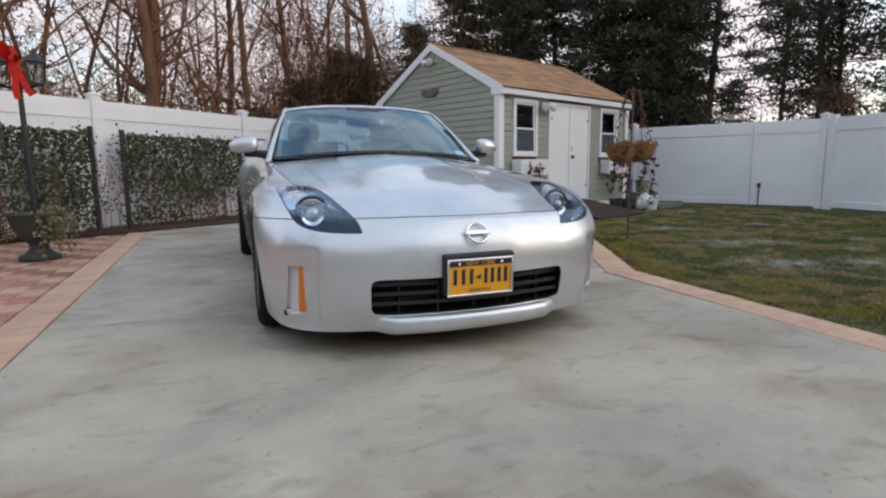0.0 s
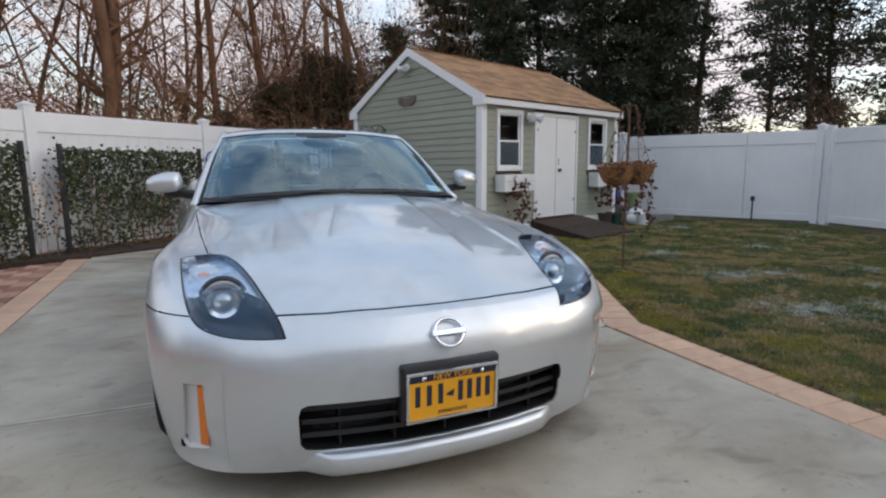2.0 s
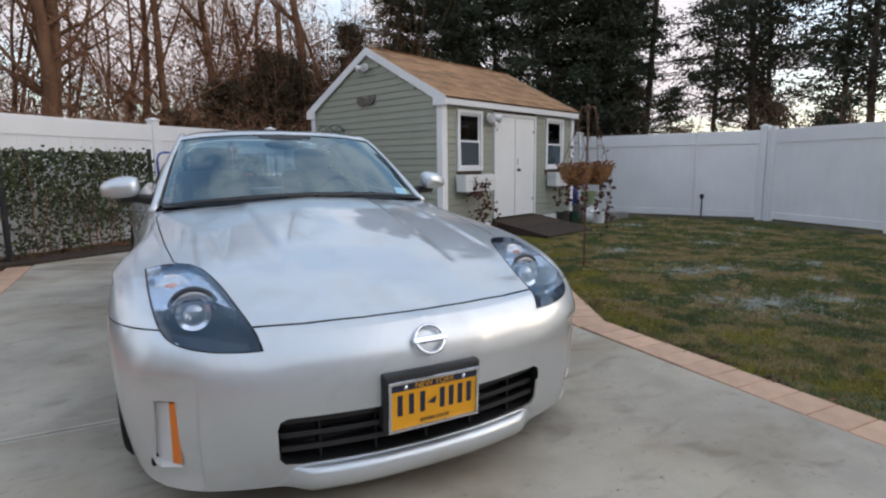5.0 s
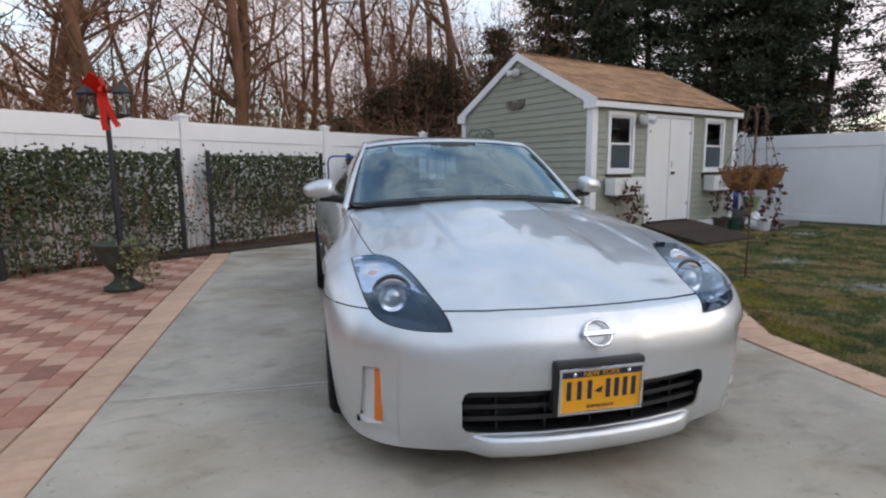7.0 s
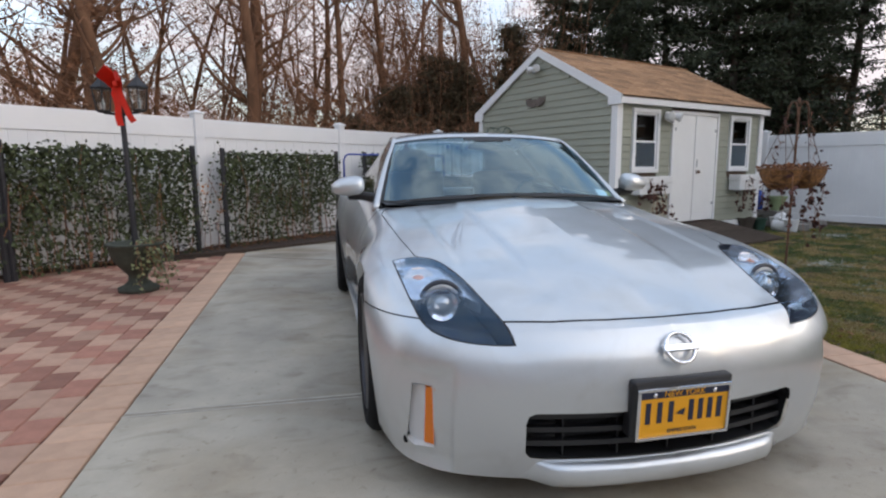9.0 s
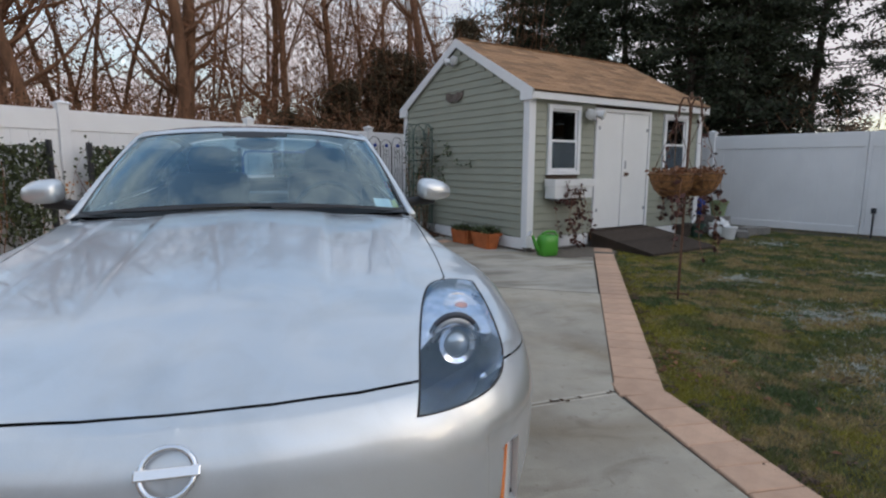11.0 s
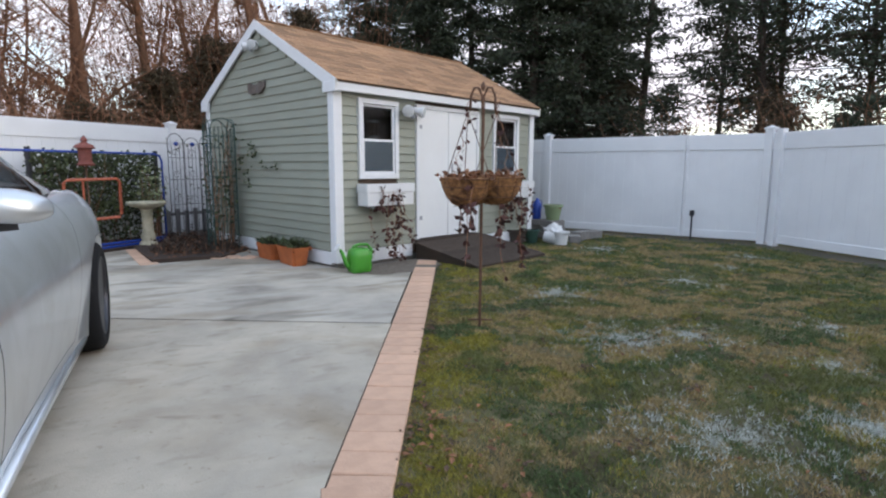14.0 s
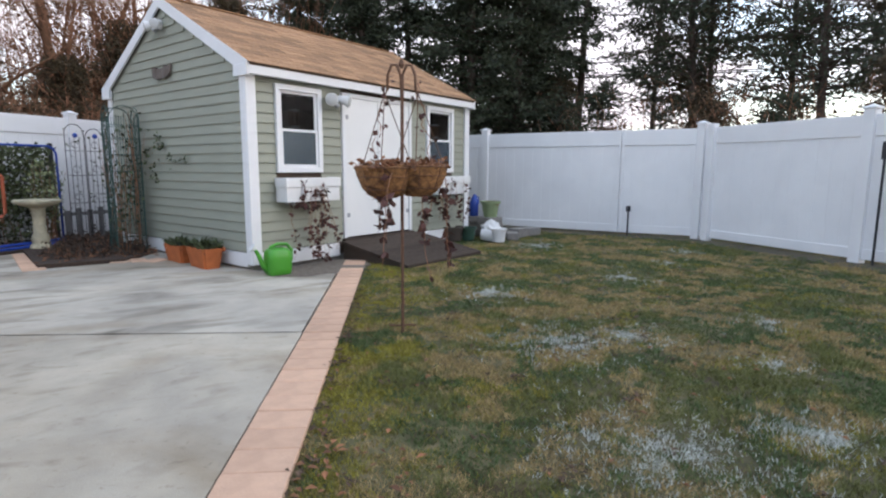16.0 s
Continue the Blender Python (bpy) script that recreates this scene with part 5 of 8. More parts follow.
def flank(y0, y1, f0, f1, out=0.0, n=24, nz=8):
    """A strip of the cabin's side between two heights given as shares from belt to rail."""
    bm = bmesh.new()
    g = []
    for i in range(n + 1):
        y = y0 + (y1 - y0) * i / n
        xb, zb = curve(belt_t, y)
        xr, zr = curve(rail_t, y)
        a, b = f0(y) if callable(f0) else f0, f1(y) if callable(f1) else f1
        col = []
        for j in range(nz + 1):
            t = a + (b - a) * j / nz
            col.append(bm.verts.new((xb + (xr - xb) * t + 0.02 * 4 * t * (1 - t) + out, y, zb + (zr - zb) * t)))
        g.append(col)
    for a, b in zip(g, g[1:]):
        for j in range(nz):
            bm.faces.new((a[j], b[j], b[j + 1], a[j + 1]))
    bmesh.ops.recalc_face_normals(bm, faces=bm.faces)
    if sum(f.normal.x for f in bm.faces) < 0:
        bmesh.ops.reverse_faces(bm, faces=bm.faces)
    return bm


for s in (1, -1):
    for (args, name, mt, lab) in (((1.80, 2.86, 0.03, 0.93), "side_window", "side_glass", ""), ((2.93, 3.22, 0.05, 0.86), "quarter_window", "side_glass", ""),
                                  ((2.86, 2.93, 0.0, 1.0), "centre_pillar", "black_plastic", ""), ((3.22, 3.68, 0.0, 1.0), "rear_pillar", "paint", ""), ((2.93, 3.22, 0.86, 1.0), "rear_pillar", "paint", ""), ((2.93, 3.22, 0.0, 0.05), "belt_strip", "black_plastic", ""),
                                  ((1.66, 1.80, 0.0, 1.0), "mirror_sail", "black_plastic", ""), ((1.80, 2.86, 0.0, 0.03), "belt_strip", "black_plastic", "")):
        bm = flank(*args)
        if s < 0:
            b2 = flipped(bm)
            bm.free()
            bm = b2
        ob = part(name, bm, M[mt], car, lab, smooth=True)
        if mt == "side_glass":
            ob.visible_shadow = False
    # windscreen pillar and roof rail in body colour
    bm = bmesh.new()
    pts = [(1.62, 0.745, 0.842), (1.66, 0.738, 0.858), (1.90, 0.655, 1.047), (2.135, 0.570, 1.213), (2.4, 0.548, 1.243), (2.7, 0.526, 1.231), (2.92, 0.502, 1.197)]
    ys = [1.62 + (2.92 - 1.62) * i / 26 for i in range(27)]
    tube(bm, [(s * curve(pts, y)[0], y, curve(pts, y)[1]) for y in ys], [0.021 - 0.002 * min(1, i / 10) for i in range(27)], 10)
    part("windscreen_pillar", bm, M["paint"], car, smooth=True)
    # door mirror
    mir = part("door_mirror", bmesh.new(), M["paint"], car, "rounded silver door mirror", smooth=True)
    bm = bmesh.new()
    bmesh.ops.create_uvsphere(bm, u_segments=28, v_segments=18, radius=1)
    for v in bm.verts:
        x, y, z = v.co
        y = -abs(y) ** 0.9 if y < 0 else y * 0.45
        x = math.copysign(abs(x) ** (0.5 if x < 0 else 0.8), x)
        z = math.copysign(abs(z) ** 0.72, z)
        v.co = Vector((s * (0.885 + 0.092 * x), 1.775 + 0.10 * y + 0.03 * x, 0.956 + 0.060 * z * (1 - 0.24 * max(0, x)) * (1.0 if z > 0 else 0.82) - 0.008 * x))
    if s < 0:
        bmesh.ops.reverse_faces(bm, faces=bm.faces)
    part("mirror_shell", bm, M["paint"], mir, smooth=True)
    bm = bmesh.new()
    tube(bm, [(s * 0.735, 1.745, 0.895), (s * 0.80, 1.765, 0.905), (s * 0.88, 1.78, 0.915)], [0.028, 0.024, 0.03], 10)
    part("mirror_arm", bm, M["black_plastic"], mir)
    bm = boxed(min(s * 0.82, s * 0.945), max(s * 0.82, s * 0.945), 1.812, 1.817, 0.925, 0.985, 0.002)
    part("mirror_glass", bm, M["chrome"], mir)
    # side badge and repeater
    bm = bmesh.new()
    lathe(bm, [(0.026, 0), (0.026, 0.003), (0.020, 0.005)], 24, pose(s * 0.871, 1.36, 0.56, 0, 90 * s, 0))
    part("fender_badge", bm, M["chrome"], car)
    # upright door handle with its recess
    dh = part("door_handle", bmesh.new(), M["chrome"], car, "upright satin chrome door handle")
    bm = bmesh.new()
    tube(bm, [(s * (curve(belt_t, 2.80)[0] + 0.070), 2.80, 0.72), (s * (curve(belt_t, 2.80)[0] + 0.066), 2.815, 0.78), (s * (curve(belt_t, 2.80)[0] + 0.040), 2.83, 0.85)], [0.012, 0.014, 0.010], 8)
    part("grip", bm, M["chrome"], dh, smooth=True)
    # sill
    bm = bmesh.new()
    tube(bm, [(s * 0.835, 1.25, 0.170), (s * 0.832, 2.1, 0.163), (s * 0.845, 3.08, 0.172)], 0.020, 8)
    part("sill", bm, M["paint"], car, smooth=True)
    # tail lamp
    part("tail_lamp", boxed(min(s * 0.60, s * 0.80), max(s * 0.60, s * 0.80), 4.10, 4.2, 0.72, 0.80, 0.02), M["red_cloth"], car)
    # wiper
    bm = bmesh.new()
    pts = [along(WS_LOW, abs(u)).lerp(along(WS_TOP, abs(u)), v) + Vector((0, 0, 0.006)) for u, v in ((0.10 if s > 0 else 0.22, 0.02), (0.42 if s > 0 else 0.55, 0.04), (0.74 if s > 0 else 0.88, 0.055))]
    tube(bm, [(s * p.x, p.y, p.z) for p in pts], [0.006, 0.005, 0.003], 6)
    part("wiper", bm, M["black_plastic"], car)
part("cowl_panel", skin([(x, y - 0.05, z - 0.045) for x, y, z in WS_LOW], [(x, y + 0.02, z - 0.012) for x, y, z in WS_LOW], 0.0, 0, 1.0, 0, 1.0, nv=3), M["black_plastic"], car)

cab = part("interior", bmesh.new(), M["seat"], car, "dark cabin with two bucket seats")
dash = bmesh.new()
cols = []
for i in range(17):
    x = -0.70 + 1.40 * i / 16
    q = 0.06 * (abs(x) / 0.7) ** 2
    cols.append([dash.verts.new((x, y + q, z)) for y, z in ((1.50, 0.865), (1.62, 0.880), (1.80, 0.872), (1.92, 0.84), (1.96, 0.74), (1.94, 0.5))])
for a, b in zip(cols, cols[1:]):
    for j in range(5):
        dash.faces.new((a[j], b[j], b[j + 1], a[j + 1]))
part("dashboard", dash, M["black_plastic"], cab, smooth=True)
# floor, shelf and door cards near-black: the cabin's shade is in their colour
part("cabin_floor", boxed(-0.72, 0.72, 1.5, 3.75, 0.24, 0.28, 0), M["shade_black"], cab)
part("cargo_shelf", boxed(-0.62, 0.62, 2.95, 3.75, 0.60, 0.80, 0.02), M["shade_black"], cab)
for s in (-1, 1):
    st = part("car_seat", bmesh.new(), M["seat"], cab)
    part("seat_cushion", boxed(s * 0.36 - 0.25, s * 0.36 + 0.25, 2.05, 2.55, 0.40, 0.55, 0.05), M["beige"], st)
    bm = bmesh.new()
    box(bm, -0.24, 0.24, -0.06, 0.06, 0, 0.56, 0.05, pose(s * 0.36, 2.60, 0.50, -18, 0, 0))
    part("seat_back", bm, M["beige"], st, smooth=True)
    bm = bmesh.new()
    box(bm, -0.13, 0.13, -0.05, 0.05, 0, 0.18, 0.045, pose(s * 0.36, 2.78, 1.02, -14, 0, 0))
    part("headrest", bm, M["seat"], st, smooth=True)
    part("door_card", boxed(min(s * 0.70, s * 0.73), max(s * 0.70, s * 0.73), 1.6, 2.95, 0.3, 0.86, 0.01), M["shade_black"], cab)
bm = bmesh.new()
m = pose(0.36, 1.98, 0.82, 68, 0, 0)
ring = [m @ Vector((0.18 * math.cos(2 * math.pi * k / 32), 0.18 * math.sin(2 * math.pi * k / 32), 0)) for k in range(33)]
tube(bm, ring, 0.014, 8, cap=False)
tube(bm, [m @ Vector((-0.18, 0, 0)), m @ Vector((0.18, 0, 0))], 0.016, 8)
part("steering_wheel", bm, M["black_plastic"], cab)
part("rear_brace", boxed(-0.55, 0.55, 3.02, 3.08, 0.84, 0.90, 0.02), M["grey_metal"], cab)
bm = bmesh.new()
bmesh.ops.create_uvsphere(bm, u_segments=16, v_segments=10, radius=1)
for v in bm.verts:
    v.co = Vector((0.11 * v.co.x, 2.06 + 0.03 * v.co.y, 1.19 + 0.032 * v.co.z))
part("rear_view_mirror", bm, M["black_plastic"], cab, smooth=True)


def on_screen(u, v, du, dv, material, name):
    bm = bmesh.new()
    vs = []
    for a, b in ((0, 0), (1, 0), (1, 1), (0, 1)):
        p = along(WS_LOW, u + du * a).lerp(along(WS_TOP, u + du * a), v + dv * b)
        p.z += 0.022 * 4 * (v + dv * b) * (1 - v - dv * b) - 0.012
        vs.append(bm.verts.new(p))
    bm.faces.new(vs)
    return part(name, bm, material, car)


on_screen(0.60, 0.085, 0.16, 0.09, M["paper"], "inspection_sticker")["label"] = "white paper sticker inside the windscreen"
on_screen(0.77, 0.08, 0.085, 0.085, M["yellow_paper"], "registration_sticker")["label"] = "yellow paper sticker inside the windscreen"

# ---- plants ----
def leaf_mesh(name, leaves, material, parent=None):
    """Many small leaves, each a bent diamond: place, length, width, direction, normal."""
    verts, faces = [], []
    for p, ln, w, d, n in leaves:
        s = d.cross(n)
        if s.length < 1e-4:
            s = Vector((1, 0, 0))
        s.normalize()
        i = len(verts)
        verts += [p, p + d * ln * 0.5 + s * w * 0.5 + n * ln * 0.06, p + d * ln, p + d * ln * 0.5 - s * w * 0.5 + n * ln * 0.06]
        faces.append((i, i + 1, i + 2, i + 3))
    me = bpy.data.meshes.new(name)
    me.from_pydata([tuple(v) for v in verts], [], faces)
    me.materials.append(material)
    ob = new(name, me)
    if parent:
        ob.parent = parent
        ob["kind"] = "stuff"
    return ob


def rand_dir(r, flat=1.0):
    a, z = r.uniform(0, 2 * math.pi), r.uniform(-1, 1) * flat
    q = math.sqrt(max(0, 1 - z * z))
    return Vector((q * math.cos(a), q * math.sin(a), z))


def strands(name, lines, material, parent=None, seg=3):
    """Thin tapered twigs, joined: each a list of points with radii."""
    verts, faces = [], []
    for pts, r0, r1 in lines:
        base = len(verts)
        k = len(pts)
        for i, p in enumerate(pts):
            r = r0 + (r1 - r0) * i / (k - 1)
            for a in range(seg):
                t = 2 * math.pi * a / seg
                verts.append((p[0] + r * math.cos(t), p[1] + r * math.sin(t), p[2] + r * 0.3 * math.sin(t + 1)))
        for i in range(k - 1):
            for a in range(seg):
                q0, q1 = base + i * seg + a, base + i * seg + (a + 1) % seg
                faces.append((q0, q1, q1 + seg, q0 + seg))
    me = bpy.data.meshes.new(name)
    me.from_pydata(verts, [], faces)
    me.materials.append(material)
    ob = new(name, me)
    if parent:
        ob.parent = parent
        ob["kind"] = "stuff"
    return ob


def wander(r, p, d, length, n, drift, up=0.0):
    pts, d = [Vector(p)], Vector(d).normalized()
    for _ in range(n):
        d = (d + rand_dir(r) * drift + Vector((0, 0, up))).normalized()
        pts.append(pts[-1] + d * length / n)
    return pts


def bare_tree(x, y, radius, seed, height=11.0, lean=(0, 0), forks=1, leaves=60):
    r = random.Random(seed)
    t = thing("bare_tree", pose(x, y, -0.05), "leafless woodland tree with brown bark and a few dead leaves", "tree", "woods behind the fence")
    bm = bmesh.new()
    twigs, dead = [], []
    stems = []
    for f in range(forks):
        a = r.uniform(0, 6.28)
        d = Vector((lean[0] + (0.22 * math.cos(a) if forks > 1 else 0), lean[1] + (0.22 * math.sin(a) if forks > 1 else 0), 1))
        stems.append(wander(r, (0, 0, -0.1) if f == 0 else (0, 0, 0.5), d, height * r.uniform(0.85, 1.0), 14, 0.07))
    for si, stem in enumerate(stems):
        k = len(stem)
        rr = radius * (1.0 if forks == 1 else 0.72)
        tube(bm, stem, [rr * (1.25 if i == 0 else 1 - 0.80 * i / k) for i in range(k)], 9)
        for b in range(13):
            i = r.randint(3, k - 2)
            q = i / k
            d = rand_dir(r, 0.3) + Vector((0, 0, 0.55))
            limb = wander(r, stem[i], d, r.uniform(1.6, 3.6) * (1.15 - 0.5 * q), 7, 0.20, 0.05)
            lr = rr * (1 - 0.75 * q) * 0.42
            tube(bm, limb, [lr * (1 - 0.8 * j / 7) for j in range(8)], 5)
            for c in range(7):
                j = r.randint(1, 6)
                br = wander(r, limb[j], rand_dir(r, 0.6) + Vector((0, 0, 0.35)), r.uniform(0.7, 1.7), 5, 0.22, 0.03)
                twigs.append((br, lr * 0.30 + 0.004, 0.003))
                for _ in range(5):
                    m = r.randint(1, 5)
                    tw = wander(r, br[m], rand_dir(r, 0.7) + Vector((0, 0, 0.2)), r.uniform(0.3, 0.85), 3, 0.25)
                    twigs.append((tw, 0.006, 0.0025))
                    if r.random() < leaves / 500:
                        for _ in range(r.randint(1, 4)):
                            dead.append((tw[-1] + rand_dir(r) * 0.06, r.uniform(0.07, 0.13), 0.06, rand_dir(r), rand_dir(r)))
    part("trunk", bm, M["bark"], t, smooth=True)
    strands("twig_mass", twigs, M["twig"], t)
    if dead:
        leaf_mesh("dead_leaves", dead, M["dead_leaf"], t)
    return t


for i, (x, y, rad, lean, forks) in enumerate((
        (-5.08, 16.38, 0.26, (0.03, 0), 2), (-3.22, 15.02, 0.16, (-0.06, 0), 1), (-2.39, 14.8, 0.15, (-0.16, 0), 1), (-2.75, 18.37, 0.10, (0.05, 0), 2), (-2.0, 20.52, 0.09, (-0.05, 0.1), 2),
        (-0.42, 16.87, 0.25, (0.0, 0), 3), (1.21, 20.08, 0.13, (0.07, 0), 1), (2.06, 18.11, 0.13, (0.0, 0), 1), (3.24, 23.1, 0.12, (0.13, 0), 1), (3.8, 19.06, 0.15, (-0.02, 0), 1), (6.35, 19.7, 0.20, (0.0, 0), 1),
        (-6.24, 14.58, 0.18, (0.02, 0.05), 2), (-8.3, 14.33, 0.16, (0, 0), 1), (0.4, 22.5, 0.11, (0, 0), 2), (5.0, 24.0, 0.12, (0.05, 0), 1), (-4.4, 21.0, 0.13, (0, 0), 2), (8.2, 23.5, 0.13, (-0.05, 0), 1), (-3.9, 18.0, 0.07, (0.08, 0), 2), (-1.5, 17.6, 0.06, (-0.1, 0), 2), (0.6, 18.5, 0.06, (0.12, 0), 2), (1.6, 16.4, 0.05, (-0.06, 0), 2), (2.9, 20.6, 0.07, (0.0, 0), 2), (4.9, 20.8, 0.07, (0.1, 0), 2), (5.6, 19.0, 0.06, (-0.12, 0), 2), (-5.9, 17.9, 0.08, (0, 0), 2), (-0.9, 21.6, 0.08, (0, 0), 2), (7.6, 20.2, 0.06, (0.05, 0), 2), (-7.0, 19.5, 0.14, (0.1, 0), 2), (-10.5, 10.5, 0.17, (0, 0), 2))):
    bare_tree(x, y, rad, 100 + i, lean=lean, forks=forks, leaves=260 if i in (0, 1, 5, 11) else 135)


def thicket(name, spots, seed, material_leaf, label, count, tall):
    """Dense undergrowth: arching stems with small dry leaves."""
    r = random.Random(seed)
    stems, leaves = [], []
    for k in range(count):
        (xa, ya), (xb, yb) = spots
        u = r.random()
        x, y = xa + (xb - xa) * u + r.uniform(-0.3, 0.3), ya + (yb - ya) * u + r.uniform(-1.6, 1.6)
        h = tall * r.uniform(0.35, 1.0)
        st = wander(r, (x, y, -0.05), (r.uniform(-0.3, 0.3), r.uniform(-0.3, 0.3), 1), h, 6, 0.16)
        stems.append((st, 0.014, 0.004))
        for _ in range(5):
            j = r.randint(2, 6)
            tw = wander(r, st[j], rand_dir(r, 0.6) + Vector((0, 0, 0.3)), r.uniform(0.3, 0.9), 3, 0.3)
            stems.append((tw, 0.006, 0.0025))
            for _ in range(r.randint(2, 7) if st[j].z < tall * 0.7 else r.randint(0, 3)):
                leaves.append((tw[r.randint(1, 3)] + rand_dir(r) * 0.10, r.uniform(0.05, 0.11), 0.055, rand_dir(r), rand_dir(r)))
    tagged(strands(name, stems, M["twig"]), label, "undergrowth", kind="stuff")
    tagged(leaf_mesh(name + "_leaves", leaves, material_leaf), "dry brown leaves in the undergrowth", "undergrowth", kind="stuff")


thicket("thicket", ((-9.5, 12.5), (3.0, 21.0)), 41, M["brush"], "tangled brown undergrowth behind the left fence", 1000, 4.2)
thicket("thicket", ((3.0, 20.5), (9.5, 19.5)), 42, M["brush"], "tangled brown undergrowth behind the shed", 1350, 7.0)
thicket("thicket", ((14.2, 14.5), (16.5, 2.0)), 43, M["brush"], "brown undergrowth behind the right fence", 330, 2.9)
thicket("low_brush", ((-9.5, 9.2), (3.5, 17.2)), 45, M["brush"], "dense dark brown brush just behind the fence", 1250, 2.8)
thicket("low_brush", ((3.5, 17.2), (9.5, 18.5)), 46, M["brush"], "dense dark brown brush behind the shed", 500, 3.0)
thicket("far_woods", ((-20, 24), (14, 34)), 44, M["brush"], "distant bare woods", 900, 7.5)


def evergreen(x, y, height, spread, seed, low=0.6, clumps=130, dense=34, leaf="ever", label="dark evergreen tree with drooping dense foliage", bare=0.0, r0=0.15, name="evergreen_tree", size=1.0, rise=(-0.12, 0.28), stray=0.13):
    r = random.Random(seed)
    t = thing(name, pose(x, y, -0.05), label, "tree", "evergreens behind the fence")
    bm = bmesh.new()
    stem = wander(r, (0, 0, -0.1), (r.uniform(-0.04, 0.04), r.uniform(-0.04, 0.04), 1), height, 12, 0.03)
    tube(bm, stem, [r0 * (1 - 0.85 * i / 12) for i in range(13)], 9)
    lv = []
    for c in range(clumps):
        q = r.random() ** 0.9
        z = low + (height - low) * q
        if q < bare:
            continue
        i = min(11, int(z / height * 12))
        base = stem[i].lerp(stem[i + 1], z / height * 12 - i if i < 12 else 0)
        a = r.uniform(0, 6.28)
        reach = spread * (1.08 - 0.82 * q) * r.uniform(0.35, 1.05)
        d = Vector((math.cos(a), math.sin(a), r.uniform(*rise)))
        br = wander(r, base, d, reach, 5, stray, -0.03)
        tube(bm, br, [0.030 * (1 - 0.16 * j) * (1 - 0.5 * q) + 0.004 for j in range(6)], 4, cap=False)
        for _ in range(int(dense * 2.9)):
            u = r.random() ** 0.6
            p = br[min(4, int(u * 5))].lerp(br[min(5, int(u * 5) + 1)], r.random()) + rand_dir(r, 0.6) * r.uniform(0.02, 0.34) * (0.6 + 0.5 * spread / 2)
            dd = (d + rand_dir(r) * 0.8 + Vector((0, 0, -0.35))).normalized()
            lv.append((p, r.uniform(0.07, 0.17) * size, r.uniform(0.035, 0.065) * size, dd, rand_dir(r)))
    part("trunk", bm, M["bark_dark"], t, smooth=True)
    leaf_mesh("crown", lv, M[leaf], t)
    return t


for i, (x, y, h, s, low, c, dn) in enumerate((
        (9.4, 19.6, 9.0, 2.2, 0.5, 260, 52), (11.16, 19.4, 9.5, 2.4, 0.4, 280, 54), (11.95, 17.4, 9.5, 2.4, 0.4, 290, 54), (12.99, 15.65, 10.0, 2.4, 0.4, 300, 56), (13.9, 14.9, 10.0, 2.3, 1.2, 290, 54), (15.59, 16.22, 10.0, 2.5, 1.2, 290, 50),
        (14.3, 18.3, 10.5, 2.5, 0.6, 260, 48), (17.6, 18.8, 10.5, 2.3, 2.8, 160, 40), (10.4, 17.0, 8.0, 1.7, 0.4, 200, 44), (16.0, 15.1, 9.5, 1.2, 4.0, 60, 38))):
    evergreen(x, y, h, s, 200 + i, low, int(c * 0.82), dn)
# scrubby cedar mass, browner
for i, (x, y, h) in enumerate(((3.5, 18.3, 3.6), (4.6, 18.6, 4.6), (5.6, 18.2, 4.4), (7.3, 18.2, 5.4), (8.2, 17.6, 4.4), (2.2, 17.0, 2.6))):
    evergreen(x, y, h, 1.5, 230 + i, 0.2, 190, 40, "cedar", "brown-green scrubby cedar behind the fence", 0, 0.06, "scrub_cedar", 0.7)
# tall thin pines at the right, open below
for i, (x, y, h, rr) in enumerate(((17.4, 12.1, 11, 0.17), (18.74, 12.72, 11, 0.13), (18.32, 9.57, 11, 0.15), (20.68, 9.18, 10, 0.14), (19.5, 15.2, 10.5, 0.13), (21.5, 6.0, 10, 0.14), (18.8, 3.0, 10, 0.15), (20.6, 7.6, 9.5, 0.13), (22.5, 4.0, 10, 0.14), (19.6, 11.0, 10.5, 0.12))):
    evergreen(x, y, h, 2.7, 260 + i, 1.7, 150, 38, "cedar" if i % 2 else "ever", "tall thin pine with open ragged branches", 0.12, rr * 0.75, "pine_tree", 1.0, (-0.3, 0.9), 0.32)
for i, (x, y, h) in enumerate(((15.3, 13.2, 3.4), (16.4, 11.0, 3.0), (15.8, 9.0, 2.6), (15.9, 7.2, 3.2), (16.3, 5.0, 3.4), (14.7, 14.6, 3.6))):
    evergreen(x, y, h, 1.3, 290 + i, 0.2, 100, 32, "cedar" if i % 2 else "ever", "dark shrub behind the white fence", 0, 0.05, "shrub", 0.7)

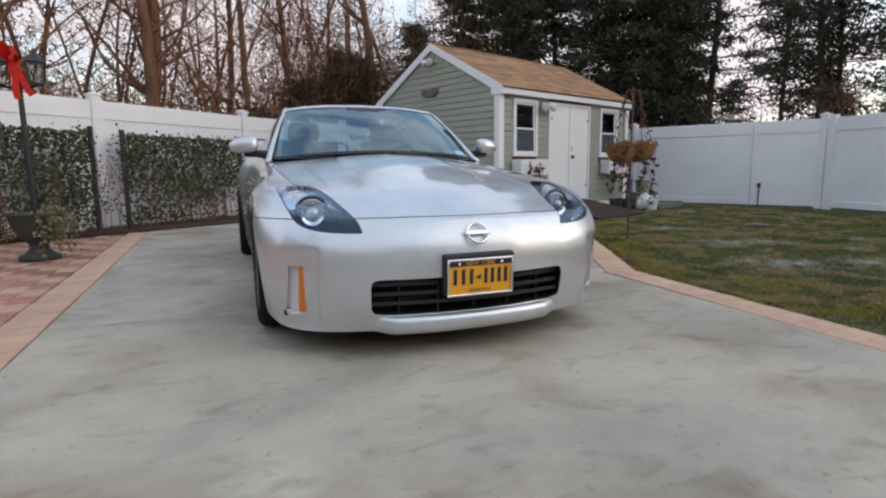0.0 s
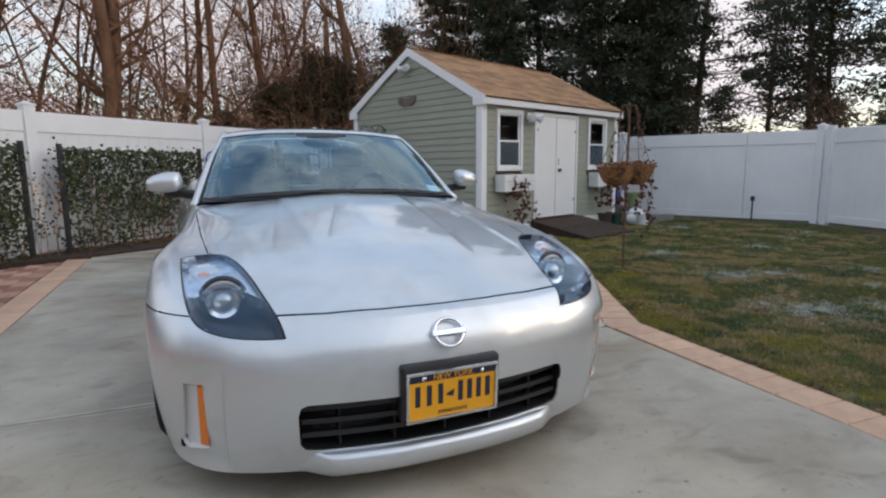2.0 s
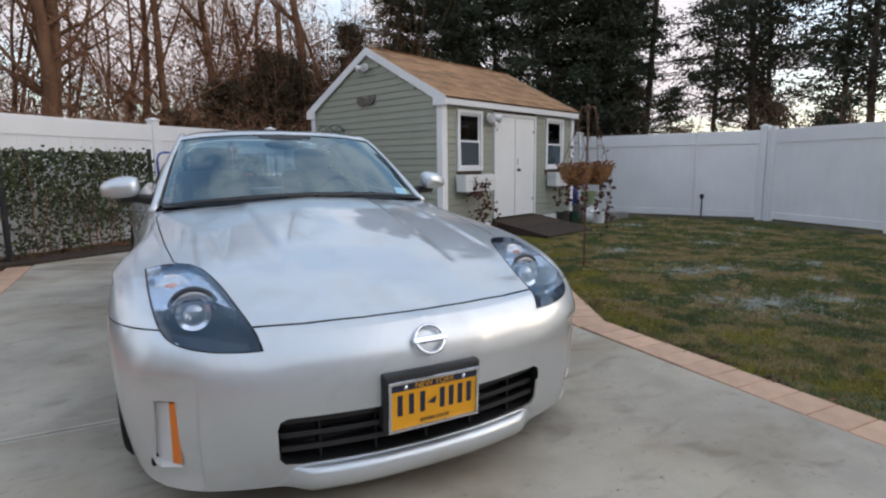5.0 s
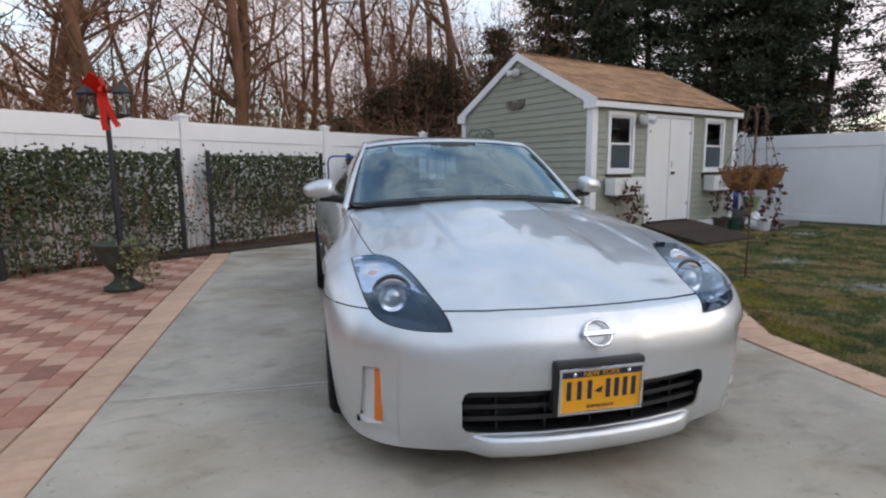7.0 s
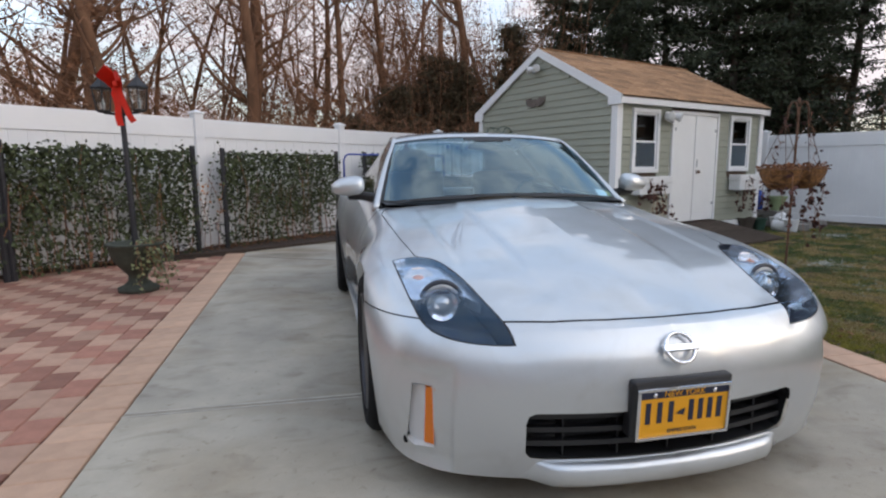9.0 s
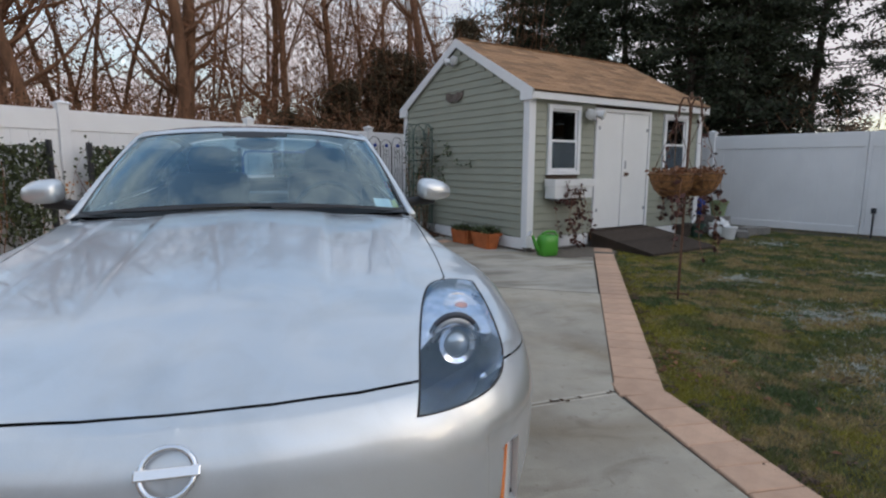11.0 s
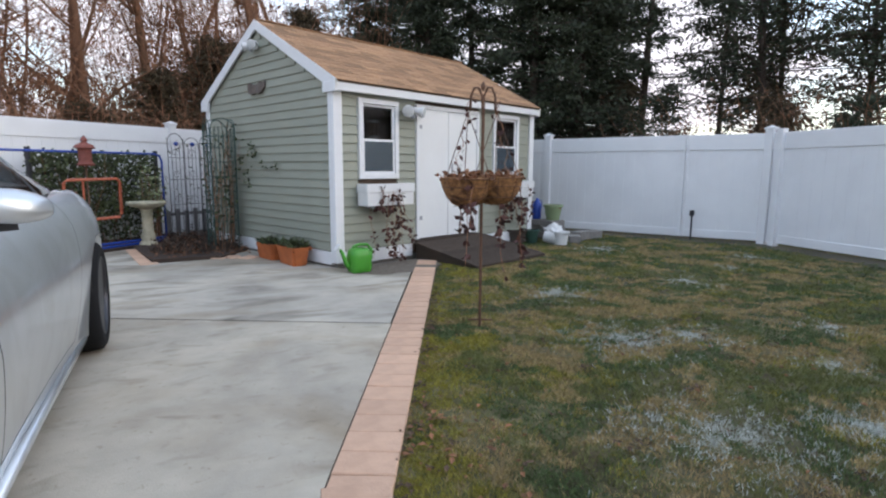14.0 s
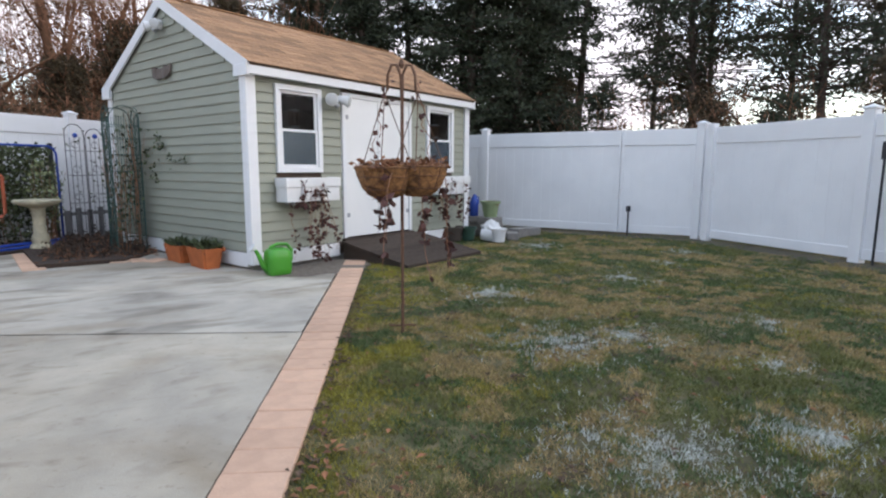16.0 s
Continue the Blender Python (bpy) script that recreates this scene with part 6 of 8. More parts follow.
# ---- ivy hedge on trellis panels along the left fence ----
def ivy_panel(a, b, z0, z1, seed, label, thin=0.0):
    r = random.Random(seed)
    a, b = Vector((*a, 0)), Vector((*b, 0))
    d = (b - a)
    ln = d.length
    d.normalize()
    n = Vector((d.y, -d.x, 0))
    hd = thing("ivy_hedge", Matrix.Translation(a), label, "hedge", "ivy hedges")
    bm = bmesh.new()
    for s in (0, ln):
        tube(bm, [d * s + n * 0.05 + Vector((0, 0, -0.02)), d * s + n * 0.05 + Vector((0, 0, z1 + 0.04))], 0.034, 8)
    for s in range(1, int(ln / 0.18)):
        tube(bm, [d * (s * 0.18) + Vector((0, 0, z0)), d * (s * 0.18) + Vector((0, 0, z1 - 0.03))], 0.005, 4)
    for z in (z0 + 0.1, (z0 + z1) / 2, z1 - 0.04):
        tube(bm, [Vector((0, 0, z)), d * ln + Vector((0, 0, z))], 0.007, 4)
    part("wire_panel", bm, M["black_metal"], hd)
    vines, leaves = [], []
    for k in range(int(ln * 16)):
        vines.append((wander(r, d * r.uniform(0, ln) + Vector((0, 0, 0.03)), (0, 0, 1), (z1 - z0) * r.uniform(0.6, 1.05), 8, 0.16), 0.007, 0.003))
    strands("stem_mass", vines, M["twig"], hd)
    for k in range(int(ln * (z1 - z0) * 2600)):
        s, z = r.uniform(0.0, ln), z0 + (z1 - z0) * r.random() ** 0.82
        cover = 0.5 + 0.5 * noise.noise(Vector((s * 2.3 + seed, z * 2.6, 0.3))) + 0.85 * ((z - z0) / (z1 - z0) - 0.52)
        if r.random() > cover + 0.30 - thin:
            continue
        top = 0.05 * noise.noise(Vector((s * 5, seed, 0)))
        if z > z1 + top:
            continue
        p = d * s + n * r.gauss(0.02, 0.06) + Vector((0, 0, z))
        nn = (n * 0.9 + rand_dir(r) * 0.75).normalized()
        leaves.append((p, r.uniform(0.035, 0.068), r.uniform(0.03, 0.055), (rand_dir(r) + Vector((0, 0, -0.7))).normalized(), nn))
    for k in range(int(ln * 9)):
        s = r.uniform(0, ln)
        leaves.append((d * s + n * r.gauss(0.02, 0.05) + Vector((0, 0, z1 + r.uniform(0, 0.05))), 0.05, 0.045, rand_dir(r), rand_dir(r)))
    leaf_mesh("ivy_leaves", leaves, M["ivy"], hd)
    return hd


ivy_panel((-3.4, 5.2), (-1.25, 7.50), 0.04, 1.37, 11, "trained ivy hedge on a wire trellis by the white fence")
ivy_panel((-1.21, 7.54), (0.20, 9.02), 0.04, 1.38, 12, "trained ivy hedge on a wire trellis by the white fence")
ivy_panel((0.50, 9.33), (1.98, 10.88), 0.04, 1.36, 13, "trained ivy hedge, thin at its foot, on a wire trellis", 0.08)
ivy_panel((2.47, 11.32), (3.86, 12.45), 0.04, 1.36, 14, "dark ivy hedge behind the blue pipe frame", -0.3)

# ---- lawn ----
r = random.Random(77)
FROST = [(7.19, 5.37, 0.50), (6.66, 4.10, 0.55), (7.3, 3.9, 0.34), (7.58, 6.73, 0.40), (6.45, 4.35, 0.25), (10.33, 7.1, 0.22), (9.18, 6.7, 0.35), (8.8, 5.04, 0.22), (8.0, 4.48, 0.22), (7.7, 5.3, 0.35), (9.9, 9.0, 0.45), (11.3, 7.6, 0.3)]
sets = {"blade": ([], []), "straw": ([], []), "frost": ([], []), "moss": ([], []), "deep": ([], [])}


def on_lawn(x, y):
    return inside((x, y), LAWN) and x > (5.15 if y < 4.22 else 5.15 + (y - 4.22) * 0.455)


SHED_INV = SHED.inverted()
FOOT = [(10.75, 11.65), (12.03, 9.50), (12.72, 8.50), (12.42, 6.10), (12.12, 3.65), (11.85, 1.2), (11.6, -1.3)]


def fence_gap(x, y):
    """Distance to the right fence's foot."""
    best = 9.0
    for (ax, ay), (bx_, by_) in zip(FOOT, FOOT[1:]):
        dx, dy = bx_ - ax, by_ - ay
        t = min(1, max(0, ((x - ax) * dx + (y - ay) * dy) / (dx * dx + dy * dy)))
        best = min(best, math.hypot(x - ax - t * dx, y - ay - t * dy))
    return best


strip = bmesh.new()
edge_a = [strip.verts.new((x, y, -0.012)) for x, y in FOOT]
edge_b = [strip.verts.new((x - 0.42 - 0.1 * noise.noise(Vector((x, y, 1))), y - 0.12, -0.012)) for x, y in FOOT]
for i in range(len(FOOT) - 1):
    strip.faces.new((edge_a[i], edge_b[i], edge_b[i + 1], edge_a[i + 1]))
bmesh.ops.recalc_face_normals(strip, faces=strip.faces)
tagged(link_mesh("soil_strip", strip, M["earth"]), "bare brown soil along the fence's foot", "soil", kind="structure")
for k in range(380000):
    x, y = 5.0 + 8.2 * r.random() ** (1.35), -1.0 + 13.0 * r.random()
    if not on_lawn(x, y):
        continue
    q = SHED_INV @ Vector((x, y, 0))
    if r.random() < 1.25 - 2.2 * fence_gap(x, y):
        continue
    if q.x > -0.1 and q.y > -0.08:
        continue
    dist = math.hypot(x - 4.9, y - 2.9)
    if r.random() > min(1.0, 3.2 / (dist + 0.3)):
        continue
    pat = noise.noise(Vector((x * 1.1, y * 1.1, 0))) + 0.5 * noise.noise(Vector((x * 3.1, y * 3.1, 4)))
    if pat < -0.15 and r.random() < 0.2:
        continue
    low = noise.noise(Vector((x * 0.55, y * 0.55, 7.3)))
    mid = noise.noise(Vector((x * 2.4, y * 2.4, 11.0))) + 0.7 * noise.noise(Vector((x * 6.0, y * 6.0, 3.0)))
    # more pale straw where dist is small: the lawn's brighter near light as colour
    kind = "straw" if r.random() < ease((0.06 - 0.5 * low - mid + 0.04 * max(0, 3.2 - dist)) / 0.24) * 0.85 else "blade"
    dk = noise.noise(Vector((x * 2.1, y * 2.1, 20.0))) + 0.8 * noise.noise(Vector((x * 6.0, y * 6.0, 25.0)))
    if r.random() < ease((dk - 0.10) / 0.16) * 0.93:
        kind = "deep"
    if noise.noise(Vector((x * 3.3, y * 3.3, 31.0))) > 0.30 and r.random() < 0.5:
        continue
    rim = x - 5.15 - max(0, (y - 4.22) * 0.455)
    yel = noise.noise(Vector((x * 2.7, y * 2.7, 40.0))) + 0.6 * noise.noise(Vector((x * 7.0, y * 7.0, 44.0)))
    if r.random() < 1.6 * math.exp(-max(0, rim) / 0.40) * (0.45 + 1.3 * yel) + 0.45 * ease((yel - 0.30) / 0.14):
        kind = "moss"
    fz = max((1.2 * math.exp(-((x - fx) ** 2 + (y - fy) ** 2) / (2 * (fr * 0.16) ** 2)) + 0.40 * math.exp(-((x - fx) ** 2 + (y - fy) ** 2) / (2 * (fr * 0.48) ** 2))) * (0.75 + 1.2 * noise.noise(Vector((x * 6, y * 6, 9)))) for fx, fy, fr in FROST)
    if r.random() < fz:
        kind = "frost"
    vs, fs = sets[kind]
    for _ in range(5):
        i = len(vs)
        a, h = r.uniform(0, 6.28), r.uniform(0.010, 0.026) * (1 + 0.4 * pat)
        w = 0.0013 + 0.00042 * dist
        bx, by = x + r.uniform(-0.02, 0.02), y + r.uniform(-0.02, 0.02)
        lx, ly = r.uniform(-1, 1) * h * 0.9, r.uniform(-1, 1) * h * 0.9
        vs += [(bx - w * math.cos(a), by - w * math.sin(a), -0.018), (bx + w * math.cos(a), by + w * math.sin(a), -0.018), (bx + lx, by + ly, -0.018 + h)]
        fs.append((i, i + 1, i + 2))
for name, lab in (("moss", "yellow-green mossy grass"), ("blade", "short green grass blades"), ("deep", "dark green grass clumps"), ("straw", "dry straw-coloured grass blades"), ("frost", "frosted white grass blades")):
    me = bpy.data.meshes.new("grass_" + name)
    me.from_pydata(sets[name][0], [], sets[name][1])
    me.materials.append(M[name])
    tagged(new("grass", me), lab, "grass", kind="stuff")
verts, faces = [], []
for k in range(420):
    x, y = (5.1 + 6 * r.random() ** 1.3, 2.0 + 7.5 * r.random()) if k % 6 else (r.gauss(5.5, 0.16), r.gauss(4.55, 0.25))
    if not on_lawn(x, y):
        continue
    d, s, i = rand_dir(r, 0.2), r.uniform(0.009, 0.026), len(verts)
    p, c = Vector((x, y, r.uniform(0.0, 0.012))), Vector((-d.y, d.x, 0))
    verts += [tuple(p - d * s), tuple(p + c * s * 0.5 + Vector((0, 0, 0.008))), tuple(p + d * s), tuple(p - c * s * 0.5 + Vector((0, 0, 0.006)))]
    faces.append((i, i + 1, i + 2, i + 3))
me = bpy.data.meshes.new("fallen_leaves")
me.from_pydata(verts, [], faces)
me.materials.append(M["dead_leaf"])
tagged(new("fallen_leaves", me), "small brown leaves scattered on the lawn", "leaves", kind="stuff")

verts, faces = [], []
for k in range(260):
    cx, cy = 5.15 + 5.0 * r.random() ** 1.5, 2.6 + 6.0 * r.random()
    if k % 4 == 0:
        cy = r.uniform(2.8, 7.5)
        cx = 5.16 + max(0, (cy - 4.22) * 0.455) + r.uniform(0, 0.05)
    if not on_lawn(cx, cy):
        continue
    for _ in range(r.randint(3, 9)):
        d, s, i = rand_dir(r, 0.4), r.uniform(0.008, 0.020), len(verts)
        p, c = Vector((cx + r.gauss(0, 0.022), cy + r.gauss(0, 0.022), r.uniform(-0.008, 0.006))), Vector((-d.y, d.x, 0))
        verts += [tuple(p - d * s), tuple(p + c * s * 0.6 + Vector((0, 0, 0.006))), tuple(p + d * s), tuple(p - c * s * 0.6 + Vector((0, 0, 0.004)))]
        faces.append((i, i + 1, i + 2, i + 3))
for cx, cy, n in ((4.30, 4.163, 6), (4.36, 4.172, 4), (4.55, 4.20, 12), (4.58, 4.206, 8), (4.66, 4.22, 4), (4.86, 4.25, 6)):
    for _ in range(n):
        d, s, i = rand_dir(r, 0.2), r.uniform(0.006, 0.016), len(verts)
        p, c = Vector((cx + r.gauss(0, 0.018), cy + r.gauss(0, 0.006), 0.006)), Vector((-d.y, d.x, 0))
        verts += [tuple(p - d * s), tuple(p + c * s * 0.5 + Vector((0, 0, 0.004))), tuple(p + d * s), tuple(p - c * s * 0.5 + Vector((0, 0, 0.003)))]
        faces.append((i, i + 1, i + 2, i + 3))
me = bpy.data.meshes.new("leaf_litter")
me.from_pydata(verts, [], faces)
me.materials.append(M["litter"])
tagged(new("leaf_litter", me), "dark clumps of rotting leaves on lawn and drive joint", "leaves", kind="stuff")

# ---- things by the shed ----
def flower_box(u, label):
    t = thing("flower_box", SHED @ pose(u, -0.02, 0.0), label, "planter", "window flower boxes")
    bm = bmesh.new()
    z0, z1, w, d = 0.71, 0.955, 0.72, 0.19
    for x0, x1, y0, y1, za, zb in ((0, w, -d, -d + 0.018, z0, z1), (0, 0.018, -d + 0.018, 0, z0, z1), (w - 0.018, w, -d + 0.018, 0, z0, z1), (0.018, w - 0.018, -0.018, 0, z0, z1), (0.018, w - 0.018, -d + 0.018, -0.018, z0, z0 + 0.02)):
        box(bm, x0, x1, y0, y1, za, zb, 0.004)
    part("box_panel", bm, M["white_plastic"], t)
    bm = bmesh.new()
    box(bm, -0.012, w + 0.012, -d - 0.012, -d + 0.004, z1 - 0.09, z1 + 0.012, 0.006)
    box(bm, -0.012, 0.004, -d + 0.004, 0, z1 - 0.09, z1 + 0.012, 0.006)
    box(bm, w - 0.004, w + 0.012, -d + 0.004, 0, z1 - 0.09, z1 + 0.012, 0.006)
    part("rim", bm, M["white_plastic"], t)
    part("soil", boxed(0.02, w - 0.02, -d + 0.02, -0.02, z1 - 0.06, z1 - 0.02, 0), M["mulch"], t)
    for x in (0.12, 0.60):
        part("bracket", boxed(x - 0.012, x + 0.012, -0.15, 0.0, z0 - 0.03, z0, 0.002), M["grey_metal"], t)
    return t


flower_box(0.285, "white plastic window box with withered trailing vines")
flower_box(2.86, "white plastic window box below the shed's second window")


def vines(m, starts, seed, length, label, parent_name="dead_vine", side=(0, 0), leafy=9):
    """Trailing stems with shrivelled dark leaves."""
    r = random.Random(seed)
    t = thing(parent_name, m, label, "plant", "withered vines")
    lines, lv = [], []
    for s in starts:
        p, d, pts = Vector(s), Vector((r.uniform(-0.3, 0.3) + side[0], r.uniform(-0.35, 0.15) + side[1], 0.15)), [Vector(s)]
        for k in range(16):
            d = (d * 0.9 + rand_dir(r) * 0.25 + Vector((0, 0, -0.34))).normalized()
            p = p + d * length * r.uniform(0.8, 1.1) / 16
            pts.append(p.copy())
        lines.append((pts, 0.0032, 0.0018))
        for _ in range(leafy):
            q = pts[r.randint(2, 16)]
            for _ in range(r.randint(1, 3)):
                lv.append((q + rand_dir(r) * 0.012, r.uniform(0.042, 0.075), r.uniform(0.034, 0.056), (rand_dir(r) + Vector((0, 0, -0.6))).normalized(), rand_dir(r)))
    strands("stem", lines, M["twig"], t, 4)
    leaf_mesh("withered_leaves", lv, M["vine_leaf"], t)
    return t


vines(SHED @ pose(0.62, -0.14, 0.95), [(0.026 * i - 0.06, -0.02 * (i % 3), 0) for i in range(10)], 3, 0.95, "dark withered vine hanging from the window box", side=(0.10, -0.1), leafy=10)
vines(SHED @ pose(0.42, -0.12, 0.95), [(0.035 * i, -0.02 * (i % 2), 0) for i in range(10)], 4, 0.32, "short withered stems in the window box")
vines(SHED @ pose(3.05, -0.14, 0.95), [(0.05 * i, -0.02 * (i % 3), 0) for i in range(7)], 5, 0.7, "dark withered vine on the second window box", side=(0.05, -0.1))

# ramp of weathered boards
ramp = thing("wooden_ramp", SHED @ pose(1.16, -0.06, 0), "dark weathered plank ramp up to the shed doors", "ramp")
for k in range(9):
    v0, v1 = -0.118 * k, -0.118 * (k + 1) + 0.006
    za, zb = 0.205 - 0.020 * k, 0.205 - 0.020 * (k + 1)
    bm = bmesh.new()
    vs = [bm.verts.new(p) for p in ((0, v0, za), (1.42, v0, za), (1.42, v1, zb), (0, v1, zb), (0, v0, za - 0.03), (1.42, v0, za - 0.03), (1.42, v1, zb - 0.03), (0, v1, zb - 0.03))]
    for f in ((3, 2, 1, 0), (4, 5, 6, 7), (0, 1, 5, 4), (2, 3, 7, 6), (1, 2, 6, 5), (3, 0, 4, 7)):
        bm.faces.new([vs[q] for q in f])
    bmesh.ops.recalc_face_normals(bm, faces=bm.faces)
    part("plank", bm, M["dark_wood"], ramp)
for u in (0.02, 1.36):
    bm = bmesh.new()
    o = [(0, 0.17), (-1.05, 0.0), (-1.05, -0.02), (0, -0.02)]
    a = [bm.verts.new((u, v, z)) for v, z in o]
    b = [bm.verts.new((u + 0.04, v, z)) for v, z in o]
    bm.faces.new(a), bm.faces.new(b[::-1])
    for i in range(4):
        bm.faces.new((a[i], b[i], b[(i + 1) % 4], a[(i + 1) % 4]))
    bmesh.ops.recalc_face_normals(bm, faces=bm.faces)
    part("stringer", bm, M["dark_wood"], ramp)


# dirt washed up along the shed's front, beside the ramp
r = random.Random(63)
bm = bmesh.new()
ring = [bm.verts.new(SHED @ Vector((0.58 + 0.62 * math.cos(a) * (1 + 0.25 * noise.noise(Vector((math.cos(a) * 2, math.sin(a) * 2, 5)))), -0.40 + 0.36 * math.sin(a) * (1 + 0.5 * noise.noise(Vector((math.cos(a) * 3, math.sin(a) * 3, 8)))), 0.004))) for a in [2 * math.pi * k / 40 for k in range(40)]]
bm.faces.new(ring)
tagged(link_mesh("dirt_patch", bm, M["dirt"]), "thin brown dirt washed up before the shed", "dirt", kind="structure")


def trough(m, label, plants=True):
    t = thing("flower_trough", m, label, "planter", "terracotta troughs")
    bm = bmesh.new()
    L2, W2, h = 0.205, 0.10, 0.19
    o = [(-L2 * .84, -W2 * .72), (L2 * .84, -W2 * .72), (L2 * .84, W2 * .72), (-L2 * .84, W2 * .72)]
    p = [(-L2, -W2), (L2, -W2), (L2, W2), (-L2, W2)]
    a = [bm.verts.new((x, y, 0)) for x, y in o]
    b = [bm.verts.new((x, y, h)) for x, y in p]
    c = [bm.verts.new((x * 0.92, y * 0.86, h)) for x, y in p]
    d = [bm.verts.new((x * 0.9, y * 0.84, h - 0.03)) for x, y in p]
    bm.faces.new(a[::-1]), bm.faces.new(d)
    for lo, hi in ((a, b), (b, c), (c, d)):
        for i in range(4):
            bm.faces.new((lo[i], lo[(i + 1) % 4], hi[(i + 1) % 4], hi[i]))
    bmesh.ops.recalc_face_normals(bm, faces=bm.faces)
    bmesh.ops.bevel(bm, geom=[e for e in bm.edges if abs(e.verts[0].co.z - e.verts[1].co.z) > 0.1], offset=0.02, segments=3, affect='EDGES')
    part("trough", bm, M["terracotta"], t, smooth=False)
    part("rim", box(bmesh.new(), -L2 - 0.008, L2 + 0.008, -W2 - 0.008, -W2 + 0.006, h - 0.035, h + 0.004, 0.004), M["terracotta"], t)
    part("soil", boxed(-L2 * .9, L2 * .9, -W2 * .8, W2 * .8, h - 0.05, h - 0.015, 0), M["mulch"], t)
    if plants:
        r = random.Random(int(m.translation.x * 100))
        lv = []
        for _ in range(240):
            q = Vector((r.uniform(-L2, L2) * 0.85, r.uniform(-W2, W2) * 0.8, h - 0.02))
            lv.append((q, r.uniform(0.05, 0.15), 0.026, (rand_dir(r, 0.4) + Vector((0, 0, 0.9))).normalized(), rand_dir(r)))
        leaf_mesh("herb_mass", lv, M["ivy"], t)
    return t


trough(SHED @ pose(-0.17, 1.20, 0, 0, 0, 88) @ Matrix.Scale(1.06, 4), "terracotta-coloured plastic trough with sparse herbs", True)
trough(SHED @ pose(-0.19, 0.64, 0, 0, 0, 84) @ Matrix.Scale(1.15, 4), "terracotta-coloured plastic trough with green herbs")

can = thing("watering_can", SHED @ pose(0.05, -0.34, 0, 0, 0, 168) @ Matrix.Scale(1.18, 4), "bright green plastic watering can by the shed's corner", "watering can")
bm = bmesh.new()
lathe(bm, [(0.088, 0), (0.102, 0.012), (0.108, 0.06), (0.108, 0.15), (0.100, 0.20), (0.078, 0.225), (0.050, 0.232), (0.045, 0.222), (0.02, 0.20)], 32)
for v in bm.verts:
    an, rd = math.atan2(v.co.y, v.co.x), math.hypot(v.co.x, v.co.y)
    k = (abs(math.cos(an)) ** 4 + abs(math.sin(an)) ** 4) ** -0.25
    v.co.x, v.co.y = rd * k * math.cos(an), rd * k * math.sin(an) * 0.8
part("tank", bm, M["green_plastic"], can, smooth=True)
bm = bmesh.new()
tube(bm, [(0.09, 0, 0.04), (0.135, 0, 0.10), (0.175, 0, 0.20), (0.20, 0, 0.235)], [0.032, 0.022, 0.016, 0.014], 10)
part("spout", bm, M["green_plastic"], can, smooth=True)
bm = bmesh.new()
lathe(bm, [(0.014, 0), (0.034, 0.03), (0.036, 0.036)], 16, pose(0.197, 0, 0.228, 0, 50, 0))
part("rose", bm, M["white_plastic"], can, "pale sprinkler rose")
bm = bmesh.new()
tube(bm, [(-0.085, 0, 0.08), (-0.125, 0, 0.12), (-0.125, 0, 0.21), (-0.085, 0, 0.255), (0.0, 0, 0.262), (0.06, 0, 0.24), (0.065, 0, 0.20)], 0.015, 8)
part("handle", bm, M["green_plastic"], can, smooth=True)

# hanging baskets on a double crook
hook = thing("shepherd_hook", pose(6.41, 6.035, -0.02, 0, 0, -24), "rusty double shepherd's crook standing in the lawn", "plant stand")
bm = bmesh.new()
tube(bm, [(0, 0, -0.15), (0, 0, 0.9), (0.004, 0, 1.64)], 0.011, 8)
part("pole", bm, M["rust_metal"], hook)
for s in (-1, 1):
    bm = bmesh.new()
    tube(bm, [(0, 0, 1.52), (s * 0.006, 0, 1.66), (s * 0.03, 0, 1.72), (s * 0.062, 0, 1.72), (s * 0.085, 0, 1.66), (s * 0.088, 0, 1.57), (s * 0.10, 0, 1.545), (s * 0.112, 0, 1.565)], 0.009, 8)
    part("crook", bm, M["rust_metal"], hook, smooth=True)
bm = bmesh.new()
tube(bm, [(-0.09, 0, 0.06), (0.09, 0, 0.06)], 0.008, 6)
part("foot_bar", bm, M["rust_metal"], hook)
bm = bmesh.new()
lathe(bm, [(0.008, 1.70), (0.018, 1.725), (0.012, 1.745), (0.004, 1.76)], 12)
part("finial", bm, M["rust_metal"], hook)


